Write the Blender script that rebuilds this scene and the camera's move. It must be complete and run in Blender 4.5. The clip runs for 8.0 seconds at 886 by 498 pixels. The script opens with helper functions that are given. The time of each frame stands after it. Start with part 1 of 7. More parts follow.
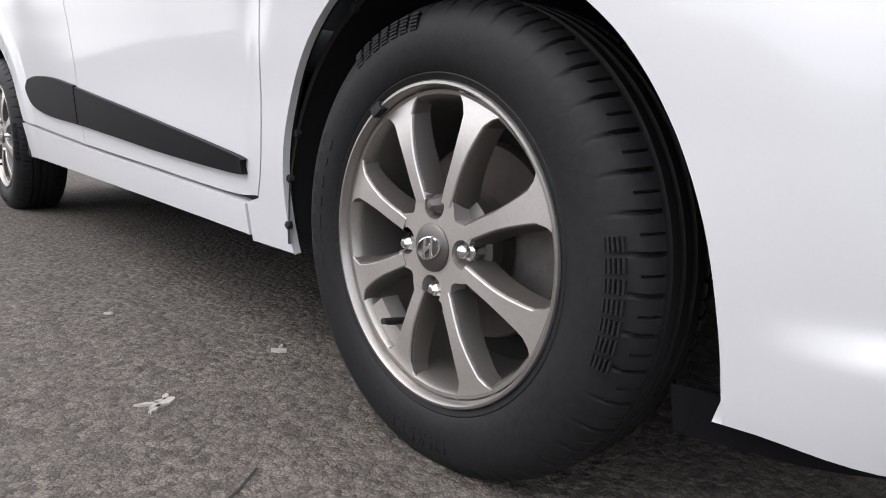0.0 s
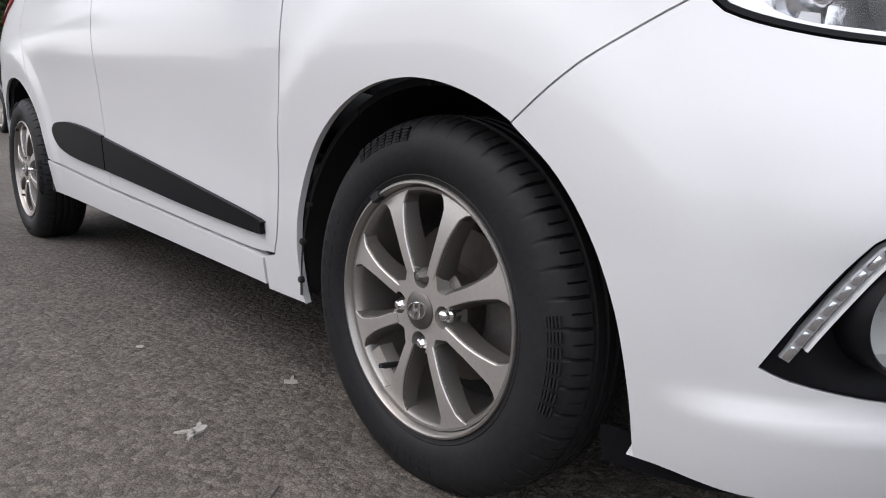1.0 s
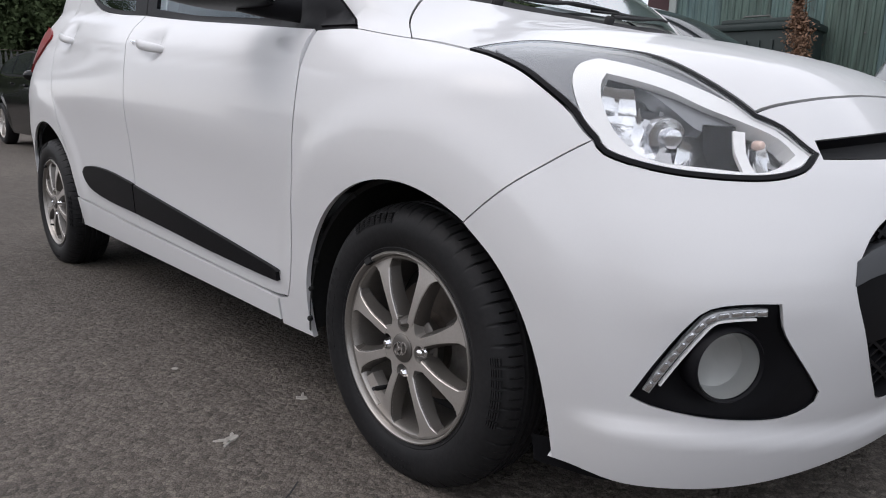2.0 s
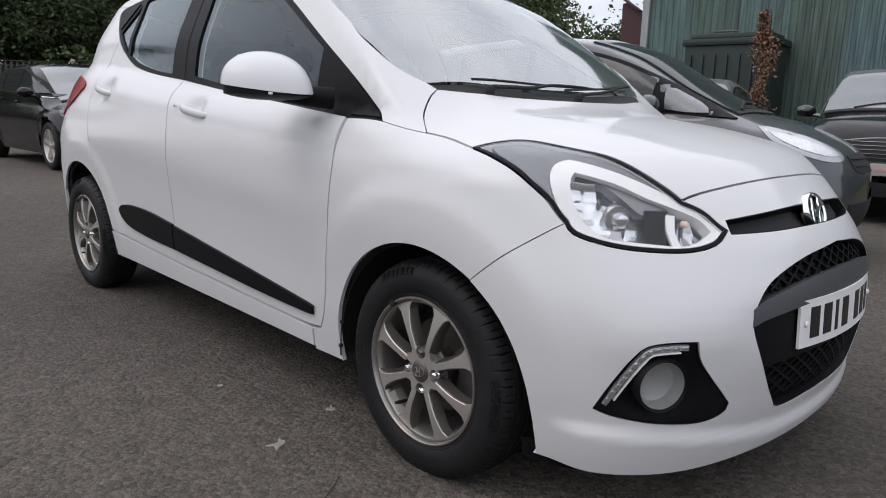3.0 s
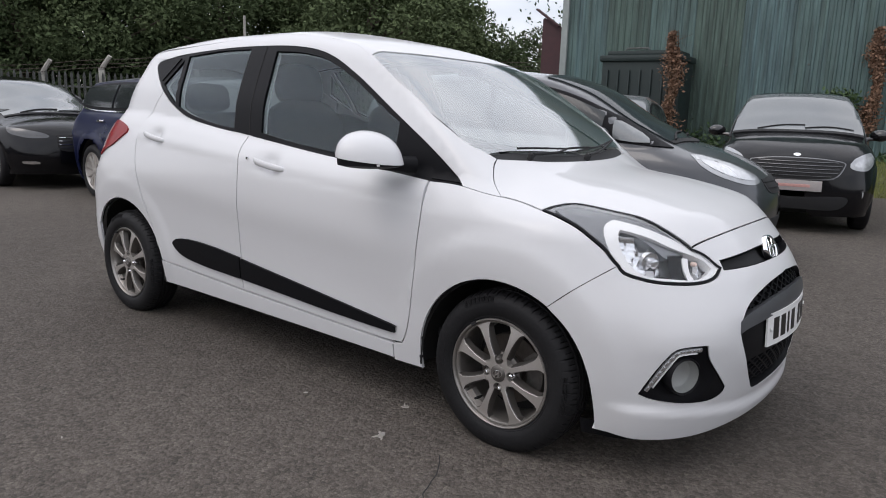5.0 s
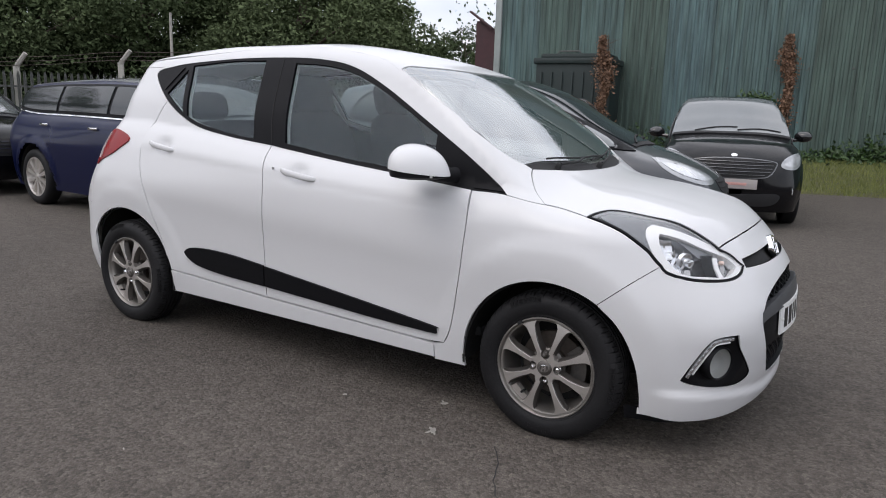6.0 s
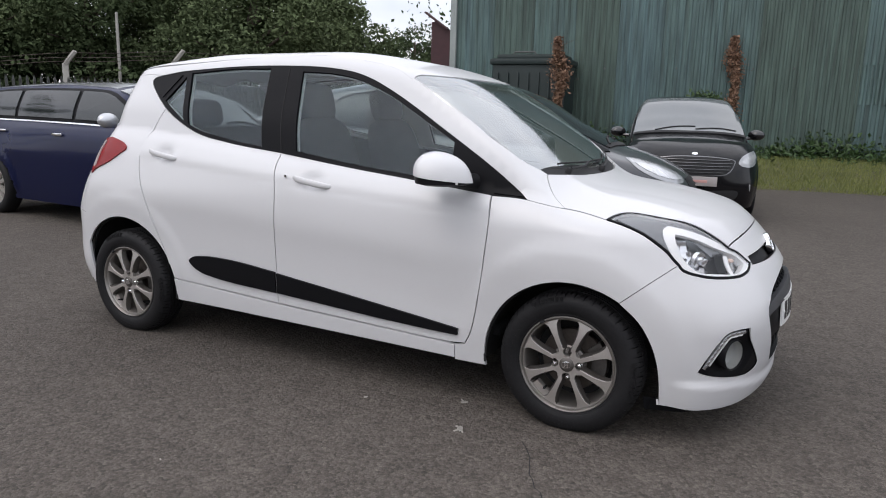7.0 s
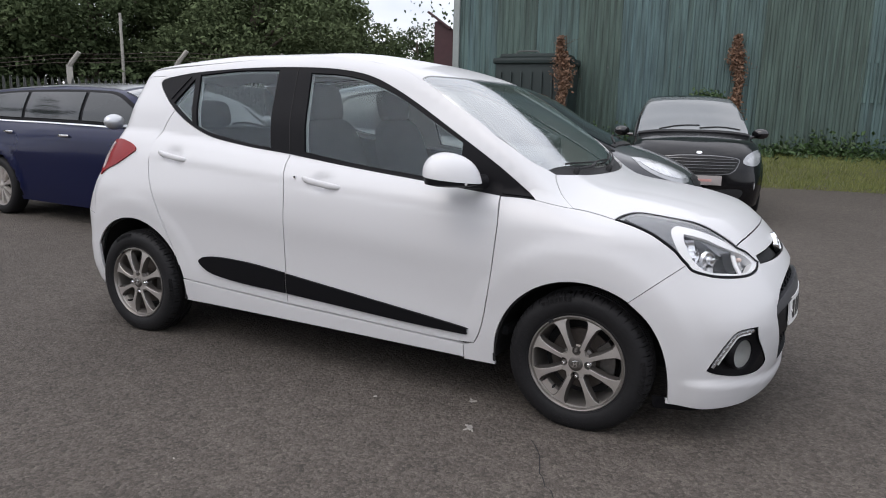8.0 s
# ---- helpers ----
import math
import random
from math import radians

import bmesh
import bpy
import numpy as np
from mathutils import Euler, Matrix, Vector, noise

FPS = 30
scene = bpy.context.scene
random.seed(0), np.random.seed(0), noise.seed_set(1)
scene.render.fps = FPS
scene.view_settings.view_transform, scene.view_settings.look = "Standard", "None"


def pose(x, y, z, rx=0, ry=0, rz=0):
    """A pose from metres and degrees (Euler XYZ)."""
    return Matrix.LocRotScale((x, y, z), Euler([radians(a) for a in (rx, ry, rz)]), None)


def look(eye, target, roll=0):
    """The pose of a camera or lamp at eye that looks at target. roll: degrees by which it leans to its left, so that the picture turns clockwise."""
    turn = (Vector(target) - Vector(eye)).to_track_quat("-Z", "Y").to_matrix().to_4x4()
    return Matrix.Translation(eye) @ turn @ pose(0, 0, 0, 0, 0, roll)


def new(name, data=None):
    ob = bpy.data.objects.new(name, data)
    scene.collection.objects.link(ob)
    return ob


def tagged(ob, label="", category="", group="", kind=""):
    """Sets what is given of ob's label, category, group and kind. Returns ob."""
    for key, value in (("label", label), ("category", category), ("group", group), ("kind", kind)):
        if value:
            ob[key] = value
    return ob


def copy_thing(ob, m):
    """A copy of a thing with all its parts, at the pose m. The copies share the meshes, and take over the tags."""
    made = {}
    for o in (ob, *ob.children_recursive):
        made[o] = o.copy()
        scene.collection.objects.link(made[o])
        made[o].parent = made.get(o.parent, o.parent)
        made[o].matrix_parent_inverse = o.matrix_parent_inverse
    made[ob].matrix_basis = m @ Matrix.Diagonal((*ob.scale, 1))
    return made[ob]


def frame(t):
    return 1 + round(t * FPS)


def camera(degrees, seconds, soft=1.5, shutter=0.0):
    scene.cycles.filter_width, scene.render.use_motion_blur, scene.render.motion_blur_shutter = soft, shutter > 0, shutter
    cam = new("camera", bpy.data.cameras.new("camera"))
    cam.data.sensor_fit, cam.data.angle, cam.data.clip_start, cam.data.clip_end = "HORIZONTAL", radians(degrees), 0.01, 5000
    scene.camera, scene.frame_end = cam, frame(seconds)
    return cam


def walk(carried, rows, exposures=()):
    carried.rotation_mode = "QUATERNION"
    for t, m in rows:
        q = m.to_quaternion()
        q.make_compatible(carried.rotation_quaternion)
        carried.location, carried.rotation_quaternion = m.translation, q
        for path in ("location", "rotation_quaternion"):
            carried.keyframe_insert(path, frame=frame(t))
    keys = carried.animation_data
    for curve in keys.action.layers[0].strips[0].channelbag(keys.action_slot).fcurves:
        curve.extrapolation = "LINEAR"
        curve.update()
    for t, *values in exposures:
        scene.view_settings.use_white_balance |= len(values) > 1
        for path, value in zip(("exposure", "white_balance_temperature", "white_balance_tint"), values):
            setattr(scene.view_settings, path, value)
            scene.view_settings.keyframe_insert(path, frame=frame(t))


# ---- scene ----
cam = camera(65.4, 8.0, soft=1.0)
PATH = [
    (0, (0.595, -1.275, 0.426), (-0.858, 0.039, 0.026), 2.1),
    (0.5, (0.655, -1.326, 0.482), (-0.796, -0.007, 0.089), 2.1),
    (1, (0.741, -1.391, 0.551), (-0.706, -0.066, 0.164), 2.2),
    (1.5, (0.868, -1.481, 0.635), (-0.574, -0.15, 0.25), 2.0),
    (2, (0.987, -1.572, 0.724), (-0.448, -0.237, 0.327), 1.7),
    (3.5, (1.302, -2.062, 0.991), (-0.063, -0.652, 0.607), 1.7),
    (4, (1.368, -2.25, 1.057), (0.037, -0.806, 0.675), 1.7),
    (4.5, (1.318, -2.433, 1.091), (0.042, -0.941, 0.709), 1.9),
    (4.7, (1.269, -2.503, 1.102), (0.017, -0.992, 0.718), 1.9),
    (5.8, (0.992, -2.92, 1.157), (-0.067, -1.267, 0.775), 1.9),
    (6, (0.918, -2.995, 1.162), (-0.104, -1.319, 0.779), 1.9),
    (6.5, (0.763, -3.121, 1.173), (-0.165, -1.391, 0.791), 1.6),
    (7, (0.71, -3.204, 1.19), (-0.183, -1.455, 0.808), 1.5),
    (7.5, (0.695, -3.23, 1.198), (-0.196, -1.481, 0.814), 1.6),
    (8, (0.694, -3.231, 1.196), (-0.205, -1.486, 0.812), 1.3),
]
walk(cam, [(t, look(eye, target, roll)) for t, eye, target, roll in PATH], exposures=[(0.0, 0.46, 6350, 13), (0.5, 0.36, 6350, 13), (1.0, 0.10, 6350, 13), (1.5, -0.13, 6350, 13), (2.0, -0.36, 6350, 13), (3.5, -0.50, 6350, 13), (4.5, -0.49, 6350, 13), (6.0, -0.38, 6350, 13), (8.0, -0.35, 6350, 13)])

# ---- world and light ----
world = bpy.data.worlds.new("overcast_sky")
world.use_nodes = True
scene.world = world
wn, wl = world.node_tree.nodes, world.node_tree.links
wn.clear()
SUN_UP, SUN_TURN = radians(52), radians(200)
sky = wn.new("ShaderNodeTexSky")
sky.sky_type, sky.sun_disc = "NISHITA", False
sky.sun_elevation, sky.sun_rotation = SUN_UP, SUN_TURN
sky.air_density, sky.dust_density = 1.0, 3.0
sky_light = wn.new("ShaderNodeBackground")
sky_light.inputs[1].default_value = 0.06
cloud_light = wn.new("ShaderNodeBackground")
cloud_light.inputs[1].default_value = 1.0
coord = wn.new("ShaderNodeTexCoord")
mapping = wn.new("ShaderNodeMapping")
mapping.inputs["Scale"].default_value = (1.0, 1.0, 2.6)
clouds = wn.new("ShaderNodeTexNoise")
clouds.inputs["Scale"].default_value, clouds.inputs["Detail"].default_value, clouds.inputs["Roughness"].default_value = 2.2, 7.0, 0.58
ramp = wn.new("ShaderNodeValToRGB")
ramp.color_ramp.elements[0].position, ramp.color_ramp.elements[0].color = 0.30, (0.66, 0.69, 0.74, 1)
ramp.color_ramp.elements[1].position, ramp.color_ramp.elements[1].color = 0.60, (1.08, 1.08, 1.08, 1)
add = wn.new("ShaderNodeAddShader")
world_out = wn.new("ShaderNodeOutputWorld")
wl.new(coord.outputs["Generated"], mapping.inputs["Vector"])
wl.new(mapping.outputs["Vector"], clouds.inputs["Vector"])
wl.new(clouds.outputs["Fac"], ramp.inputs["Fac"])
# an overcast sky is brighter overhead than at the horizon
height = wn.new("ShaderNodeSeparateXYZ")
wl.new(coord.outputs["Generated"], height.inputs[0])
rise = wn.new("ShaderNodeMapRange")
rise.inputs["From Min"].default_value, rise.inputs["From Max"].default_value = 0.0, 1.0
rise.inputs["To Min"].default_value, rise.inputs["To Max"].default_value = 1.12, 2.05
wl.new(height.outputs["Z"], rise.inputs["Value"])
wl.new(rise.outputs[0], cloud_light.inputs["Strength"])
wl.new(ramp.outputs["Color"], cloud_light.inputs["Color"])
wl.new(sky.outputs["Color"], sky_light.inputs["Color"])
wl.new(sky_light.outputs[0], add.inputs[0])
wl.new(cloud_light.outputs[0], add.inputs[1])
wl.new(add.outputs[0], world_out.inputs["Surface"])

sun = new("sun", bpy.data.lights.new("sun", "SUN"))
sun.data.energy, sun.data.angle, sun.data.color = 0.5, radians(30), (1.0, 0.96, 0.9)
sun.matrix_world = look((0, 0, 0), (math.sin(SUN_TURN) * -math.cos(SUN_UP), -math.cos(SUN_TURN) * math.cos(SUN_UP), -math.sin(SUN_UP)))

# ---- materials ----
def material(name, color, rough=0.5, metal=0.0, spread=0.12, fine=60.0, broad=3.0, bump=0.0, coat=0.0, rough_spread=0.08, island=0.0, spec=0.5, stain=None, sheen=0.0):
    """A surface with grain and broader wear: colour and roughness vary at two scales, with fine relief."""
    m = bpy.data.materials.new(name)
    m.use_nodes = True
    n, l = m.node_tree.nodes, m.node_tree.links
    b = n["Principled BSDF"]
    co = n.new("ShaderNodeTexCoord")
    f, g = n.new("ShaderNodeTexNoise"), n.new("ShaderNodeTexNoise")
    for node, scale in ((f, fine), (g, broad)):
        node.inputs["Scale"].default_value, node.inputs["Detail"].default_value = scale, 6.0
        l.new(co.outputs["Object"], node.inputs["Vector"])
    mixed = n.new("ShaderNodeMath")
    mixed.operation = "ADD"
    l.new(f.outputs["Fac"], mixed.inputs[0])
    l.new(g.outputs["Fac"], mixed.inputs[1])
    to = n.new("ShaderNodeMapRange")
    to.inputs["From Min"].default_value, to.inputs["From Max"].default_value = 0.55, 1.45
    l.new(mixed.outputs[0], to.inputs["Value"])
    col = n.new("ShaderNodeMix")
    col.data_type = "RGBA"
    other = stain or tuple(c * (1 + spread) for c in color)
    col.inputs["A"].default_value = (*[c * (1 - spread) for c in color], 1)
    col.inputs["B"].default_value = (*other, 1)
    l.new(to.outputs[0], col.inputs["Factor"])
    last = col.outputs["Result"]
    if island:
        info = n.new("ShaderNodeNewGeometry")
        hsv = n.new("ShaderNodeHueSaturation")
        span = n.new("ShaderNodeMapRange")
        span.inputs["To Min"].default_value, span.inputs["To Max"].default_value = 1 - island, 1 + island
        l.new(info.outputs["Random Per Island"], span.inputs["Value"])
        l.new(span.outputs[0], hsv.inputs["Value"])
        l.new(last, hsv.inputs["Color"])
        last = hsv.outputs["Color"]
    l.new(last, b.inputs["Base Color"])
    r = n.new("ShaderNodeMapRange")
    r.inputs["To Min"].default_value, r.inputs["To Max"].default_value = max(rough - rough_spread, 0.0), min(rough + rough_spread, 1.0)
    l.new(g.outputs["Fac"], r.inputs["Value"])
    l.new(r.outputs[0], b.inputs["Roughness"])
    b.inputs["Metallic"].default_value, b.inputs["Coat Weight"].default_value = metal, coat
    b.inputs["Coat Roughness"].default_value = 0.06
    b.inputs["Specular IOR Level"].default_value = spec
    b.inputs["Sheen Weight"].default_value = sheen
    if bump:
        bm_ = n.new("ShaderNodeBump")
        bm_.inputs["Strength"].default_value, bm_.inputs["Distance"].default_value = bump, 0.01
        l.new(f.outputs["Fac"], bm_.inputs["Height"])
        l.new(bm_.outputs["Normal"], b.inputs["Normal"])
    return m


def glass(name, color=(1, 1, 1), tint=0.5, rough=0.0, ior=1.6, sheen=(0.97, 0.99, 1.0)):
    """A thin pane: clear or tinted film with the mirror gloss of glass."""
    m = bpy.data.materials.new(name)
    m.use_nodes = True
    n, l = m.node_tree.nodes, m.node_tree.links
    n.clear()
    out = n.new("ShaderNodeOutputMaterial")
    clear, gloss, mix, fres = (n.new("ShaderNode" + k) for k in ("BsdfTransparent", "BsdfGlossy", "MixShader", "LayerWeight"))
    steep, edge = n.new("ShaderNodeMath"), n.new("ShaderNodeMapRange")
    steep.operation = "POWER"
    steep.inputs[1].default_value = 5.0
    edge.inputs["To Min"].default_value, edge.inputs["To Max"].default_value = ((ior - 1) / (ior + 1)) ** 2, 1.0
    clear.inputs["Color"].default_value = (*[c * tint for c in color], 1)
    gloss.inputs["Roughness"].default_value = rough
    gloss.inputs["Color"].default_value = (*sheen, 1)
    fres.inputs["Blend"].default_value = 0.5
    l.new(fres.outputs["Facing"], steep.inputs[0])
    l.new(steep.outputs[0], edge.inputs["Value"])
    l.new(edge.outputs[0], mix.inputs[0])
    l.new(clear.outputs[0], mix.inputs[1])
    l.new(gloss.outputs[0], mix.inputs[2])
    l.new(mix.outputs[0], out.inputs["Surface"])
    return m


WHITE = material("white_car_paint", (0.61, 0.61, 0.617), 0.5, coat=0.65, spec=0.2, spread=0.015, fine=350, broad=1.5, rough_spread=0.04)
GREY_PAINT = material("grey_metallic_paint", (0.040, 0.042, 0.047), 0.34, metal=0.45, coat=1.0, spread=0.05, fine=500)
BLACK_PAINT = material("black_car_paint", (0.004, 0.004, 0.005), 0.16, coat=0.3, spec=0.2, spread=0.1, fine=200)
NAVY_PAINT = material("navy_car_paint", (0.003, 0.006, 0.036), 0.3, metal=0.1, coat=0.22, spec=0.15, spread=0.06, fine=400)
SILVER_PAINT = material("silver_car_paint", (0.50, 0.51, 0.53), 0.32, metal=0.6, coat=1.0, spread=0.04, fine=400)
PALE_PAINT = material("pale_car_paint", (0.60, 0.61, 0.62), 0.4, coat=0.8, spread=0.03, fine=300)
BLACK_TRIM = material("black_plastic_trim", (0.0075, 0.0075, 0.0088), 0.45, spread=0.15, fine=900, bump=0.04, spec=0.09)
MATT_BLACK = material("matt_black_plastic", (0.010, 0.010, 0.011), 0.75, spread=0.2, fine=300, bump=0.1)
GLOSS_BLACK = material("gloss_black_trim", (0.010, 0.010, 0.011), 0.12, coat=0.6, spread=0.1)
GREY_TRIM = material("grey_bumper_bar", (0.075, 0.078, 0.085), 0.42, metal=0.3, spread=0.1, fine=500)
RUBBER = material("tyre_rubber", (0.0105, 0.0105, 0.012), 0.58, spread=0.35, fine=120, broad=6, bump=0.06, stain=(0.018, 0.0177, 0.0185), spec=0.2)
ALLOY = material("machined_alloy", (0.63, 0.60, 0.57), 0.36, metal=0.7, spread=0.08, fine=250, broad=9, bump=0.02, stain=(0.47, 0.44, 0.41))
ALLOY_GREY = material("grey_shade_alloy", (0.16, 0.15, 0.14), 0.42, metal=0.75, spread=0.12, fine=300, broad=9, stain=(0.125, 0.115, 0.105))
RIM_ALLOY = material("wheel_rim_alloy", (0.42, 0.40, 0.375), 0.36, metal=0.8, spread=0.15, fine=250, broad=9, stain=(0.27, 0.25, 0.23))
STEEL = material("dark_steel", (0.16, 0.15, 0.14), 0.5, metal=0.8, spread=0.3, fine=90)
RUST = material("brake_metal", (0.10, 0.085, 0.075), 0.6, metal=0.6, spread=0.3, fine=60)
CHROME = material("chrome", (0.82, 0.82, 0.83), 0.08, metal=1.0, spread=0.03)
SEAT = material("dark_seat_fabric", (0.022, 0.022, 0.025), 0.9, spread=0.2, fine=400, bump=0.2)
DASH = material("dark_dashboard", (0.03, 0.03, 0.033), 0.7, spread=0.15, fine=600, bump=0.1)
LINER = material("arch_liner", (0.012, 0.012, 0.012), 0.9, spread=0.3, fine=40, bump=0.2)
RED_LENS = material("red_lamp_lens", (0.22, 0.007, 0.009), 0.3, coat=0.12, spread=0.15, spec=0.25)
CLEAR_RED = material("pale_lamp_strip", (0.55, 0.48, 0.48), 0.2, coat=0.6, spread=0.1)
LENS = glass("clear_lens", (1, 1, 1), 0.98, ior=1.45)
# bluish gloss tint puts a bluer sky's reflection into the glass colour
SIDE_GLASS = glass("side_glass", (0.84, 0.93, 0.94), 0.88, rough=0.07, ior=1.6, sheen=(0.86, 0.95, 1.0))
SCREEN_GLASS = glass("windscreen_glass", (0.90, 0.96, 0.94), 0.85, rough=0.07, ior=4.2)
DARK_GLASS = glass("dark_glass", (0.8, 0.85, 0.85), 0.35)
PLATE_WHITE = material("plate_white", (0.75, 0.75, 0.74), 0.35, spread=0.03)
PLATE_BLACK = material("plate_black", (0.01, 0.01, 0.01), 0.4)
PALE_RED = material("faded_red_plate", (0.55, 0.30, 0.27), 0.5, spread=0.2)
GRASSY = material("grass_blades", (0.115, 0.150, 0.032), 0.7, spread=0.3, island=0.35, stain=(0.19, 0.20, 0.055))
IVY = material("ivy_leaves", (0.035, 0.07, 0.018), 0.55, spread=0.3, island=0.4)
DRY_LEAF = material("dry_climber_leaves", (0.17, 0.080, 0.048), 0.8, spread=0.3, island=0.45, stain=(0.26, 0.16, 0.10))
LEAF = material("tree_leaves", (0.050, 0.075, 0.036), 0.8, spread=0.3, island=0.3, stain=(0.092, 0.120, 0.058), spec=0.08)
LEAF_PALE = material("pale_tree_leaves", (0.082, 0.115, 0.050), 0.8, spread=0.3, island=0.3, stain=(0.125, 0.155, 0.080), spec=0.08)
BARK = material("tree_bark", (0.07, 0.055, 0.04), 0.9, spread=0.3, fine=30, bump=0.4)
CONCRETE = material("weathered_concrete", (0.34, 0.33, 0.30), 0.85, spread=0.2, fine=40, bump=0.3)
PALISADE = material("galvanised_steel", (0.10, 0.105, 0.10), 0.6, metal=0.4, spread=0.25, fine=20)
BIN_GREEN = material("dark_green_plastic", (0.009, 0.019, 0.018), 0.6, spread=0.2, fine=15)
MAROON = material("maroon_sheet", (0.045, 0.014, 0.017), 0.6, spread=0.2, fine=12)
PALE_STONE = material("pale_paint_chip", (0.32, 0.30, 0.275), 0.8, spread=0.2, fine=200)
WIRE = material("rusty_wire", (0.10, 0.08, 0.07), 0.7, metal=0.5)
SHEET_WHITE = material("white_plastic", (0.70, 0.70, 0.70), 0.5, spread=0.04)

# ---- building tools ----
def part(name, bm, mat, parent=None, label="", smooth=40):
    """Links a bmesh as one mesh object under a thing or a part."""
    me = bpy.data.meshes.new(name)
    bm.to_mesh(me)
    bm.free()
    me.materials.append(mat)
    if smooth:
        me.polygons.foreach_set("use_smooth", [True] * len(me.polygons))
        me.set_sharp_from_angle(angle=radians(smooth))
    ob = new(name, me)
    ob.parent = parent
    if label:
        tagged(ob, label)
    return ob


def thing(name, label, category, m=None, group="", kind=""):
    ob = new(name)
    ob.empty_display_size = 0.2
    if m is not None:
        ob.matrix_world = m
    return tagged(ob, label, category, group, kind)


def box(bm, size, m=None, bevel=0.0, taper=1.0):
    """A bevelled block of that size, centred on m."""
    got = bmesh.ops.create_cube(bm, size=1.0, matrix=(m or Matrix()) @ Matrix.Diagonal((*size, 1)))
    vs = got["verts"]
    if bevel:
        es = list({e for v in vs for e in v.link_edges})
        bmesh.ops.bevel(bm, geom=es, offset=bevel, segments=2, profile=0.6, affect="EDGES")
    return bm


def lathe(bm, profile, n=48, m=None, closed=False):
    """Turns (radius, along) about the y axis."""
    m = m or Matrix()
    rings = [[bm.verts.new(m @ Vector((r * math.cos(2 * math.pi * i / n), a, r * math.sin(2 * math.pi * i / n)))) for i in range(n)] for r, a in profile]
    if closed:
        rings.append(rings[0])
    for p, q in zip(rings, rings[1:]):
        for i in range(n):
            bm.faces.new((p[i], p[(i + 1) % n], q[(i + 1) % n], q[i]))
    return bm


def disc_cap(bm, r, a, n=32, m=None):
    m = m or Matrix()
    bm.faces.new([bm.verts.new(m @ Vector((r * math.cos(2 * math.pi * i / n), a, r * math.sin(2 * math.pi * i / n)))) for i in range(n)])
    return bm


def tube(bm, pts, r, n=8, taper=1.0):
    """A round bar along points."""
    pts = [Vector(p) for p in pts]
    rings = []
    for i, p in enumerate(pts):
        d = (pts[min(i + 1, len(pts) - 1)] - pts[max(i - 1, 0)]).normalized()
        a = d.orthogonal().normalized() if abs(d.z) > 0.99 else d.cross(Vector((0, 0, 1))).normalized()
        b = d.cross(a)
        k = r * (1 + (taper - 1) * i / max(len(pts) - 1, 1))
        rings.append([bm.verts.new(p + k * (a * math.cos(2 * math.pi * j / n) + b * math.sin(2 * math.pi * j / n))) for j in range(n)])
    for p, q in zip(rings, rings[1:]):
        for j in range(n):
            bm.faces.new((p[j], p[(j + 1) % n], q[(j + 1) % n], q[j]))
    bm.faces.new(rings[0][::-1])
    bm.faces.new(rings[-1])
    return bm


def fair(pts, step=0.02):
    """A smooth line through a few points (Catmull-Rom), in even steps."""
    p = np.array(pts, float)
    if len(p) > 2:
        q = np.vstack([2 * p[0] - p[1], p, 2 * p[-1] - p[-2]])
        out = []
        for i in range(len(p) - 1):
            a, b, c, d = q[i:i + 4]
            for t in np.linspace(0, 1, 12, endpoint=False):
                out.append(0.5 * (2 * b + (c - a) * t + (2 * a - 5 * b + 4 * c - d) * t * t + (3 * b - a - 3 * c + d) * t ** 3))
        p = np.vstack([out, p[-1:]])
    s = np.concatenate([[0], np.cumsum(np.linalg.norm(np.diff(p, axis=0), axis=1))])
    n = max(int(round(s[-1] / step)), 1)
    u = np.linspace(0, s[-1], n + 1)
    return np.stack([np.interp(u, s, p[:, i]) for i in range(p.shape[1])], 1)


def loop_of(*legs):
    """Joins smooth legs end to end into one closed loop."""
    out = []
    for leg in legs:
        out += [p for p in leg if not out or np.linalg.norm(p - out[-1]) > 1e-4]
    if np.linalg.norm(out[0] - out[-1]) < 1e-4:
        out.pop()
    return np.array(out)


def within(poly, pts):
    x, y = pts[:, 0], pts[:, 1]
    ins = np.zeros(len(pts), bool)
    for (x0, y0), (x1, y1) in zip(poly, np.roll(poly, -1, 0)):
        c = (y0 > y) != (y1 > y)
        if y1 != y0:
            ins ^= c & (x < (x1 - x0) * (y - y0) / (y1 - y0) + x0)
    return ins


def shrink(poly, d):
    """Moves a closed loop inwards by d."""
    if not d:
        return poly
    t = np.roll(poly, -1, 0) - np.roll(poly, 1, 0)
    n = np.stack([-t[:, 1], t[:, 0]], 1) / (np.linalg.norm(t, axis=1)[:, None] + 1e-9)
    area = np.sum(poly[:, 0] * np.roll(poly[:, 1], -1) - np.roll(poly[:, 0], -1) * poly[:, 1])
    return poly + n * d * np.sign(area)


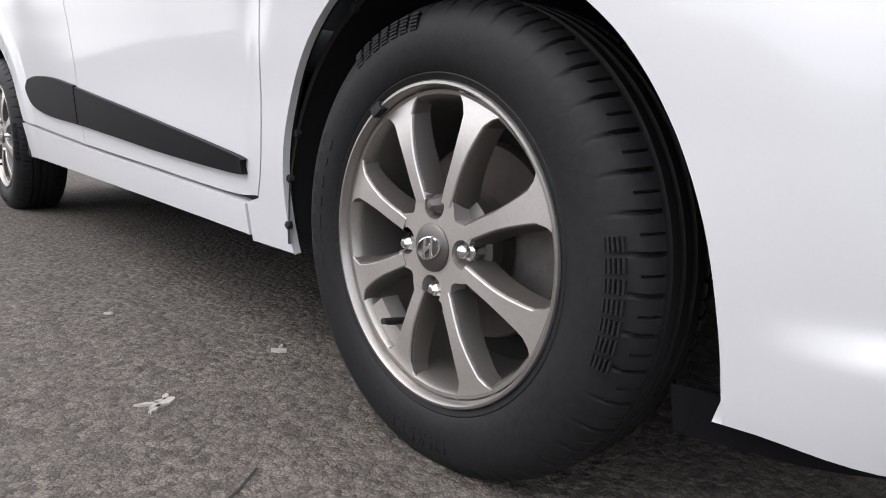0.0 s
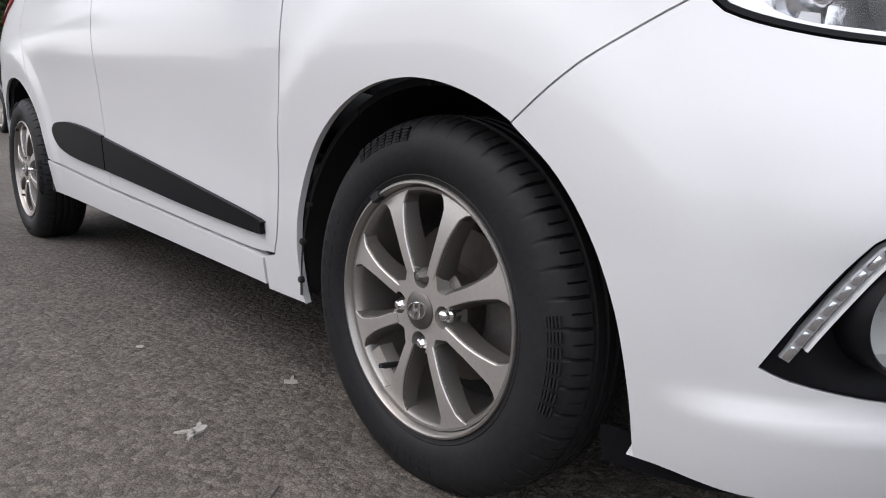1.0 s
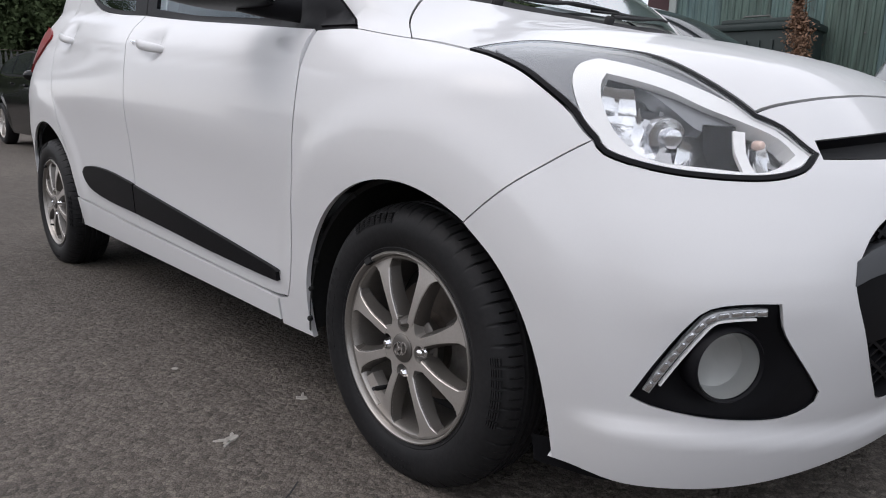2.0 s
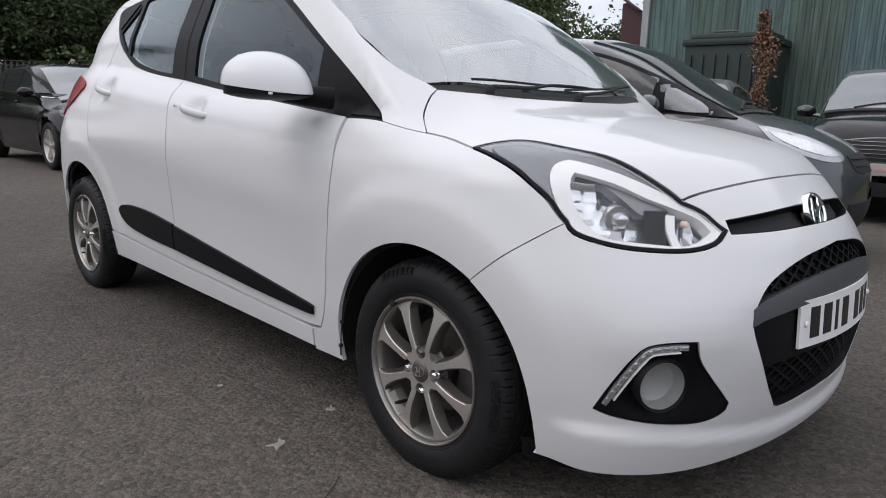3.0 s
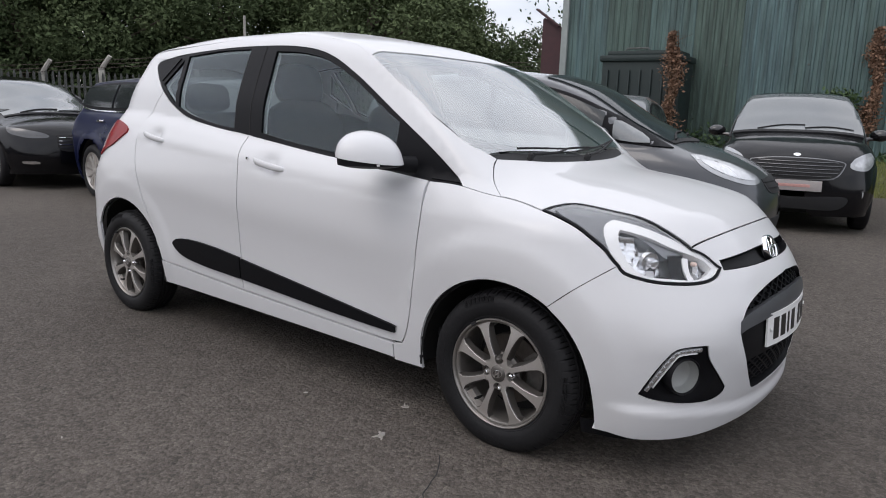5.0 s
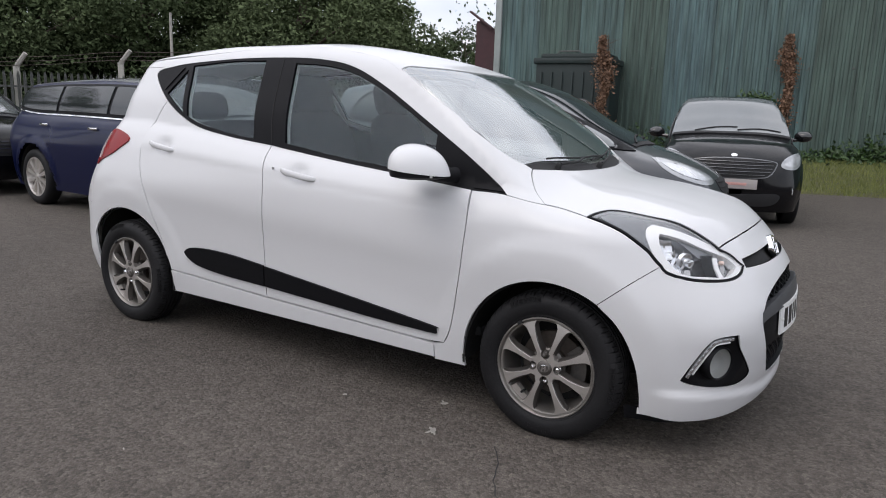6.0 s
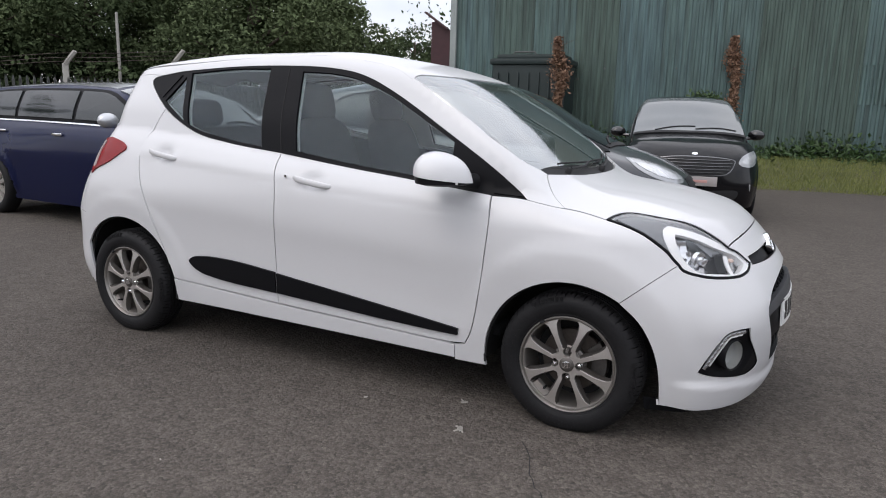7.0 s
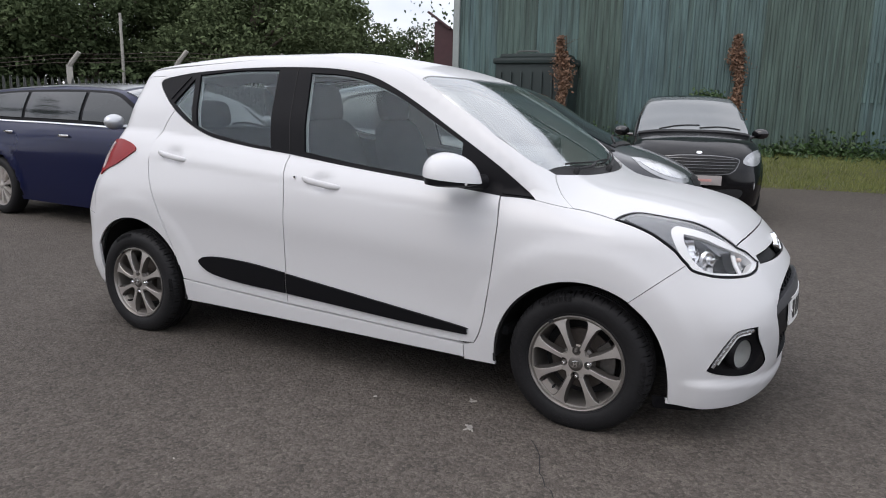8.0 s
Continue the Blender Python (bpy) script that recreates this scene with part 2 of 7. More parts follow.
class View:
    """A way to look at a skin: 2D places and the rays that carry them onto it."""
    def __init__(self, kind, axis=0.0, way=(0, 1, 0)):
        self.kind, self.axis = kind, axis
        self.way = np.array(way) / np.linalg.norm(way)
        self.across = np.cross(self.way, (0, 0, 1.0))
        self.across = self.across / (np.linalg.norm(self.across) + 1e-9)
        self.up = np.cross(self.across, self.way)

    def flat(self, p):
        p = np.asarray(p, float)
        if self.kind == "side":
            return p[:, [0, 2]]
        if self.kind == "top":
            return p[:, [0, 1]]
        if self.kind == "any":
            return np.stack([p @ self.across, p @ self.up], 1)
        if self.kind == "slant":
            return np.stack([p[:, 0], 0.7071 * (p[:, 1] + p[:, 2])], 1)
        sign = 1 if self.kind == "front" else -1
        return np.stack([0.75 * np.arctan2(-p[:, 1], sign * (p[:, 0] - self.axis)), p[:, 2]], 1)

    def rays(self, q):
        a, b, o = q[:, 0], q[:, 1], np.zeros(len(q))
        if self.kind == "side":
            return np.stack([a, o - 1.6, b], 1), np.stack([o, o + 1, o], 1)
        if self.kind == "top":
            return np.stack([a, b, o + 2.4], 1), np.stack([o, o, o - 1], 1)
        if self.kind == "any":
            return a[:, None] * self.across + b[:, None] * self.up - 1.4 * self.way, np.tile(self.way, (len(q), 1))
        if self.kind == "slant":
            k = 0.7071
            return np.stack([a, b * k - 2 * k, b * k + 2 * k], 1), np.stack([o, o + k, o - k], 1)
        sign = 1 if self.kind == "front" else -1
        c, s = sign * np.cos(a / 0.75), -np.sin(a / 0.75)
        return np.stack([self.axis + 2 * c, 2 * s, b], 1), np.stack([-c, -s, o], 1)


SIDE, TOP, SLANT = View("side"), View("top"), View("slant")


def sheet(shell, view, loop, step=0.035, holes=(), gap=0.0, lift=0.0, depth=0.012, bump=None):
    """A panel of the skin inside a loop of places near it: vertices, faces and normals, with a turned-in edge."""
    loops = [shrink(view.flat(loop), gap)] + [shrink(view.flat(h), -gap) for h in holes]
    lo, hi = loops[0].min(0), loops[0].max(0)
    gx, gy = np.meshgrid(np.arange(lo[0], hi[0], step), np.arange(lo[1], hi[1], step * 0.87))
    gx = gx + (np.arange(gx.shape[0]) % 2)[:, None] * step / 2
    pts = np.stack([gx.ravel(), gy.ravel()], 1)
    keep = within(loops[0], pts)
    for h in loops[1:]:
        keep &= ~within(h, pts)
    pts = pts[keep]
    edge = np.vstack(loops)
    if len(pts):
        near = np.array([np.min(np.sum((edge - p) ** 2, 1)) for p in pts])
        pts = pts[near > (0.45 * step) ** 2]
    vs = np.vstack([edge, pts]) if len(pts) else edge
    cons, k = [], 0
    for l in loops:
        cons += [(k + i, k + (i + 1) % len(l)) for i in range(len(l))]
        k += len(l)
    from mathutils.geometry import delaunay_2d_cdt
    out, _, faces, *_ = delaunay_2d_cdt([Vector(v) for v in vs], cons, [], 0, 1e-6)
    flat = np.array([v[:] for v in out])
    faces = np.array([f for f in faces if len(f) == 3])
    mid = flat[faces].mean(1)
    ok = within(loops[0], mid)
    for h in loops[1:]:
        ok &= ~within(h, mid)
    faces = faces[ok]
    o, d = view.rays(flat)
    p, _ = shell.meet(o, d, far=2.6, steps=104)
    n = shell.normal(p)
    if bump is not None:
        p = p + n * bump(p)[:, None]
        e = 0.003
        grad = np.stack([(bump(p + np.eye(3)[i] * e) - bump(p - np.eye(3)[i] * e)) / (2 * e) for i in range(3)], 1)
        n = n - (grad - n * np.sum(grad * n, 1)[:, None])
        n = n / np.linalg.norm(n, axis=1)[:, None]
    p = p + n * lift
    fn = np.cross(p[faces[:, 1]] - p[faces[:, 0]], p[faces[:, 2]] - p[faces[:, 0]])
    turn = np.sum(fn * n[faces].mean(1), 1) < 0
    faces[turn] = faces[turn][:, ::-1]
    v, fs, ns = [p], [tuple(f) for f in faces], [n]
    if depth:
        count = {}
        for f in faces:
            for a, b in ((f[0], f[1]), (f[1], f[2]), (f[2], f[0])):
                count[(a, b)] = count.get((a, b), 0) + 1
        rim = [(a, b) for a, b in count if (b, a) not in count]
        k = len(p)
        for a, b in rim:
            t = p[b] - p[a]
            s = np.cross(t, n[a])
            s = s / (np.linalg.norm(s) + 1e-9)
            v.append(np.array([p[a], p[b], p[b] - n[b] * depth, p[a] - n[a] * depth]))
            ns.append(np.array([s, s, s, s]))
            fs.append((k + 1, k, k + 3, k + 2))
            k += 4
    return np.vstack(v), fs, np.vstack(ns)


def skin(name, data, mat, parent=None, label="", mirror=False):
    """Links a panel as one mesh object; mirror gives its twin on the car's other side."""
    v, f, n = data
    if mirror:
        v, n, f = v * (1, -1, 1), n * (1, -1, 1), [q[::-1] for q in f]
    me = bpy.data.meshes.new(name)
    me.from_pydata(v.tolist(), [], [tuple(int(i) for i in q) for q in f])
    me.materials.append(mat)
    me.polygons.foreach_set("use_smooth", [True] * len(me.polygons))
    me.normals_split_custom_set_from_vertices(n.tolist())
    ob = new(name, me)
    ob.parent = parent
    if label:
        tagged(ob, label)
    return ob


def welded(name, data, mat, parent, mirror=False):
    """Links a panel's turned-in edge as one closed band."""
    v, f, _ = data
    bm = bmesh.new()
    vs = [bm.verts.new(p * (1, -1, 1) if mirror else p) for p in v]
    for q in f:
        bm.faces.new([vs[i] for i in q])
    bmesh.ops.delete(bm, geom=[p for p in vs if not p.link_faces], context="VERTS")
    bmesh.ops.remove_doubles(bm, verts=bm.verts, dist=2e-4)
    bmesh.ops.recalc_face_normals(bm, faces=bm.faces)
    return part(name, bm, mat, parent)


def strip(shell, view, line, width, lift=0.0, height=0.004, step=0.02):
    """A raised bead along a line on the skin."""
    o, d = view.rays(view.flat(line))
    p, _ = shell.meet(o, d, far=2.6, steps=104)
    n = shell.normal(p)
    t = np.gradient(p, axis=0)
    t /= np.linalg.norm(t, axis=1)[:, None] + 1e-9
    s = np.cross(n, t)
    rows = [p + s * (width / 2 * a) + n * (lift + b) for a, b in ((-1, -0.004), (-0.8, height), (0.8, height), (1, -0.004))]
    bm = bmesh.new()
    g = [[bm.verts.new(q) for q in r] for r in rows]
    for a, b in zip(g, g[1:]):
        for i in range(len(a) - 1):
            bm.faces.new((a[i], a[i + 1], b[i + 1], b[i]))
    bmesh.ops.recalc_face_normals(bm, faces=bm.faces)
    return bm


def mirrored(bm):
    """The same bmesh for the car's other side."""
    bmesh.ops.scale(bm, vec=(1, -1, 1), verts=bm.verts)
    bmesh.ops.reverse_faces(bm, faces=bm.faces)
    return bm


def curve(xs, ys):
    """A smooth monotone curve through a few knots (vectorised)."""
    xs, ys = np.array(xs, float), np.array(ys, float)
    h, d = np.diff(xs), np.diff(ys) / np.diff(xs)
    m = np.zeros(len(xs))
    m[0], m[-1] = d[0], d[-1]
    for i in range(1, len(xs) - 1):
        if d[i - 1] * d[i] > 0:
            a, b = 2 * h[i] + h[i - 1], h[i] + 2 * h[i - 1]
            m[i] = (a + b) / (a / d[i - 1] + b / d[i])

    def at(x):
        x = np.clip(np.asarray(x, float), xs[0], xs[-1])
        i = np.clip(np.searchsorted(xs, x) - 1, 0, len(xs) - 2)
        t = (x - xs[i]) / h[i]
        return ((1 + 2 * t) * (1 - t) ** 2 * ys[i] + t * (1 - t) ** 2 * h[i] * m[i]
                + t * t * (3 - 2 * t) * ys[i + 1] + t * t * (t - 1) * h[i] * m[i + 1])
    return at


def smoothstep(a, b, x):
    t = np.clip((np.asarray(x, float) - a) / (b - a), 0, 1)
    return t * t * (3 - 2 * t)


class Shell:
    """The outer skin of a car: f(p) is below zero inside. x ahead from the front axle, y to its left, z up."""
    def __init__(self, base, low, upper, belt, nose, nose_power, tail, tail_start, top, crown, flare=0.0, axles=(0.0, -2.425), hub=0.285, radius=0.045, pinch=0.04):
        self.base, self.low, self.upper, self.belt = base, low, upper, belt
        self.nose, self.nose_power, self.tail, self.tail_start = nose, nose_power, tail, tail_start
        self.top, self.crown, self.flare, self.axles, self.hub, self.radius = top, crown, flare, axles, hub, radius
        self.pinch = pinch

    def width(self, x, z):
        b = self.belt(x)
        below = self.low(z / b)
        above = self.upper((z - b) / (self.base[1] - b))
        w = self.base[0] * np.where(z < b, below, self.low(1.0) * above)
        w = w - self.pinch * smoothstep(1.2, 2.3, -x) * smoothstep(0.7, 1.0, z)
        for ax in self.axles:
            r = np.hypot(x - ax, z - self.hub)
            w = w + self.flare * (1 - smoothstep(0.41, 0.485, r)) * smoothstep(0.2, 0.4, z)
        return w

    def f(self, x, y, z):
        w = self.width(x, z)
        fx = np.maximum(x, 0) / self.nose(z)
        rx = np.maximum(self.tail_start - x, 0) / (self.tail_start - self.tail(z))
        g = w * (np.sqrt((y / w) ** 2 + fx ** self.nose_power(z) + rx ** 9) - 1)
        t = (z - self.top(x) + self.crown(x) * (np.abs(y) / 0.6) ** 2.4) * 0.85
        k = self.radius
        h = np.maximum(k - np.abs(g - t), 0)
        return np.maximum(g, t) + h * h / (4 * k)

    def meet(self, o, d, far=4.0, steps=160):
        """Where rays from o along d (inwards) first meet the skin: places, arrays of n x 3."""
        o, d = np.asarray(o, float), np.asarray(d, float)
        n = len(o)
        steps = min(steps, 52) if far < 3 else steps
        lo, hi, done, left = np.zeros(n), np.full(n, float(far)), np.zeros(n, bool), np.arange(n)
        for i in range(1, steps + 1):
            s = far * i / steps
            p = o[left] + d[left] * s
            ins = self.f(p[:, 0], p[:, 1], p[:, 2]) < 0
            got = left[ins]
            hi[got], lo[got], done[got] = s, s - far / steps, True
            left = left[~ins]
            if not len(left):
                break
        for _ in range(15):
            mid = (lo + hi) / 2
            p = o + d * mid[:, None]
            ins = self.f(p[:, 0], p[:, 1], p[:, 2]) < 0
            hi, lo = np.where(ins, mid, hi), np.where(ins, lo, mid)
        return o + d * ((lo + hi) / 2)[:, None], done

    def normal(self, p, e=0.004):
        g = np.stack([self.f(*(p + np.eye(3)[i] * e).T) - self.f(*(p - np.eye(3)[i] * e).T) for i in range(3)], 1)
        return g / np.linalg.norm(g, axis=1)[:, None]


hatch = Shell(
    base=(0.79, 1.50),
    low=curve([0.15, 0.24, 0.34, 0.46, 0.58, 0.72, 0.86, 0.95, 1.0], [0.925, 0.945, 0.958, 0.968, 0.985, 1.0, 0.985, 0.935, 0.88]),
    upper=curve([0, 0.25, 0.55, 0.8, 1.0], [1.0, 0.955, 0.855, 0.76, 0.66]),
    belt=curve([-2.9, -2.1, -1.2, -0.2, 0.7], [1.10, 1.06, 0.97, 0.90, 0.86]),
    nose=curve([0.1, 0.2, 0.3, 0.42, 0.52, 0.62, 0.70, 0.78, 0.9], [0.65, 0.688, 0.716, 0.735, 0.728, 0.690, 0.630, 0.560, 0.45]),
    nose_power=curve([0.1, 0.42, 0.66, 0.9], [4.2, 4.0, 2.6, 2.4]),
    tail=curve([0.2, 0.35, 0.6, 0.75, 1.0, 1.2, 1.38, 1.5], [-2.97, -3.025, -3.005, -2.925, -2.77, -2.705, -2.665, -2.63]), tail_start=-2.2,
    top=curve([-3.0, -2.7, -2.35, -1.9, -1.4, -1.05, -0.75, -0.4, -0.04, 0.2, 0.42, 0.56, 0.66, 0.75],
              [1.36, 1.415, 1.462, 1.492, 1.493, 1.452, 1.380, 1.175, 0.93, 0.895, 0.845, 0.78, 0.70, 0.62]),
    crown=curve([-2.8, -1.4, -0.7, 0.0, 0.5], [0.06, 0.058, 0.052, 0.056, 0.05]),
    flare=0.0085)

# ---- the white hatchback ----
def pts(*p):
    return fair(p, 0.018)


def on_side(shell, *xz, step=0.018):
    """A smooth line on the right flank through (x, z) knots, as places."""
    q = fair(xz, step)
    p, _ = shell.meet(*SIDE.rays(q), far=2.6, steps=104)
    return p


def arc(shell, cx, cz, r, a0, a1, n=40):
    a = np.radians(np.linspace(a0, a1, n))
    q = np.stack([cx + r * np.cos(a), cz + r * np.sin(a)], 1)
    p, _ = shell.meet(*SIDE.rays(q), far=2.6, steps=104)
    return p


def snap(line, view):
    """The same line laid exactly on the skin."""
    p, _ = H.meet(*view.rays(view.flat(line)), far=2.6, steps=104)
    return p


def flip(line):
    return (line * (1, -1, 1))[::-1]


FRONT = View("front", -0.1)
REAR = View("rear", -2.2)
car = thing("white_hatchback", "white five-door hatchback with black side mouldings parked on tarmac", "car")
H = hatch

# lines shared by neighbouring panels
door_front = on_side(H, (-0.43, 0.274), (-0.405, 0.32), (-0.383, 0.40), (-0.350, 0.594), (-0.335, 0.775), (-0.348, 0.884))
fender_top = on_side(H, (-0.348, 0.884), (-0.28, 0.884), (-0.203, 0.879), (-0.09, 0.860), (0.0, 0.846), (0.10, 0.828))
lamp_outer = on_side(H, (0.10, 0.828), (0.17, 0.812), (0.245, 0.783), (0.315, 0.735), (0.345, 0.703), (0.364, 0.685))
seam = on_side(H, (0.364, 0.685), (0.277, 0.617), (0.188, 0.542))
AXF, AXR, ARCH_Z, ARCH_ZR, ARCH_R = 0.006, -2.425, 0.248, 0.274, 0.346
a_seam = math.degrees(math.atan2(0.542 - ARCH_Z, 0.188 - AXF))
arch_back = arc(H, AXF, ARCH_Z, ARCH_R, a_seam, 189)
arch_front = on_side(H, (0.345, 0.165), (0.341, 0.25), (0.327, 0.34), (0.297, 0.42), (0.252, 0.487), (0.188, 0.542))
belt_front = on_side(H, (-1.425, 0.998), (-1.04, 0.953), (-0.725, 0.922), (-0.50, 0.899), (-0.348, 0.884))
b_shut = on_side(H, (-1.405, 0.297), (-1.402, 0.54), (-1.392, 0.80), (-1.425, 0.998))
door_low_front = on_side(H, (-0.43, 0.274), (-0.557, 0.268), (-1.0, 0.283), (-1.405, 0.297))
door_low_rear = on_side(H, (-1.405, 0.297), (-1.80, 0.316), (-2.083, 0.332))
belt_rear = on_side(H, (-1.425, 0.998), (-1.72, 1.026), (-1.966, 1.064), (-2.13, 1.125), (-2.24, 1.185))
rear_shut = on_side(H, (-2.24, 1.185), (-2.285, 1.108), (-2.318, 1.0), (-2.300, 0.87), (-2.225, 0.70), (-2.16, 0.55), (-2.104, 0.404))

fender = loop_of(door_front, fender_top, lamp_outer, seam, arch_back, on_side(H, (-0.336, 0.194), (-0.478, 0.192)), on_side(H, (-0.478, 0.192), (-0.478, 0.262)), on_side(H, (-0.478, 0.262), (-0.43, 0.274)))
front_door = loop_of(door_low_front[::-1], door_front, belt_front[::-1], b_shut[::-1])
rear_arch_door = arc(H, AXR, ARCH_ZR, ARCH_R, 22, 10, 8)
rear_door = loop_of(b_shut, belt_rear, rear_shut, rear_arch_door, door_low_rear[::-1])
sill = loop_of(on_side(H, (-0.478, 0.258), (-0.557, 0.264), (-1.0, 0.279), (-1.405, 0.293), (-1.80, 0.312), (-2.083, 0.328)), arc(H, AXR, ARCH_ZR, ARCH_R, 9, -10, 8),
               on_side(H, (-2.084, 0.216), (-1.8, 0.216), (-1.1, 0.211), (-0.478, 0.204)))
dlo_rear = on_side(H, (-2.24, 1.185), (-2.321, 1.243), (-2.398, 1.305), (-2.415, 1.338), (-2.36, 1.358))
rear_edge = on_side(H, (-2.60, 1.355), (-2.63, 1.25), (-2.66, 1.0), (-2.73, 0.62), (-2.74, 0.24))
quarter = loop_of(rear_shut[::-1], dlo_rear, on_side(H, (-2.36, 1.358), (-2.47, 1.363), (-2.60, 1.355)), rear_edge, on_side(H, (-2.74, 0.24), (-2.766, 0.214)), arc(H, AXR, ARCH_ZR, ARCH_R, 190, 22))


def flank(p):
    """Relief of the flank: a hollow over the moulding and a soft shoulder through the handles."""
    x, z = p[:, 0], p[:, 2]
    ramp = smoothstep(-2.25, -1.9, x) * (1 - smoothstep(-0.75, -0.42, x))
    line = 0.62 + (-0.6 - x) * 0.075
    hollow = -0.0045 * ramp * np.exp(-((z - (line - 0.10)) / 0.11) ** 2)
    waist = 0.79 - 0.068 * x
    shoulder = 0.0085 * smoothstep(waist - 0.024, waist + 0.024, z) * (1 - smoothstep(waist + 0.024, waist + 0.13, z)) * smoothstep(-2.5, -2.2, x) * (1 - smoothstep(-0.3, 0.2, x))
    cups = sum(-0.027 * np.exp(-((x - cx) / 0.055) ** 2 - ((z - cz - 0.004) / 0.034) ** 2) for cx, cz in ((-1.20, 0.888), (-2.15, 0.958)))
    return hollow + shoulder + cups


def lip(p):
    """The bumper's lower lip and the brow over the fog lamps."""
    x, y, z = p[:, 0], np.abs(p[:, 1]), p[:, 2]
    line = 0.205 + 0.05 * smoothstep(0.2, 0.78, y)
    return 0.017 * (1 - smoothstep(line - 0.016, line + 0.026, z)) * smoothstep(0.36, 0.46, x) + 0.004 * smoothstep(0.40, 0.46, z) * (1 - smoothstep(0.48, 0.56, z)) * smoothstep(0.44, 0.56, x) * smoothstep(0.40, 0.50, y)


def both(name, data, mat, parent, label=""):
    a = skin(name, data, mat, parent, label)
    b = skin(name, data, mat, parent, label, mirror=True)
    return a, b


both("front_wing", sheet(H, SIDE, fender, gap=0.0018, depth=0.012), WHITE, car)
doors = both("front_door", sheet(H, SIDE, front_door, step=0.018, gap=0.0026, depth=0.02, bump=flank), WHITE, car)
rear_doors = both("rear_door", sheet(H, SIDE, rear_door, step=0.018, gap=0.0024, depth=0.02, bump=flank), WHITE, car)
both("sill", sheet(H, SIDE, sill, gap=0.001, depth=0.03, lift=0.004), WHITE, car)
both("rear_quarter", sheet(H, SIDE, quarter, gap=0.002, depth=0.009), WHITE, car)

# roof rails with the windscreen pillars
dlo_top = on_side(H, (-0.203, 0.879), (-0.388, 1.005), (-0.612, 1.136), (-0.864, 1.272), (-1.063, 1.355), (-1.262, 1.390), (-1.513, 1.402), (-1.835, 1.401), (-2.188, 1.382), (-2.36, 1.358))
screen_edge = pts((-0.212, -0.555, 0.980), (-0.255, -0.597, 1.008), (-0.304, -0.622, 1.041), (-0.404, -0.632, 1.106), (-0.483, -0.620, 1.162), (-0.633, -0.597, 1.248), (-0.815, -0.548, 1.352))
roof_edge = pts((-0.815, -0.548, 1.352), (-0.95, -0.505, 1.40), (-1.2, -0.48, 1.44), (-1.6, -0.47, 1.45), (-2.1, -0.475, 1.42), (-2.58, -0.475, 1.37))
i0 = int(np.argmin(np.abs(fender_top[:, 0] + 0.068)))
bonnet_corner = pts((-0.188, -0.540, 0.965), (-0.170, -0.583, 0.941), (-0.122, -0.650, 0.896), tuple(fender_top[i0]))
pillar_low = fender_top[int(np.argmin(np.abs(fender_top[:, 0] + 0.203))):i0 + 1]
rail = loop_of(dlo_top[::-1], pillar_low, bonnet_corner[::-1], pts((-0.188, -0.540, 0.965), (-0.212, -0.555, 0.980)), screen_edge, roof_edge, pts((-2.58, -0.475, 1.37), (-2.60, -0.52, 1.355)), on_side(H, (-2.60, 1.355), (-2.47, 1.363), (-2.36, 1.358)))
both("roof_rail", sheet(H, SLANT, rail, gap=0.0), WHITE, car)
roof_loop = loop_of(roof_edge, pts((-2.58, -0.475, 1.37), (-2.66, -0.25, 1.38), (-2.67, 0, 1.385), (-2.66, 0.25, 1.38), (-2.58, 0.475, 1.37)), flip(roof_edge),
                    pts((-0.815, 0.548, 1.352), (-0.745, 0.40, 1.40), (-0.70, 0.2, 1.43), (-0.69, 0, 1.43), (-0.70, -0.2, 1.43), (-0.745, -0.40, 1.40), (-0.815, -0.548, 1.352)))
skin("roof", sheet(H, TOP, roof_loop, gap=0.0), WHITE, car)
screen_top = pts((-0.815, -0.548, 1.352), (-0.745, -0.40, 1.40), (-0.70, -0.2, 1.43), (-0.69, 0, 1.43), (-0.70, 0.2, 1.43), (-0.745, 0.40, 1.40), (-0.815, 0.548, 1.352))
screen_low = pts((-0.212, 0.555, 0.98), (-0.195, 0.42, 0.98), (-0.155, 0.22, 0.98), (-0.14, 0, 0.98), (-0.155, -0.22, 0.98), (-0.195, -0.42, 0.98), (-0.212, -0.555, 0.98))
screen = loop_of(screen_edge, screen_top, flip(screen_edge), screen_low)
windscreen = skin("windscreen", sheet(H, TOP, screen, gap=0.003, depth=0.004, lift=-0.003), SCREEN_GLASS, car, "clear windscreen reflecting a cloudy sky")
cowl_front = pts((-0.188, -0.540, 0.965), (-0.150, -0.42, 0.96), (-0.108, -0.22, 0.955), (-0.094, 0, 0.95), (-0.108, 0.22, 0.955), (-0.150, 0.42, 0.96), (-0.188, 0.540, 0.965))
cowl = loop_of(cowl_front, pts((-0.188, 0.540, 0.965), (-0.212, 0.555, 0.98)), screen_low, pts((-0.212, -0.555, 0.98), (-0.188, -0.540, 0.965)))
skin("scuttle_panel", sheet(H, TOP, cowl, lift=-0.010), MATT_BLACK, car, "black plastic scuttle panel")
lamp_inner = pts(tuple(fender_top[-1]), (0.122, -0.640, 0.836), (0.17, -0.588, 0.845), (0.30, -0.557, 0.826), (0.42, -0.513, 0.795), (0.507, -0.464, 0.755))
hood_front = pts((0.507, -0.464, 0.755), (0.535, -0.33, 0.765), (0.553, -0.18, 0.772), (0.560, 0, 0.776), (0.553, 0.18, 0.772), (0.535, 0.33, 0.765), (0.507, 0.464, 0.755))
hood_side = fender_top[i0:]
lamp_inner, hood_front = snap(lamp_inner, TOP), snap(hood_front, TOP)
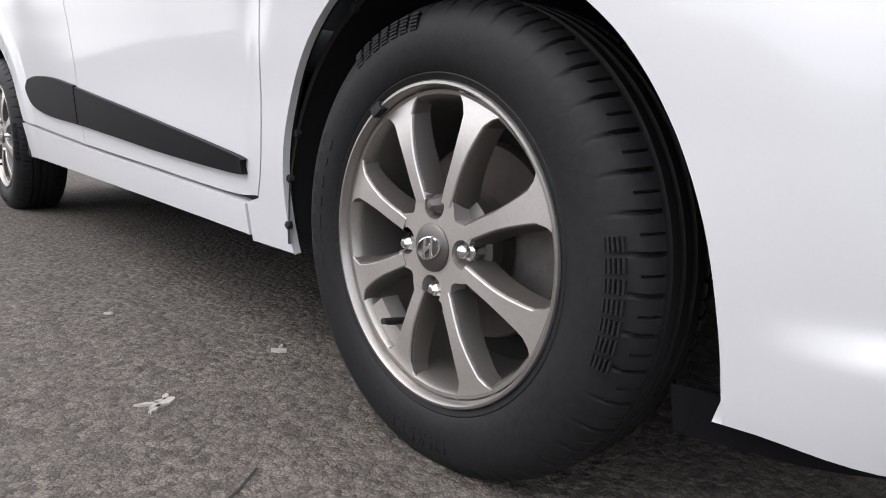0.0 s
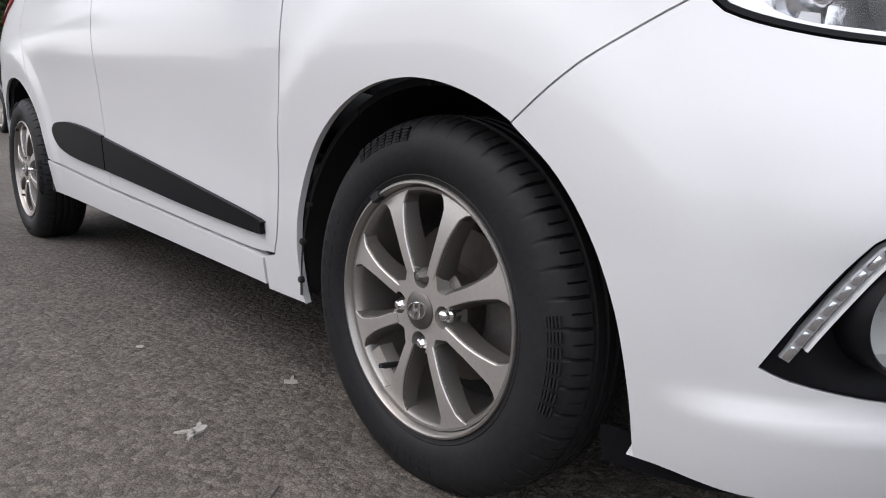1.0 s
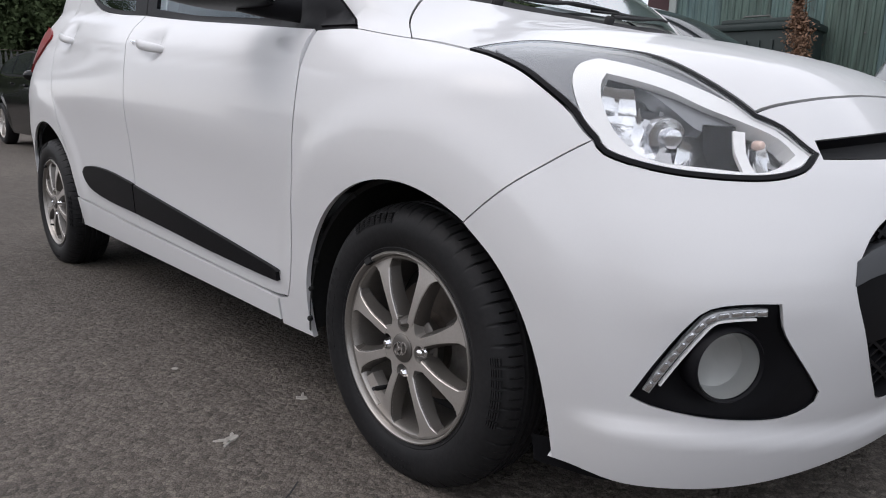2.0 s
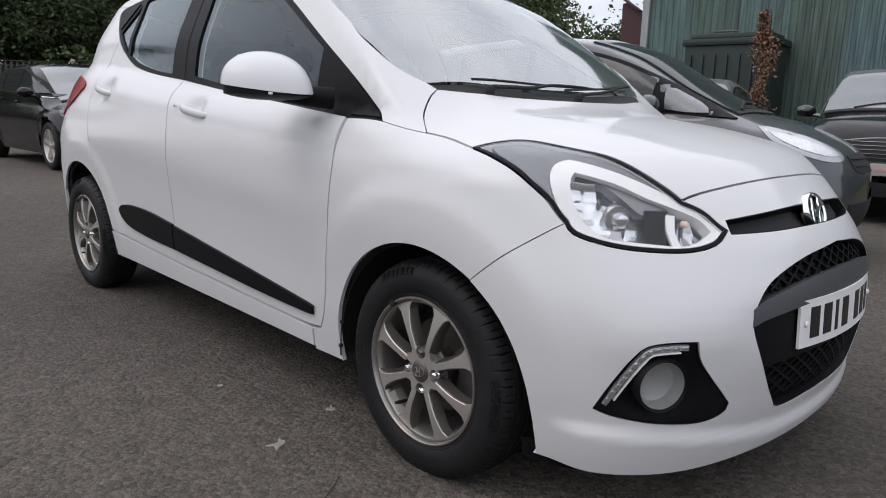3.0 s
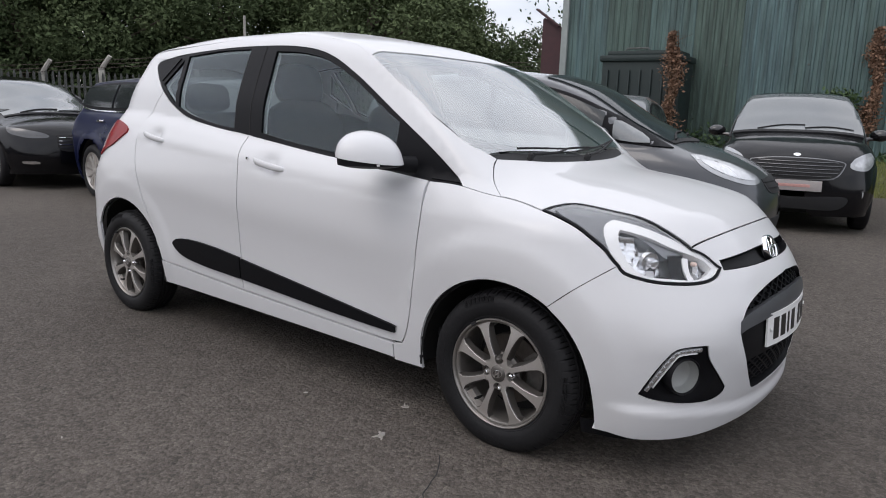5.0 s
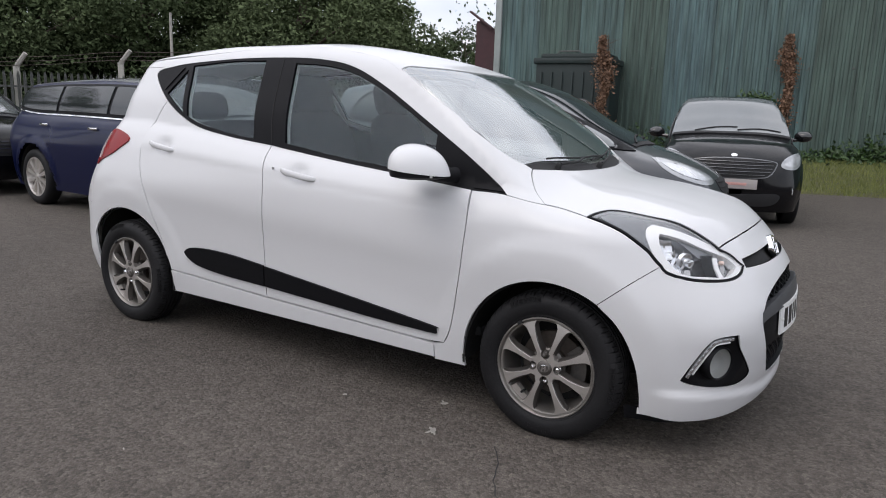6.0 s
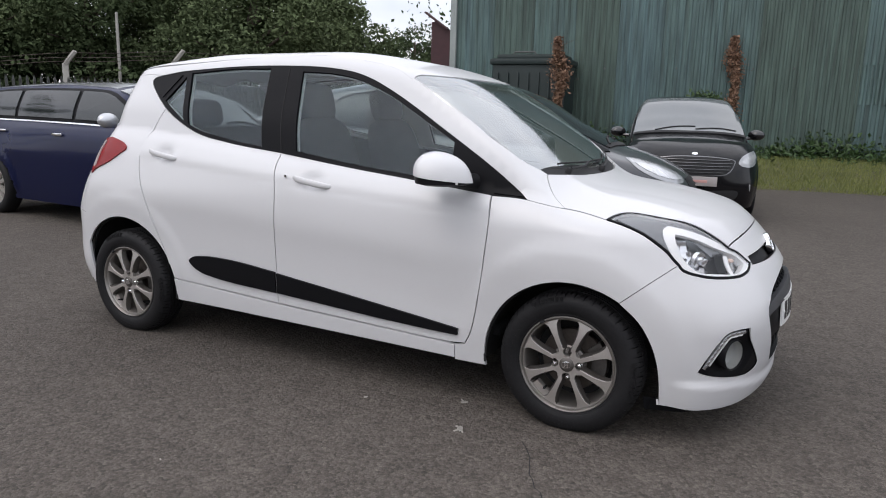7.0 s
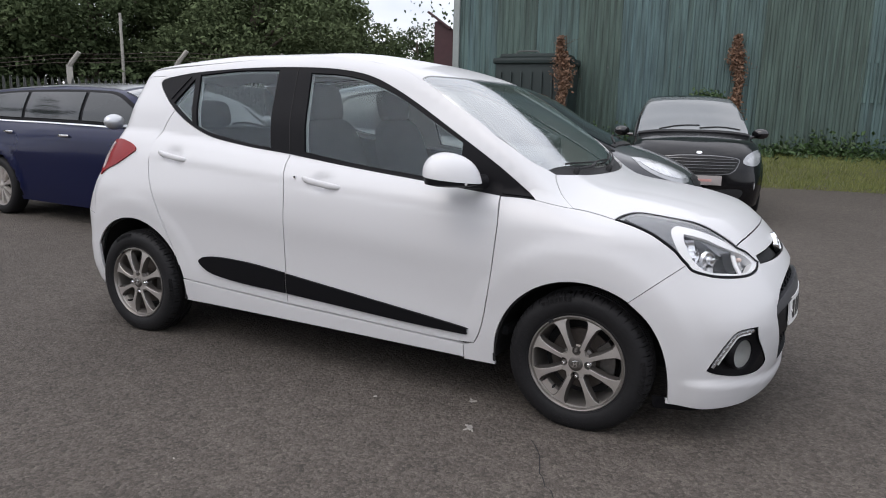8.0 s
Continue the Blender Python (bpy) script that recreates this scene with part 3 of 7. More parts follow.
bonnet = loop_of(bonnet_corner, hood_side, lamp_inner, hood_front, flip(lamp_inner), flip(hood_side), flip(bonnet_corner), cowl_front[::-1])


def crease(p):
    """The two soft creases that run down the bonnet."""
    y, x = np.abs(p[:, 1]), p[:, 0]
    return 0.003 * smoothstep(0.30 - 0.12 * x, 0.40 - 0.12 * x, y) * (1 - smoothstep(0.44, 0.58, y)) * (1 - smoothstep(0.3, 0.5, x))


skin("bonnet", sheet(H, TOP, bonnet, gap=0.0032, bump=crease), WHITE, car)

# front bumper with its openings
lamp_low = pts(tuple(lamp_outer[-1]), (0.389, -0.698, 0.665), (0.43, -0.665, 0.648), (0.49, -0.612, 0.636), (0.56, -0.52, 0.632), (0.594, -0.45, 0.645), (0.602, -0.405, 0.672))
lamp_low = snap(lamp_low, FRONT)
lamp_nose = snap(pts(tuple(lamp_low[-1]), (0.585, -0.418, 0.705), (0.555, -0.438, 0.733), tuple(hood_front[0])), View("any", way=(-0.6, 0.35, -0.72)))
low_edge = pts((0.342, -0.725, 0.164), (0.467, -0.66, 0.157), (0.58, -0.52, 0.155), (0.645, -0.32, 0.165), (0.70, 0, 0.178))
half = [seam[::-1], lamp_low, lamp_nose, hood_front[: len(hood_front) // 2 + 1]]
top_run = np.vstack(half)
bumper = loop_of(arch_front, top_run, flip(top_run), flip(arch_front), low_edge * (1, -1, 1), low_edge[::-1])
slot_top = pts((0.597, -0.400, 0.692), (0.62, -0.27, 0.701), (0.639, -0.139, 0.708), (0.65, 0, 0.711))
slot_low = pts((0.61, -0.404, 0.664), (0.64, -0.26, 0.664), (0.665, -0.139, 0.666), (0.675, 0, 0.666))
slot = loop_of(slot_top, flip(slot_top), slot_low * (1, -1, 1), slot_low[::-1])
mouth_half = pts((0.72, 0.0, 0.622), (0.705, -0.19, 0.606), (0.68, -0.33, 0.572), (0.674, -0.395, 0.53), (0.675, -0.418, 0.475), (0.69, -0.37, 0.375), (0.70, -0.30, 0.285), (0.70, -0.255, 0.258), (0.72, -0.12, 0.262), (0.73, 0, 0.264))
mouth = loop_of(mouth_half, flip(mouth_half))
fog = loop_of(pts((0.472, -0.70, 0.306), (0.50, -0.68, 0.37), (0.53, -0.66, 0.425), (0.55, -0.64, 0.452), (0.58, -0.60, 0.460), (0.616, -0.553, 0.460)), pts((0.616, -0.553, 0.460), (0.626, -0.54, 0.41), (0.658, -0.452, 0.308)),
              pts((0.658, -0.452, 0.308), (0.655, -0.46, 0.285), (0.625, -0.51, 0.268), (0.56, -0.60, 0.275), (0.50, -0.675, 0.292), (0.472, -0.70, 0.306)))
front_bumper = skin("front_bumper", sheet(H, FRONT, bumper, step=0.014, holes=(slot, mouth, fog, flip(fog)), gap=0.0008, depth=0.035, bump=lip), WHITE, car)
skin("grille_slot", sheet(H, FRONT, slot, lift=-0.03, depth=0), MATT_BLACK, front_bumper, "black upper grille mesh")
mouth_back = skin("grille_back", sheet(H, FRONT, mouth, lift=-0.05, depth=0), MATT_BLACK, front_bumper, "black lower grille")

for hole in (slot, mouth):
    edge_wall = sheet(H, FRONT, hole, step=0.06, lift=-0.0008, gap=0.0012, depth=0.05)
    welded("grille_edge", (edge_wall[0], [f for f in edge_wall[1] if len(f) == 4], edge_wall[2]), BLACK_TRIM, front_bumper)

# dark inner walls close the gaps between the panels
inner_side = loop_of(on_side(H, (-2.74, 0.24), (-2.72, 0.62), (-2.62, 1.0)), on_side(H, (-2.62, 1.0), (-2.25, 1.10), (-1.92, 1.04), (-1.425, 0.985), (-0.725, 0.91), (-0.203, 0.86), (0.10, 0.80)),
                     on_side(H, (0.10, 0.80), (0.20, 0.62), (0.15, 0.57)), arc(H, AXF, ARCH_Z, ARCH_R + 0.004, 66, 190), on_side(H, (-0.336, 0.20), (-1.1, 0.22), (-2.085, 0.225)), arc(H, AXR, ARCH_ZR, ARCH_R + 0.004, -6, 186))
both("inner_panel", sheet(H, SIDE, inner_side, step=0.06, lift=-0.018, depth=0), LINER, car)

# glazing
frame_loop = loop_of(dlo_top, dlo_rear[::-1], belt_rear[::-1], belt_front, on_side(H, (-0.348, 0.884), (-0.28, 0.884), (-0.203, 0.879)))
front_pane = loop_of(on_side(H, (-0.545, 0.925), (-0.55, 1.082)), on_side(H, (-0.55, 1.082), (-0.844, 1.240), (-1.00, 1.308), (-1.112, 1.343), (-1.25, 1.365), (-1.415, 1.374)), on_side(H, (-1.415, 1.374), (-1.38, 1.2), (-1.345, 1.012)), on_side(H, (-1.345, 1.012), (-1.04, 0.970), (-0.725, 0.940), (-0.545, 0.925)))
rear_pane = loop_of(on_side(H, (-1.62, 1.390), (-1.88, 1.390), (-2.155, 1.370)), on_side(H, (-2.155, 1.370), (-2.11, 1.25), (-2.065, 1.112)), on_side(H, (-2.065, 1.112), (-1.95, 1.078), (-1.72, 1.040), (-1.55, 1.022)), on_side(H, (-1.55, 1.022), (-1.585, 1.2), (-1.62, 1.390)))
small_pane = loop_of(on_side(H, (-2.182, 1.352), (-2.268, 1.226)), on_side(H, (-2.268, 1.226), (-2.10, 1.122)), on_side(H, (-2.10, 1.122), (-2.138, 1.235), (-2.182, 1.352)))
both("window_frame", sheet(H, SIDE, frame_loop, holes=(front_pane, rear_pane, small_pane), lift=-0.002, depth=0.012), BLACK_TRIM, car, "black window surround")
for i, who in enumerate((doors, rear_doors, rear_doors)):
    pane = sheet(H, SIDE, (front_pane, rear_pane, small_pane)[i], lift=-0.008, depth=0.003)
    for k in (0, 1):
        g = skin("window_pane", pane, SIDE_GLASS, who[k], mirror=k == 1)
        g.visible_shadow = False
PALE_TRIM = material("pale_cabin_trim", (0.52, 0.52, 0.51), 0.7, fine=300, bump=0.05)
both("cabin_trim", sheet(H, SIDE, frame_loop, holes=(front_pane, rear_pane, small_pane), lift=-0.030, depth=0.004), PALE_TRIM, car, "pale grey plastic cabin trim")
windscreen.visible_shadow = False
c_cover = loop_of(on_side(H, (-2.212, 1.358), (-2.292, 1.242)), on_side(H, (-2.292, 1.242), (-2.345, 1.275), (-2.392, 1.312), (-2.402, 1.332), (-2.36, 1.35), (-2.212, 1.358)))
post = strip(H, SIDE, on_side(H, (-1.428, 1.0), (-1.468, 1.2), (-1.502, 1.398)), 0.006, -0.002, 0.0015)
post_twin = mirrored(post.copy())
part("door_gap", post, LINER, car)
part("door_gap", post_twin, LINER, car)
both("pillar_cover", sheet(H, SIDE, c_cover, lift=0.003, depth=0.008), BLACK_TRIM, car)
sail = loop_of(on_side(H, (-0.215, 0.887), (-0.345, 0.892)), on_side(H, (-0.345, 0.892), (-0.366, 0.985)), on_side(H, (-0.366, 0.985), (-0.295, 0.938), (-0.222, 0.888)))
both("door_corner_cover", sheet(H, SIDE, sail, lift=0.003, depth=0.008), BLACK_TRIM, car)

# side mouldings, one piece on each door
mould_up = on_side(H, (-1.962, 0.444), (-1.92, 0.466), (-1.80, 0.476), (-1.62, 0.470), (-1.41, 0.449))
mould_up2 = on_side(H, (-1.40, 0.445), (-0.919, 0.390), (-0.49, 0.339), (-0.462, 0.330))
mould_lo = on_side(H, (-1.41, 0.350), (-1.68, 0.362), (-1.86, 0.382), (-1.935, 0.410), (-1.962, 0.436))
mould_lo2 = on_side(H, (-0.462, 0.318), (-0.485, 0.308), (-0.805, 0.318), (-1.10, 0.334), (-1.40, 0.350))
both_m = sheet(H, SIDE, loop_of(mould_up, mould_lo), lift=0.010, depth=0.014, bump=flank), sheet(H, SIDE, loop_of(mould_up2, mould_lo2), lift=0.010, depth=0.014, bump=flank)
for k in (0, 1):
    skin("side_moulding", both_m[0], BLACK_TRIM, rear_doors[k], "black plastic side moulding", mirror=k == 1)
    skin("side_moulding", both_m[1], BLACK_TRIM, doors[k], "black plastic side moulding", mirror=k == 1)

# rear end
rear_low = loop_of(pts((-2.74, -0.79, 0.24), (-2.74, -0.79, 0.62)), pts((-2.74, -0.79, 0.62), (-2.85, -0.55, 0.64), (-2.92, 0, 0.65), (-2.85, 0.55, 0.64), (-2.74, 0.79, 0.62)), pts((-2.74, 0.79, 0.62), (-2.74, 0.79, 0.24)),
                   pts((-2.74, 0.79, 0.24), (-2.85, 0.5, 0.22), (-2.90, 0, 0.22), (-2.85, -0.5, 0.22), (-2.74, -0.79, 0.24)))
skin("rear_bumper", sheet(H, REAR, rear_low, gap=0.002, step=0.05), WHITE, car)
gate = loop_of(pts((-2.74, -0.79, 0.62), (-2.66, -0.74, 1.0)), pts((-2.66, -0.74, 1.0), (-2.78, -0.4, 1.0), (-2.80, 0, 1.0), (-2.78, 0.4, 1.0), (-2.66, 0.74, 1.0)), pts((-2.66, 0.74, 1.0), (-2.74, 0.79, 0.62)),
               pts((-2.74, 0.79, 0.62), (-2.85, 0.55, 0.64), (-2.92, 0, 0.65), (-2.85, -0.55, 0.64), (-2.74, -0.79, 0.62)))
skin("tailgate", sheet(H, REAR, gate, gap=0.002, step=0.05), WHITE, car)
back_pane = loop_of(pts((-2.66, -0.72, 1.0), (-2.63, -0.62, 1.25), (-2.60, -0.50, 1.345)), pts((-2.60, -0.50, 1.345), (-2.68, 0, 1.365), (-2.60, 0.50, 1.345)), pts((-2.60, 0.50, 1.345), (-2.63, 0.62, 1.25), (-2.66, 0.72, 1.0)), pts((-2.66, 0.72, 1.0), (-2.78, 0.4, 1.0), (-2.80, 0, 1.0), (-2.78, -0.4, 1.0), (-2.66, -0.72, 1.0)))
skin("rear_window", sheet(H, REAR, back_pane, gap=0.004, step=0.05, lift=-0.002), DARK_GLASS, car, "dark rear window")
tail_lamp = loop_of(on_side(H, (-2.43, 0.985), (-2.47, 1.006), (-2.56, 1.025), (-2.63, 1.015)), on_side(H, (-2.63, 1.015), (-2.668, 0.92), (-2.67, 0.835)), on_side(H, (-2.67, 0.835), (-2.63, 0.862), (-2.55, 0.895), (-2.48, 0.935), (-2.435, 0.964), (-2.425, 0.972), (-2.43, 0.985)))
tail_lamps = both("tail_lamp", sheet(H, SIDE, tail_lamp, lift=0.008, depth=0.02), RED_LENS, car, "red tail lamp")
clear_strip = sheet(H, SIDE, loop_of(on_side(H, (-2.60, 1.006), (-2.625, 0.95), (-2.635, 0.88)), on_side(H, (-2.635, 0.88), (-2.655, 0.865), (-2.658, 0.92), (-2.63, 1.0), (-2.60, 1.006))), step=0.02, lift=0.011, depth=0.01)
for k in (0, 1):
    skin("clear_strip", clear_strip, CLEAR_RED, tail_lamps[k], "pale clear reversing strip", mirror=k == 1)

# ---- wheels ----
def tyre_mesh(pitches=46, detailed=True):
    """A low-tread road tyre about the y axis, outer face towards -y."""
    outer = [(0.1855, -0.060), (0.190, -0.070), (0.1965, -0.0745), (0.203, -0.0775), (0.2045, -0.0768), (0.206, -0.0783), (0.222, -0.0835), (0.240, -0.0855), (0.255, -0.0835), (0.266, -0.079), (0.2745, -0.0725), (0.281, -0.066), (0.2855, -0.058), (0.2885, -0.049), (0.2898, -0.041)]
    ribs = []
    for c in (-0.034, -0.011, 0.011, 0.034):
        ribs += [(0.2908, c - 0.0045), (0.2845, c - 0.003), (0.2845, c + 0.003), (0.2912, c + 0.0045)]
    prof = outer + ribs + [(r, -a) for r, a in reversed(outer)]
    # the fitted height of the side wall, set 12 mm behind the spokes' face
    prof = [(r - 0.0055 if r < 0.2045 else 0.1990 + (r - 0.2045) * 0.96, a + 0.012) for r, a in prof]
    per = 20 if detailed else 4
    n = pitches * per
    bm = bmesh.new()
    rings = []
    for r, a in prof:
        ring = []
        for i in range(n):
            k, cut = i % per, 0.0
            if detailed and abs(a - 0.012) > 0.038 and r > 0.264:
                if k in (0, 1):
                    cut = 0.0065 if r > 0.273 else 0.0035
                elif k == 10 and r > 0.274:
                    cut = 0.004
            t = 2 * math.pi * (i + (0.25 if a < 0 else 0.6) * per * (abs(a) - 0.04) * 12) / n if detailed and abs(a) > 0.04 else 2 * math.pi * i / n
            # the tread lies flat where it carries the car
            ring.append(bm.verts.new(((r - cut) * math.cos(t), a, max((r - cut) * math.sin(t), -0.2665 + 0.5 * cut))))
        rings.append(ring)
    for p, q in zip(rings, rings[1:]):
        for i in range(n):
            bm.faces.new((p[i], p[(i + 1) % n], q[(i + 1) % n], q[i]))
    bmesh.ops.recalc_face_normals(bm, faces=bm.faces)
    return bm


def sector(bm, r0, r1, a0, a1, y0, y1, n=4):
    """A small raised curved block on the sidewall."""
    top, bot = [], []
    for i in range(n + 1):
        a = a0 + (a1 - a0) * i / n
        top.append([bm.verts.new((r * math.cos(a), y1, r * math.sin(a))) for r in (r0, r1)])
        bot.append([bm.verts.new((r * math.cos(a), y0, r * math.sin(a))) for r in (r0, r1)])
    for i in range(n):
        bm.faces.new((top[i][0], top[i][1], top[i + 1][1], top[i + 1][0]))
        for k in (0, 1):
            bm.faces.new((top[i][k], top[i + 1][k], bot[i + 1][k], bot[i][k]))
    for e in (0, n):
        bm.faces.new((top[e][0], top[e][1], bot[e][1], bot[e][0]))
    return bm


def wall_block(bm, r0, r1, a0, a1):
    """A shallow block moulded on the tyre's sidewall."""
    y = -float(np.interp((r0 + r1) / 2, [0.206, 0.222, 0.240, 0.255, 0.266, 0.2745], [0.0783, 0.0835, 0.0855, 0.0835, 0.079, 0.0725]))
    return sector(bm, r0, r1, a0, a1, y + 0.016, y + 0.0115)


def hub_plate():
    """The wheel's centre: a scalloped plate with four round nut wells."""
    from mathutils.geometry import delaunay_2d_cdt
    rim_ = [((0.0600 + 0.0085 * math.cos(8 * (t - radians(22.5)))) * math.cos(t), (0.0600 + 0.0085 * math.cos(8 * (t - radians(22.5)))) * math.sin(t)) for t in np.linspace(0, 2 * math.pi, 96, endpoint=False)]
    wells = [[(0.050 * math.cos(c) + 0.0170 * math.cos(t), 0.050 * math.sin(c) + 0.0170 * math.sin(t)) for t in np.linspace(0, 2 * math.pi, 28, endpoint=False)] for c in np.radians([0, 90, 180, 270])]
    loops = [np.array(rim_)] + [np.array(w) for w in wells]
    edge, k = [], 0
    for l in loops:
        edge += [(k + i, k + (i + 1) % len(l)) for i in range(len(l))]
        k += len(l)
    out, _, faces, *_ = delaunay_2d_cdt([Vector(v) for v in np.vstack(loops)], edge, [], 0, 1e-7)
    flat = np.array([v[:] for v in out])
    bm = bmesh.new()
    top = [bm.verts.new((x, -0.0605, z)) for x, z in flat]
    for f in faces:
        c = flat[list(f)].mean(0)[None]
        if len(f) == 3 and within(loops[0], c)[0] and not any(within(w, c)[0] for w in loops[1:]):
            bm.faces.new([top[i] for i in f])
    open_ = [e for e in bm.edges if len(e.link_faces) == 1]
    got = bmesh.ops.extrude_edge_only(bm, edges=open_)
    for v in [g_ for g_ in got["geom"] if isinstance(g_, bmesh.types.BMVert)]:
        v.co.y += 0.026
    bmesh.ops.delete(bm, geom=[v for v in top if not v.link_faces], context="VERTS")
    bmesh.ops.recalc_face_normals(bm, faces=bm.faces)
    return bm


def spoke_mesh(angle, r0=0.056, r1=0.1785, face_only=False):
    """One tapered, scooped wheel spoke with a flat machined face."""
    bm = bmesh.new()
    rows = []
    for i in range(13):
        u = i / 12
        r = r0 + (r1 - r0) * u
        w = 0.0098 + 0.0015 * u + 0.0120 * max(0, u - 0.35) ** 1.6 / 0.65 ** 1.6 + 0.018 * max(0, u - 0.80) ** 2.2 / 0.20 ** 2.2
        face = -0.061 - 0.003 * math.sin(math.pi * u) + 0.0075 * u * u
        back = face + 0.036 - 0.016 * u
        cut = 0.0026
        row = [(-w - 0.007, back), (-w - 0.0035, face + 0.014), (-w, face + cut), (-w + cut, face), (w - cut, face), (w, face + cut), (w + 0.0035, face + 0.014), (w + 0.007, back)]
        if face_only:
            row = [(-w - 0.0004, face + cut + 0.0012), (-w + cut, face - 0.0005), (w - cut, face - 0.0005), (w + 0.0004, face + cut + 0.0012)]
        rows.append([bm.verts.new((r * math.cos(angle) - s * math.sin(angle), y, r * math.sin(angle) + s * math.cos(angle))) for s, y in row])
    for p, q in zip(rows, rows[1:]):
        if face_only:
            for i in range(3):
                bm.faces.new((p[i], p[i + 1], q[i + 1], q[i]))
            continue
        for i in range(7):
            bm.faces.new((p[i], p[i + 1], q[i + 1], q[i]))
        bm.faces.new((p[7], p[0], q[0], q[7]))
    bmesh.ops.recalc_face_normals(bm, faces=bm.faces)
    return bm


def road_wheel(parent, m, turn=0.0):
    """A wheel whose outer face looks towards -y: tyre, alloy rim, nuts, cap, valve and brake."""
    tyre = part("tyre", tyre_mesh(), RUBBER, parent, "black worn road tyre")
    tyre.matrix_local = m
    bm = bmesh.new()
    for k in range(7):
        a = radians(96 + 4.2 * k)
        for j in range(5):
            wall_block(bm, 0.246 + 0.0042 * j, 0.2485 + 0.0042 * j, a, a + radians(3.0))
            wall_block(bm, 0.246 + 0.0042 * j, 0.2485 + 0.0042 * j, a - radians(112), a - radians(109))
    for k, w in enumerate((6, 5, 6, 6, 7, 5, 6)):
        wall_block(bm, 0.224, 0.244, radians(150 + 7 * k), radians(150 + 7 * k + w - 2))
    tagged(part("sidewall_relief", bm, RUBBER, parent), kind="stuff")
    cu = bpy.data.curves.new("size_mark", "FONT")
    cu.body, cu.size, cu.extrude, cu.align_x, cu.resolution_u = "175/65 R14", 0.026, 0.001, "CENTER", 3
    tmp = bpy.data.objects.new("size_mark", cu)
    scene.collection.objects.link(tmp)
    me = bpy.data.meshes.new_from_object(tmp.evaluated_get(bpy.context.evaluated_depsgraph_get()))
    bpy.data.objects.remove(tmp)
    for v in me.vertices:
        a, r = radians(-92) - v.co.x / 0.235, 0.226 + v.co.y
        v.co = (r * math.cos(a), -0.0728 - v.co.z, r * math.sin(a))
    me.materials.append(RUBBER)
    mark = new("size_marking", me)
    mark.parent = parent
    part("rim", lathe(bmesh.new(), [(0.155, 0.085), (0.160, 0.05), (0.163, -0.005), (0.1695, -0.040), (0.1725, -0.0505), (0.1755, -0.0545), (0.1800, -0.0555), (0.1808, -0.0530), (0.1820, -0.0560), (0.1835, -0.0640), (0.1860, -0.0665), (0.1890, -0.0660), (0.1906, -0.0635), (0.1900, -0.058), (0.183, -0.050), (0.175, -0.03), (0.168, 0.06), (0.155, 0.085)], 96), RIM_ALLOY, parent, "diamond-cut alloy rim")
    
    for k in range(8):
        # spoke sides in darker grey, partly their shade put into the colour
        part("spoke", spoke_mesh(radians(22.5 + 45 * k + turn)), ALLOY_GREY, parent, smooth=18)
        part("spoke_face", spoke_mesh(radians(22.5 + 45 * k + turn), face_only=True), ALLOY, parent, smooth=18)
    bm = bmesh.new()
    lathe(bm, [(0.030, -0.010), (0.066, -0.012), (0.068, -0.030), (0.060, -0.036), (0.001, -0.036)], 64)
    part("hub", bm, ALLOY_GREY, parent)
    part("hub_plate", hub_plate(), ALLOY, parent, smooth=25)
    bm = bmesh.new()
    lathe(bm, [(0.0285, -0.050), (0.0285, -0.0625), (0.026, -0.0650), (0.012, -0.0665), (0.0005, -0.067)], 40)
    part("centre_cap", bm, ALLOY_GREY, parent, "grey centre cap")
    bm = bmesh.new()
    lathe(bm, [(0.0215, -0.0640), (0.0215, -0.0680), (0.0190, -0.0685), (0.0190, -0.0640)], 32)
    bmesh.ops.scale(bm, vec=(1, 1, 0.62), verts=bm.verts)
    for ex in (-0.0065, 0.0065):
        box(bm, (0.0042, 0.003, 0.026), pose(ex, -0.0675, 0, 0, 24, 0), 0.0008)
    box(bm, (0.014, 0.003, 0.005), pose(0, -0.0675, 0, 0, -20, 0), 0.0008)
    bmesh.ops.rotate(bm, cent=(0, 0, 0), matrix=Matrix.Rotation(radians(-18), 3, "Y"), verts=bm.verts)
    part("emblem", bm, CHROME, parent, "chrome oval emblem")
    for k in range(4):
        a = radians(90 * k + 2 + turn)
        c = Vector((0.050 * math.cos(a), 0, 0.050 * math.sin(a)))
        bm = bmesh.new()
        lathe(bm, [(0.0130, -0.034), (0.0122, -0.050), (0.0115, -0.0530), (0.0086, -0.0555), (0.0075, -0.0625), (0.0045, -0.0655), (0.0003, -0.0660)], 6 if k else 20, Matrix.Translation(c))
        part("wheel_nut", bm, CHROME if k != 1 else STEEL, parent, "" if k != 1 else "dark locking wheel nut")
    a = radians(231 + turn)
    c = Vector((0.150 * math.cos(a), 0, 0.150 * math.sin(a)))
    bm = bmesh.new()
    tube(bm, [c + Vector((0, -0.020, 0)), c * 0.94 + Vector((0, -0.058, 0))], 0.005, 12)
    tube(bm, [c * 0.94 + Vector((0, -0.056, 0)), c * 0.92 + Vector((0, -0.068, 0))], 0.0042, 12)
    part("valve", bm, MATT_BLACK, parent)
    bm = bmesh.new()
    sector(bm, 0.146, 0.172, radians(218), radians(244), -0.020, -0.046, 8)
    part("valve_pocket", bm, ALLOY, parent)
    bm = bmesh.new()
    sector(bm, 0.1815, 0.193, radians(121), radians(127), -0.058, -0.0695)
    part("balance_weight", bm, MATT_BLACK, parent, "dark clip-on balance weight")
    bm = bmesh.new()
    lathe(bm, [(0.040, -0.018), (0.055, -0.012), (0.060, 0.016), (0.120, 0.016), (0.122, 0.020), (0.122, 0.036), (0.060, 0.036)], 56)
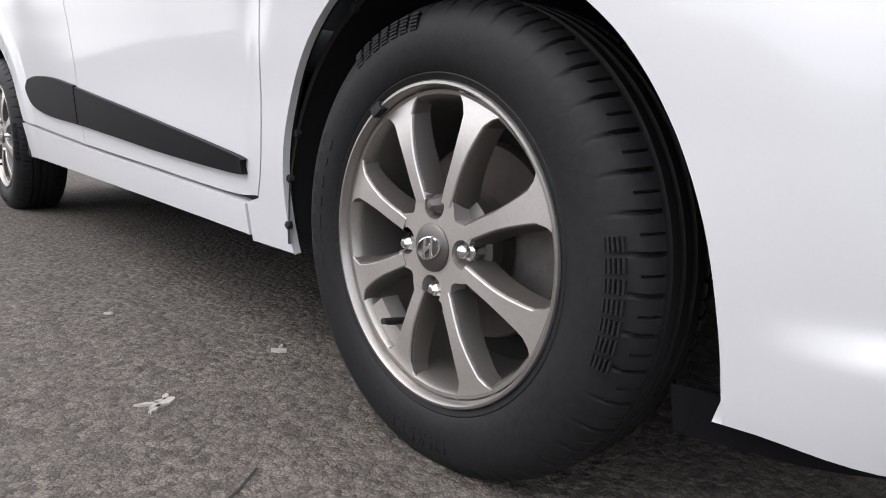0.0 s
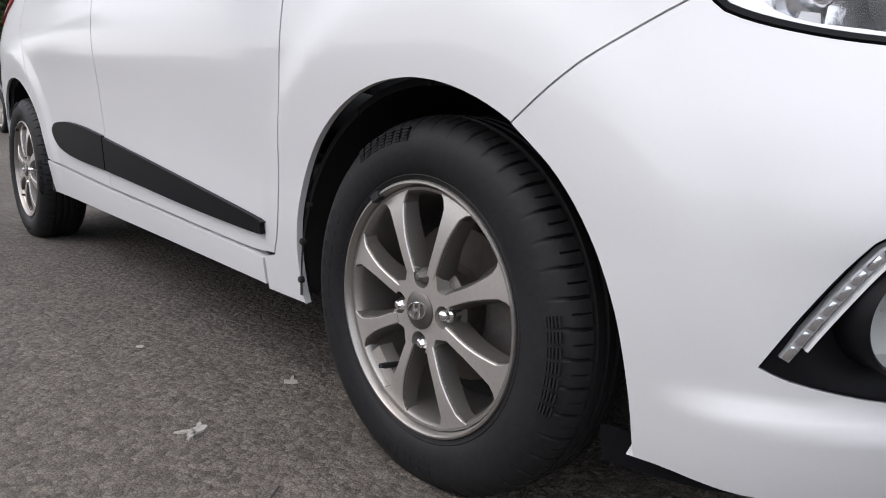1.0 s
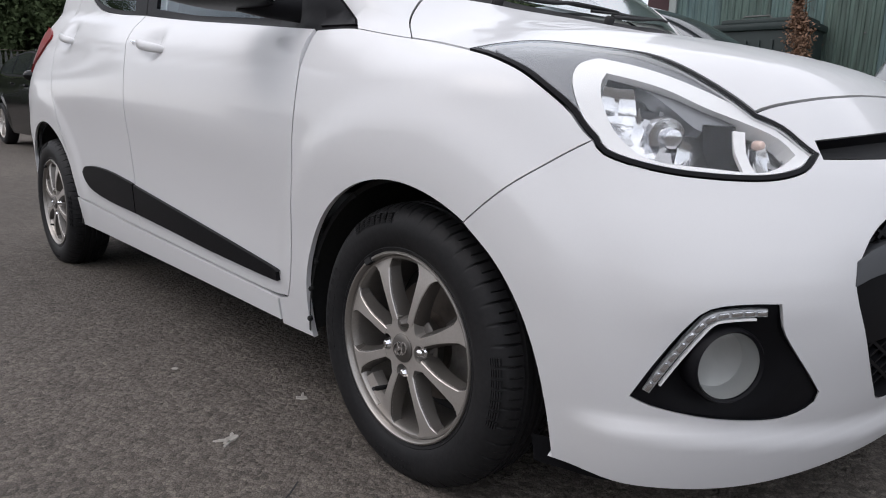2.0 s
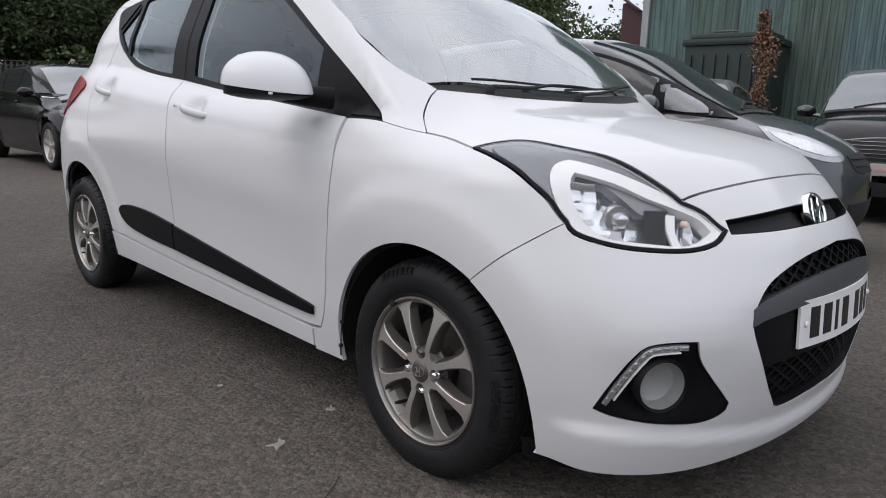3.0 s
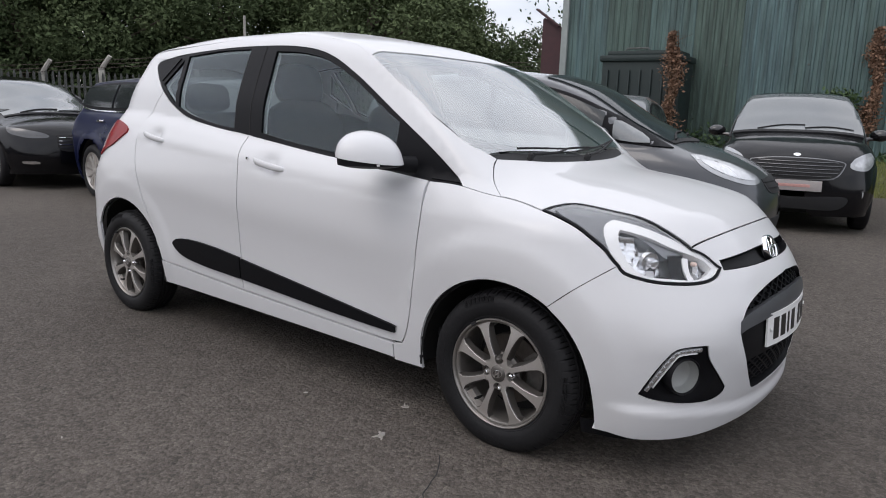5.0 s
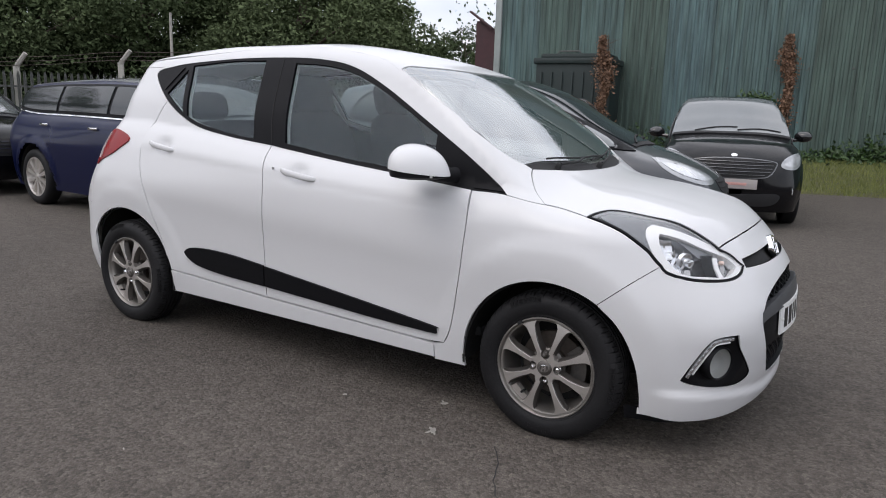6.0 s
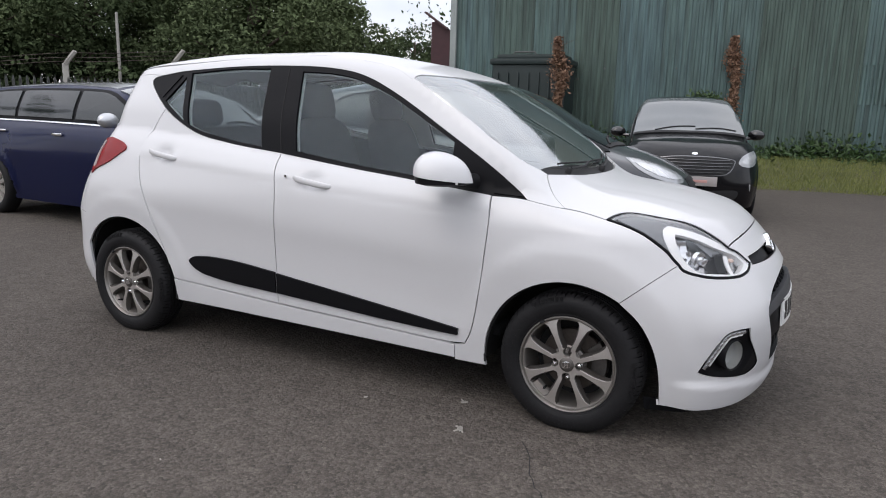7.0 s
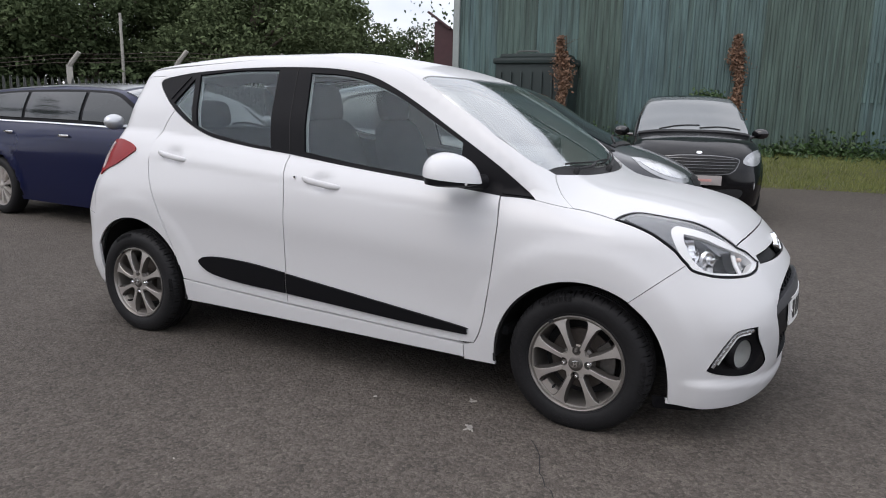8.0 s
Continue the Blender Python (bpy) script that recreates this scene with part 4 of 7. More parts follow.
    disc = part("brake_disc", bm, RUST, parent)
    disc.matrix_local = m
    bm = bmesh.new()
    sector(bm, 0.082, 0.140, radians(-38), radians(40), 0.050, -0.006, 12)
    cal = part("brake_caliper", bm, STEEL, parent)
    cal.matrix_local = m
    bm = bmesh.new()
    lathe(bm, [(0.158, 0.06), (0.02, 0.062)], 40)
    back = part("brake_backplate", bm, MATT_BLACK, parent)
    back.matrix_local = m


TYRE_Y, HUB_Z = -0.6945, 0.2665
wheels = []
for ax, turn in ((0.002, 2.0), (-2.425, 9.0)):
    for sgn in (1, -1):
        w = new("wheel")
        w.parent = car
        w.matrix_local = pose(ax, (TYRE_Y if ax > -1 else TYRE_Y - 0.010) * sgn, HUB_Z, 0, 0, 0 if sgn > 0 else 180) 
        if not wheels:
            road_wheel(w, Matrix(), turn)
            wheels.append(w)
        else:
            made = {wheels[0]: w}
            for o in wheels[0].children_recursive:
                q = o.copy()
                scene.collection.objects.link(q)
                made[o] = q
                q.parent = made[o.parent]

# arch liners with their screws
for ax, az in ((AXF, ARCH_Z), (AXR, ARCH_ZR)):
    bm = bmesh.new()
    rows = []
    for i in range(41):
        a = radians(-9 + 195 * i / 40)
        out = 0.752 - 0.10 * (1 - smoothstep(20, 60, math.degrees(a))) * (ax > -1) - 0.05 * (ax < -1) * smoothstep(120, 180, math.degrees(a))
        rows.append([bm.verts.new((ax + r * math.cos(a), y, az + r * math.sin(a))) for r, y in ((0.340, -out), (0.352, -out + 0.002), (0.362, -out + 0.05), (0.365, -0.45), (0.20, -0.44))])
    for p, q in zip(rows, rows[1:]):
        for j in range(4):
            bm.faces.new((p[j], p[j + 1], q[j + 1], q[j]))
    bmesh.ops.recalc_face_normals(bm, faces=bm.faces)
    for a in (181, 169, 157, 120, 90) if ax > -1 else (30, 60, 90):
        c = Vector((ax + 0.344 * math.cos(radians(a)), -0.752, az + 0.344 * math.sin(radians(a))))
        lathe(bm, [(0.0065, 0.004), (0.0062, -0.003), (0.004, -0.005), (0.0003, -0.005)], 12, Matrix.Translation(c))
    twin = bm.copy()
    part("arch_liner", bm, LINER, car)
    part("arch_liner", mirrored(twin), LINER, car)

bm = bmesh.new()
box(bm, (1.62, 1.30, 0.10), pose(-1.19, 0, 0.235), 0.02)
box(bm, (3.25, 0.84, 0.12), pose(-1.12, 0, 0.25), 0.02)
box(bm, (0.16, 0.84, 0.02), pose(0.47, 0, 0.182), 0.006)
part("underbody", bm, LINER, car)
bm = bmesh.new()
edge_run = np.vstack([low_edge, flip(low_edge)])
rows = [[bm.verts.new((x - 0.03 + dx, y * 0.955, z + dz)) for dx, dz in ((0.0, 0.012), (-0.010, -0.034), (-0.022, -0.034), (-0.03, 0.012))] for x, y, z in edge_run]
for p, q in zip(rows, rows[1:]):
    for j in range(3):
        bm.faces.new((p[j], q[j], q[j + 1], p[j + 1]))
bmesh.ops.recalc_face_normals(bm, faces=bm.faces)
part("air_deflector", bm, BLACK_TRIM, car, "black plastic lip under the bumper")

# ---- headlamps ----
LAMP = View("any", way=(-0.47, 0.66, -0.585))
lamp_loop = loop_of(lamp_inner, lamp_nose[::-1], lamp_low[::-1], lamp_outer[::-1])
flat_lamp = LAMP.flat(lamp_loop)


def back_on(shell, view, q):
    p, _ = shell.meet(*view.rays(q), far=2.6, steps=104)
    return p


inner_lamp = back_on(H, LAMP, shrink(flat_lamp, 0.011))
seal = sheet(H, LAMP, lamp_loop, holes=(inner_lamp,), gap=0.002, step=0.03, lift=0.0015, depth=0.012)
lens = sheet(H, LAMP, inner_lamp, step=0.03, lift=0.002, depth=0.004)


def facets(p):
    """The reflector's stepped strips."""
    u = p[:, 2] / 0.030 + 3.0 * p[:, 0]
    v = p[:, 1] / 0.055
    return -0.012 * (u - np.floor(u)) + 0.008 * np.abs(v - np.floor(v) - 0.5)


bowl = sheet(H, LAMP, inner_lamp, step=0.009, lift=-0.040, depth=0, bump=facets)
wall = sheet(H, LAMP, inner_lamp, step=0.05, lift=-0.001, depth=0.06)
wall = (wall[0], [f for f in wall[1] if len(f) == 4], wall[2])
bez_top = [(0.309, -0.610, 0.817), (0.404, -0.557, 0.794), (0.522, -0.470, 0.735), (0.588, -0.424, 0.682)]
bez_rear = [(0.309, -0.610, 0.817), (0.297, -0.640, 0.808), (0.304, -0.670, 0.789), (0.322, -0.687, 0.759), (0.347, -0.692, 0.722), (0.376, -0.688, 0.687), (0.412, -0.674, 0.660)]
bez_out = loop_of(pts(*bez_top), pts(bez_top[-1], (0.586, -0.462, 0.655), (0.568, -0.508, 0.645), (0.529, -0.567, 0.643), (0.481, -0.620, 0.648), (0.436, -0.660, 0.652), bez_rear[-1]), pts(*bez_rear[::-1]))
bez_in = loop_of(pts((0.341, -0.632, 0.793), (0.415, -0.581, 0.773), (0.470, -0.543, 0.748), (0.546, -0.464, 0.711), (0.574, -0.446, 0.682)), pts((0.574, -0.446, 0.682), (0.569, -0.480, 0.664), (0.552, -0.523, 0.653), (0.509, -0.580, 0.657), (0.453, -0.637, 0.662), (0.425, -0.658, 0.674)),
                 pts((0.425, -0.658, 0.674), (0.393, -0.670, 0.702), (0.365, -0.668, 0.741), (0.346, -0.653, 0.775), (0.341, -0.632, 0.793)))
bezel = sheet(H, LAMP, bez_out, step=0.012, holes=(bez_in,), lift=-0.005, depth=0.03)
wedge = loop_of(pts((0.122, -0.655, 0.826), (0.175, -0.608, 0.840), (0.27, -0.580, 0.828), (0.318, -0.567, 0.822)), pts((0.318, -0.567, 0.822), bez_rear[0]), pts(*bez_rear), pts(bez_rear[-1], (0.372, -0.697, 0.685), (0.340, -0.702, 0.715), (0.30, -0.698, 0.748), (0.245, -0.692, 0.783), (0.17, -0.682, 0.81), (0.122, -0.655, 0.826)))
cove = sheet(H, LAMP, wedge, step=0.02, gap=0.001, lift=-0.006, depth=0.03)
top_loop = loop_of(pts((0.318, -0.567, 0.822), (0.42, -0.525, 0.793), (0.507, -0.474, 0.752), (0.570, -0.430, 0.706), (0.588, -0.420, 0.688)), pts(*bez_top[::-1]))
top_trim = sheet(H, LAMP, top_loop, step=0.015, gap=0.001, lift=-0.005, depth=0.03)
brow_loop = loop_of(pts((0.345, -0.630, 0.792), (0.439, -0.566, 0.763), (0.508, -0.506, 0.729)), pts((0.508, -0.506, 0.729), (0.512, -0.516, 0.715)), pts((0.512, -0.516, 0.715), (0.480, -0.562, 0.716), (0.443, -0.582, 0.745), (0.395, -0.600, 0.776), (0.345, -0.630, 0.792)))
brow = sheet(H, LAMP, brow_loop, step=0.012, lift=-0.016, depth=0.03)
div_loop = loop_of(pts((0.478, -0.557, 0.728), (0.508, -0.509, 0.726)), pts((0.508, -0.509, 0.726), (0.519, -0.538, 0.687), (0.540, -0.543, 0.652)), pts((0.540, -0.543, 0.652), (0.510, -0.582, 0.654)), pts((0.510, -0.582, 0.654), (0.492, -0.578, 0.686), (0.478, -0.557, 0.728)))
divider = sheet(H, LAMP, div_loop, step=0.012, lift=-0.013, depth=0.035)
arc_loop = loop_of(pts((0.507, -0.520, 0.717), (0.520, -0.505, 0.717)), pts((0.520, -0.505, 0.717), (0.535, -0.525, 0.680), (0.553, -0.524, 0.652)), pts((0.553, -0.524, 0.652), (0.541, -0.541, 0.652)), pts((0.541, -0.541, 0.652), (0.520, -0.537, 0.687), (0.507, -0.520, 0.717)))
side_arc = sheet(H, LAMP, arc_loop, step=0.012, lift=-0.009, depth=0.03)
LAMP_GREY = material("lamp_grey", (0.17, 0.175, 0.185), 0.38, metal=0.4, spread=0.05)
LAMP_WHITE = material("lamp_bezel", (0.74, 0.74, 0.74), 0.3, metal=0.0, spread=0.03)
REFLECT = material("lamp_reflector", (0.66, 0.67, 0.69), 0.14, metal=0.95, spread=0.15, fine=45, bump=0.12)
LAMP_DARK = material("lamp_dark_trim", (0.20, 0.205, 0.215), 0.35, spread=0.15, metal=0.7, spec=0.3)
STRIP_GREY = material("daylight_strip_glass", (0.46, 0.47, 0.48), 0.2, metal=0.5, spread=0.3, fine=150, bump=0.3)
FOG_BOWL = material("fog_reflector", (0.36, 0.37, 0.36), 0.34, metal=0.35, spread=0.08, fine=40, bump=0.2)
AMBER = material("indicator_amber", (0.72, 0.55, 0.48), 0.2, spread=0.05)


def aim(c, d):
    """A pose at c whose -y axis points along d."""
    q = Vector(d).to_track_quat("-Y", "Z")
    return Matrix.Translation(c) @ q.to_matrix().to_4x4()


for mir in (False, True):
    lamp = new("headlamp")
    lamp.parent = car
    tagged(lamp, "clear headlamp with chrome reflectors")
    skin("seal", seal, BLACK_TRIM, lamp, mirror=mir)
    skin("lens", lens, LENS, lamp, mirror=mir).visible_shadow = False
    skin("housing", bowl, REFLECT, lamp, mirror=mir)
    welded("housing_wall", wall, LAMP_WHITE, lamp, mir)
    skin("cover", cove, LAMP_GREY, lamp, mirror=mir)
    skin("bezel", bezel, LAMP_WHITE, lamp, mirror=mir)
    skin("upper_trim", top_trim, LAMP_GREY, lamp, mirror=mir)
    skin("brow", brow, LAMP_DARK, lamp, mirror=mir)
    skin("divider", divider, BLACK_TRIM, lamp, mirror=mir)
    skin("indicator_rim", side_arc, LAMP_WHITE, lamp, mirror=mir)
    for c, d, prof, mat, lab in (((0.432, -0.586, 0.690), (0.9, -0.6, -0.1), [(0.034, 0.022), (0.030, 0.010), (0.016, 0.008), (0.0145, 0.004), (0.0150, -0.013), (0.012, -0.015), (0.0003, -0.0152)], REFLECT, "chrome bulb shield"),
                                 ((0.534, -0.474, 0.684), (1, -0.45, 0.1), [(0.008, 0.024), (0.0075, 0.012), (0.005, 0.008), (0.0003, 0.007)], AMBER, "pale amber indicator bulb")):
        bm = lathe(bmesh.new(), prof, 16, aim(c, d))
        if mir:
            mirrored(bm)
        part("bulb", bm, mat, lamp, lab)

# ---- grilles, number plate, fog lamps ----
def lattice(shell, y0, y1, z_low, z_high, cell, lift):
    """A honeycomb of crossing ribs laid on the nose."""
    bm = bmesh.new()
    rise = cell * 0.62
    for sgn in (1, -1):
        y = y0 - 0.6
        while y < y1 + 0.6:
            q = []
            for i in range(41):
                z = 0.20 + 0.45 * i / 40
                yy = y + sgn * (z - 0.2) * cell / rise
                if y0 < yy < y1 and z_low(yy) < z < z_high(yy):
                    q.append((0.6, yy, z))
            if len(q) >= 2:
                st = strip(shell, FRONT, np.array(q), 0.007, lift, 0.006)
                me = bpy.data.meshes.new("rib")
                st.to_mesh(me)
                st.free()
                bm.from_mesh(me)
                bpy.data.meshes.remove(me)
            y += cell
    return bm


part("grille_mesh", lattice(H, -0.36, 0.36, lambda y: 0.268 + 0.0 * y, lambda y: min(0.395, 0.268 + (0.40 - abs(y)) * 1.6), 0.05, -0.022), BLACK_TRIM, front_bumper, "black honeycomb grille")
part("grille_mesh", lattice(H, -0.36, 0.36, lambda y: 0.545, lambda y: 0.618 - 0.35 * y * y, 0.05, -0.022), BLACK_TRIM, front_bumper, "black honeycomb grille")
part("grille_mesh", lattice(H, -0.38, 0.38, lambda y: 0.670, lambda y: 0.71, 0.03, -0.012), BLACK_TRIM, front_bumper, "black honeycomb grille")
bar_half = pts((0.73, 0, 0.570), (0.71, -0.2, 0.560), (0.675, -0.36, 0.534), (0.665, -0.412, 0.515))
bar_low = pts((0.665, -0.417, 0.478), (0.68, -0.36, 0.492), (0.72, -0.2, 0.508), (0.735, 0, 0.512))
skin("bumper_bar", sheet(H, FRONT, loop_of(bar_half, bar_low, flip(bar_low), flip(bar_half)), step=0.025, lift=0.002, depth=0.04), GREY_TRIM, front_bumper, "satin grey bumper bar")
plinth = loop_of(pts((0.665, -0.414, 0.472), (0.68, -0.36, 0.488), (0.72, -0.2, 0.504), (0.735, 0, 0.508), (0.72, 0.2, 0.504), (0.68, 0.36, 0.488), (0.665, 0.414, 0.472)), pts((0.68, 0.365, 0.372), (0.72, 0.2, 0.380), (0.735, 0, 0.382), (0.72, -0.2, 0.380), (0.68, -0.365, 0.372)))
skin("plate_plinth", sheet(H, FRONT, plinth, step=0.03, lift=-0.012, depth=0.03), BLACK_TRIM, front_bumper, "black plate plinth")
plate = new("number_plate")
plate.parent = car
tagged(plate, "white number plate")


def bent_plate(y0, y1, z0, z1, lift, thick, n=14):
    """A strip of the plate, bent to the bumper's front."""
    bm = bmesh.new()
    rows = []
    for i in range(n + 1):
        y = y0 + (y1 - y0) * i / n
        x = 0.738 - 0.42 * y * y
        rows.append([bm.verts.new((x + f - 0.06 * (z - 0.46), y, z)) for f, z in ((lift - thick, z0), (lift, z0), (lift, z1), (lift - thick, z1))])
    for p, q in zip(rows, rows[1:]):
        for j in range(4):
            bm.faces.new((p[j], q[j], q[(j + 1) % 4], p[(j + 1) % 4]))
    bm.faces.new(rows[0])
    bm.faces.new(rows[-1][::-1])
    bmesh.ops.recalc_face_normals(bm, faces=bm.faces)
    return bm


part("plate_base", bent_plate(-0.257, 0.257, 0.405, 0.515, 0.0, 0.006), PLATE_WHITE, plate, smooth=25)
for k, y in enumerate((-0.195, -0.135, -0.085, -0.030, 0.065, 0.125, 0.185)):
    hw = 0.020 if k != 2 else 0.008
    part("plate_bar", bent_plate(y - hw, y + hw, 0.424, 0.496, 0.0012, 0.002, 3), PLATE_BLACK, plate, smooth=25)
for y in (-0.235, 0.235):
    bm = lathe(bmesh.new(), [(0.007, 0.0), (0.007, -0.004), (0.004, -0.006), (0.0003, -0.006)], 12, aim((0.738 - 0.42 * y * y, y, 0.46), (1, 0, 0)))
    part("plate_screw", bm, SHEET_WHITE, plate)

badge = new("front_badge")
badge.parent = car
badge.matrix_local = aim((0.628, 0, 0.688), (1, 0, 0.42))
bm = bmesh.new()
lathe(bm, [(0.046, 0.008), (0.046, -0.006), (0.050, -0.010), (0.055, -0.010), (0.058, -0.005), (0.058, 0.010)], 48)
bmesh.ops.scale(bm, vec=(1.08, 1, 0.84), verts=bm.verts)
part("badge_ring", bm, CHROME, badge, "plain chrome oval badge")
bm = bmesh.new()
disc_cap(bm, 0.047, -0.001, 40)
bmesh.ops.scale(bm, vec=(1.08, 1, 0.84), verts=bm.verts)
part("badge_ground", bm, GLOSS_BLACK, badge)
for x in (-0.022, 0.022):
    bm = bmesh.new()
    box(bm, (0.013, 0.006, 0.070), pose(x, -0.006, 0, 0, 20, 0), 0.003)
    part("badge_bar", bm, CHROME, badge)
bm = bmesh.new()
box(bm, (0.045, 0.006, 0.013), pose(0, -0.006, 0, 0, -25, 0), 0.003)
part("badge_bar", bm, CHROME, badge)

def fog_dish(p):
    """The black surround falls away from its rim towards the lamp."""
    q = FRONT.flat(p)
    c = FRONT.flat(np.array([[0.566, -0.602, 0.368]]))[0]
    r = np.hypot(q[:, 0] - c[0], q[:, 1] - c[1])
    return -0.020 * (1 - smoothstep(0.050, 0.105, r))


a_ = np.linspace(0, 2 * math.pi, 36, endpoint=False)
fog_hole = np.array([0.566, -0.602, 0.366]) + 0.056 * (np.cos(a_)[:, None] * np.array([0.503, 0.864, 0.0]) + np.sin(a_)[:, None] * np.array([0.0, 0.0, 1.0]))
fog_back = sheet(H, FRONT, fog, holes=(fog_hole,), step=0.014, lift=-0.004, depth=0, bump=fog_dish)
fog_wall = sheet(H, FRONT, fog, step=0.05, lift=-0.0005, gap=0.001, depth=0.034)
fog_wall = (fog_wall[0], [f for f in fog_wall[1] if len(f) == 4], fog_wall[2])
fog_top = len(pts((0.472, -0.70, 0.306), (0.50, -0.68, 0.37), (0.53, -0.66, 0.425), (0.55, -0.64, 0.452), (0.58, -0.60, 0.460), (0.616, -0.553, 0.460)))
drl = back_on(H, FRONT, shrink(FRONT.flat(fog), 0.0130))[1:fog_top - 1]
drl_line = back_on(H, FRONT, shrink(FRONT.flat(fog), 0.0225))[2:fog_top - 2]
for mir in (False, True):
    fl = new("fog_lamp")
    fl.parent = car
    tagged(fl, "round fog lamp in a black surround")
    skin("surround", fog_back, BLACK_TRIM, fl, mirror=mir)
    welded("surround_wall", fog_wall, BLACK_TRIM, fl, mir)
    m = aim((0.566, -0.602, 0.366), (0.86, -0.50, 0))
    for nm, prof, mat in (("fog_ring", [(0.059, 0.03), (0.0585, -0.008), (0.055, -0.013), (0.052, -0.010), (0.051, 0.01)], BLACK_TRIM), ("fog_reflector", [(0.0512, -0.007), (0.0495, 0.012), (0.044, 0.024), (0.024, 0.031), (0.0005, 0.033)], FOG_BOWL), ("fog_glass", [(0.0512, -0.008), (0.034, -0.0125), (0.014, -0.015), (0.0003, -0.0153)], LENS)):
        bm = lathe(bmesh.new(), prof, 40, m)
        if mir:
            mirrored(bm)
        part(nm, bm, mat, fl)
    # a chrome edge's gleam, put into the line's white colour
    bm = strip(H, FRONT, drl_line, 0.004, -0.002, 0.003)
    if mir:
        mirrored(bm)
    part("bright_line", bm, LAMP_WHITE, fl)
    bm = strip(H, FRONT, drl, 0.014, -0.005, 0.004)
    if mir:
        mirrored(bm)
    part("daylight_strip", bm, STRIP_GREY, fl, "clear daytime running strip")
    o, _ = H.meet(*FRONT.rays(FRONT.flat(fair(drl, 0.019))), far=2.6, steps=104)
    nn = H.normal(o)
    for a, b, n_ in zip(o, o[1:], nn):
        bm = bmesh.new()
        t_ = Vector(b - a)
        mm = Matrix.Translation(Vector((a + b) / 2) + Vector(n_) * -0.0015) @ t_.to_track_quat("X", "Z").to_matrix().to_4x4()
        box(bm, (t_.length * 0.86, 0.008, 0.008), mm, 0.003)
        if mir:
            mirrored(bm)
        part("daylight_cell", bm, REFLECT, fl)

# ---- mirrors, handles, wipers ----
def mirror_shell():
    bm = bmesh.new()
    bmesh.ops.create_uvsphere(bm, u_segments=40, v_segments=24, radius=1.0)
    for v in bm.verts:
        x, y, z = v.co
        u, flat_r = (z + 1) / 2, math.hypot(x, y)
        r = math.sqrt(max(1 - u ** 3.1, 0)) * min(1.0, u / 0.10) ** 0.35
        x, y = (x / flat_r * r, y / flat_r * r) if flat_r > 1e-6 else (0.0, 0.0)
        if x < 0:
            x *= 0.78
        v.co = (x * 0.124 - 0.022 * y * y - 0.026 * u, y * 0.130 * (1 - 0.10 * max(x, 0)), -0.064 + 0.128 * u)
    return bm


for mir in (False, True):
    mr = new("door_mirror")
    mr.parent = car
    tagged(mr, "white door mirror with black lower half")
    place = pose(-0.497, -0.866, 0.989, 0, 0, 14)
    for nm, mat in (("mirror_cap", WHITE), ("mirror_base", BLACK_TRIM)):
        bm = mirror_shell()
        cutz = -0.034
        geom = bm.verts[:] + bm.edges[:] + bm.faces[:]
        bmesh.ops.bisect_plane(bm, geom=geom, plane_co=(0, 0, cutz), plane_no=(0.12, 0.0, 1), clear_inner=nm == "mirror_cap", clear_outer=nm != "mirror_cap")
        if nm == "mirror_base":
            bmesh.ops.scale(bm, vec=(0.96, 0.96, 1.02), verts=bm.verts)
        bm.transform(place)
        if nm == "mirror_base":
            tube(bm, [(-0.475, -0.84, 0.945), (-0.455, -0.78, 0.938), (-0.425, -0.715, 0.935)], 0.026, 14, 1.2)
        if mir:
            mirrored(bm)
        part(nm, bm, mat, mr)
    bm = bmesh.new()
    box(bm, (0.005, 0.17, 0.098), pose(-0.560, -0.858, 0.992, 0, 0, 14), 0.002)
    if mir:
        mirrored(bm)
    part("mirror_glass", bm, CHROME, mr)
    bm = bmesh.new()
    box(bm, (0.010, 0.070, 0.008), pose(-0.418, -0.895, 0.941, 0, 0, 24), 0.003)
    if mir:
        mirrored(bm)
    part("indicator", bm, LAMP_WHITE, mr, "clear indicator strip")

for cx, cz, who, slope in ((-1.195, 0.884, doors, -0.135), (-2.15, 0.957, rear_doors, -0.145)):
    q = fair([(cx - 0.115, cz - 0.115 * slope), (cx, cz), (cx + 0.115, cz + 0.115 * slope)], 0.01)
    p, _ = H.meet(*SIDE.rays(q), far=2.6, steps=104)
    for k in (0, 1):
        bm = bmesh.new()
        rings = []
        for i, c in enumerate(p):
            u = i / (len(p) - 1)
            bow = 0.030 * (1 - abs(2 * u - 1) ** 3.0) - 0.004
            hh = 0.0135 * (1 - abs(2 * u - 1) ** 4) ** 0.5 + 0.001
            tt = 0.0075 * (1 - abs(2 * u - 1) ** 6) ** 0.5 + 0.0005
            rings.append([bm.verts.new((c[0], c[1] - bow + tt * math.cos(2 * math.pi * j / 14), c[2] + hh * math.sin(2 * math.pi * j / 14))) for j in range(14)])
        for a, b in zip(rings, rings[1:]):
            for j in range(14):
                bm.faces.new((a[j], a[(j + 1) % 14], b[(j + 1) % 14], b[j]))
        bmesh.ops.recalc_face_normals(bm, faces=bm.faces)
        if k:
            mirrored(bm)
        part("handle", bm, WHITE, who[k])
bm = bmesh.new()
lathe(bm, [(0.006, 0.01), (0.006, -0.001), (0.0003, -0.0015)], 14, Matrix.Translation((-1.335, -0.772, 0.902)))
part("door_lock", bm, CHROME, doors[0])

# the wipers rest low on the glass
def sill_x(y):
    """Where the bonnet's rear edge lies."""
    return -float(np.interp(abs(y), [0, 0.22, 0.42, 0.54], [0.094, 0.108, 0.150, 0.188]))


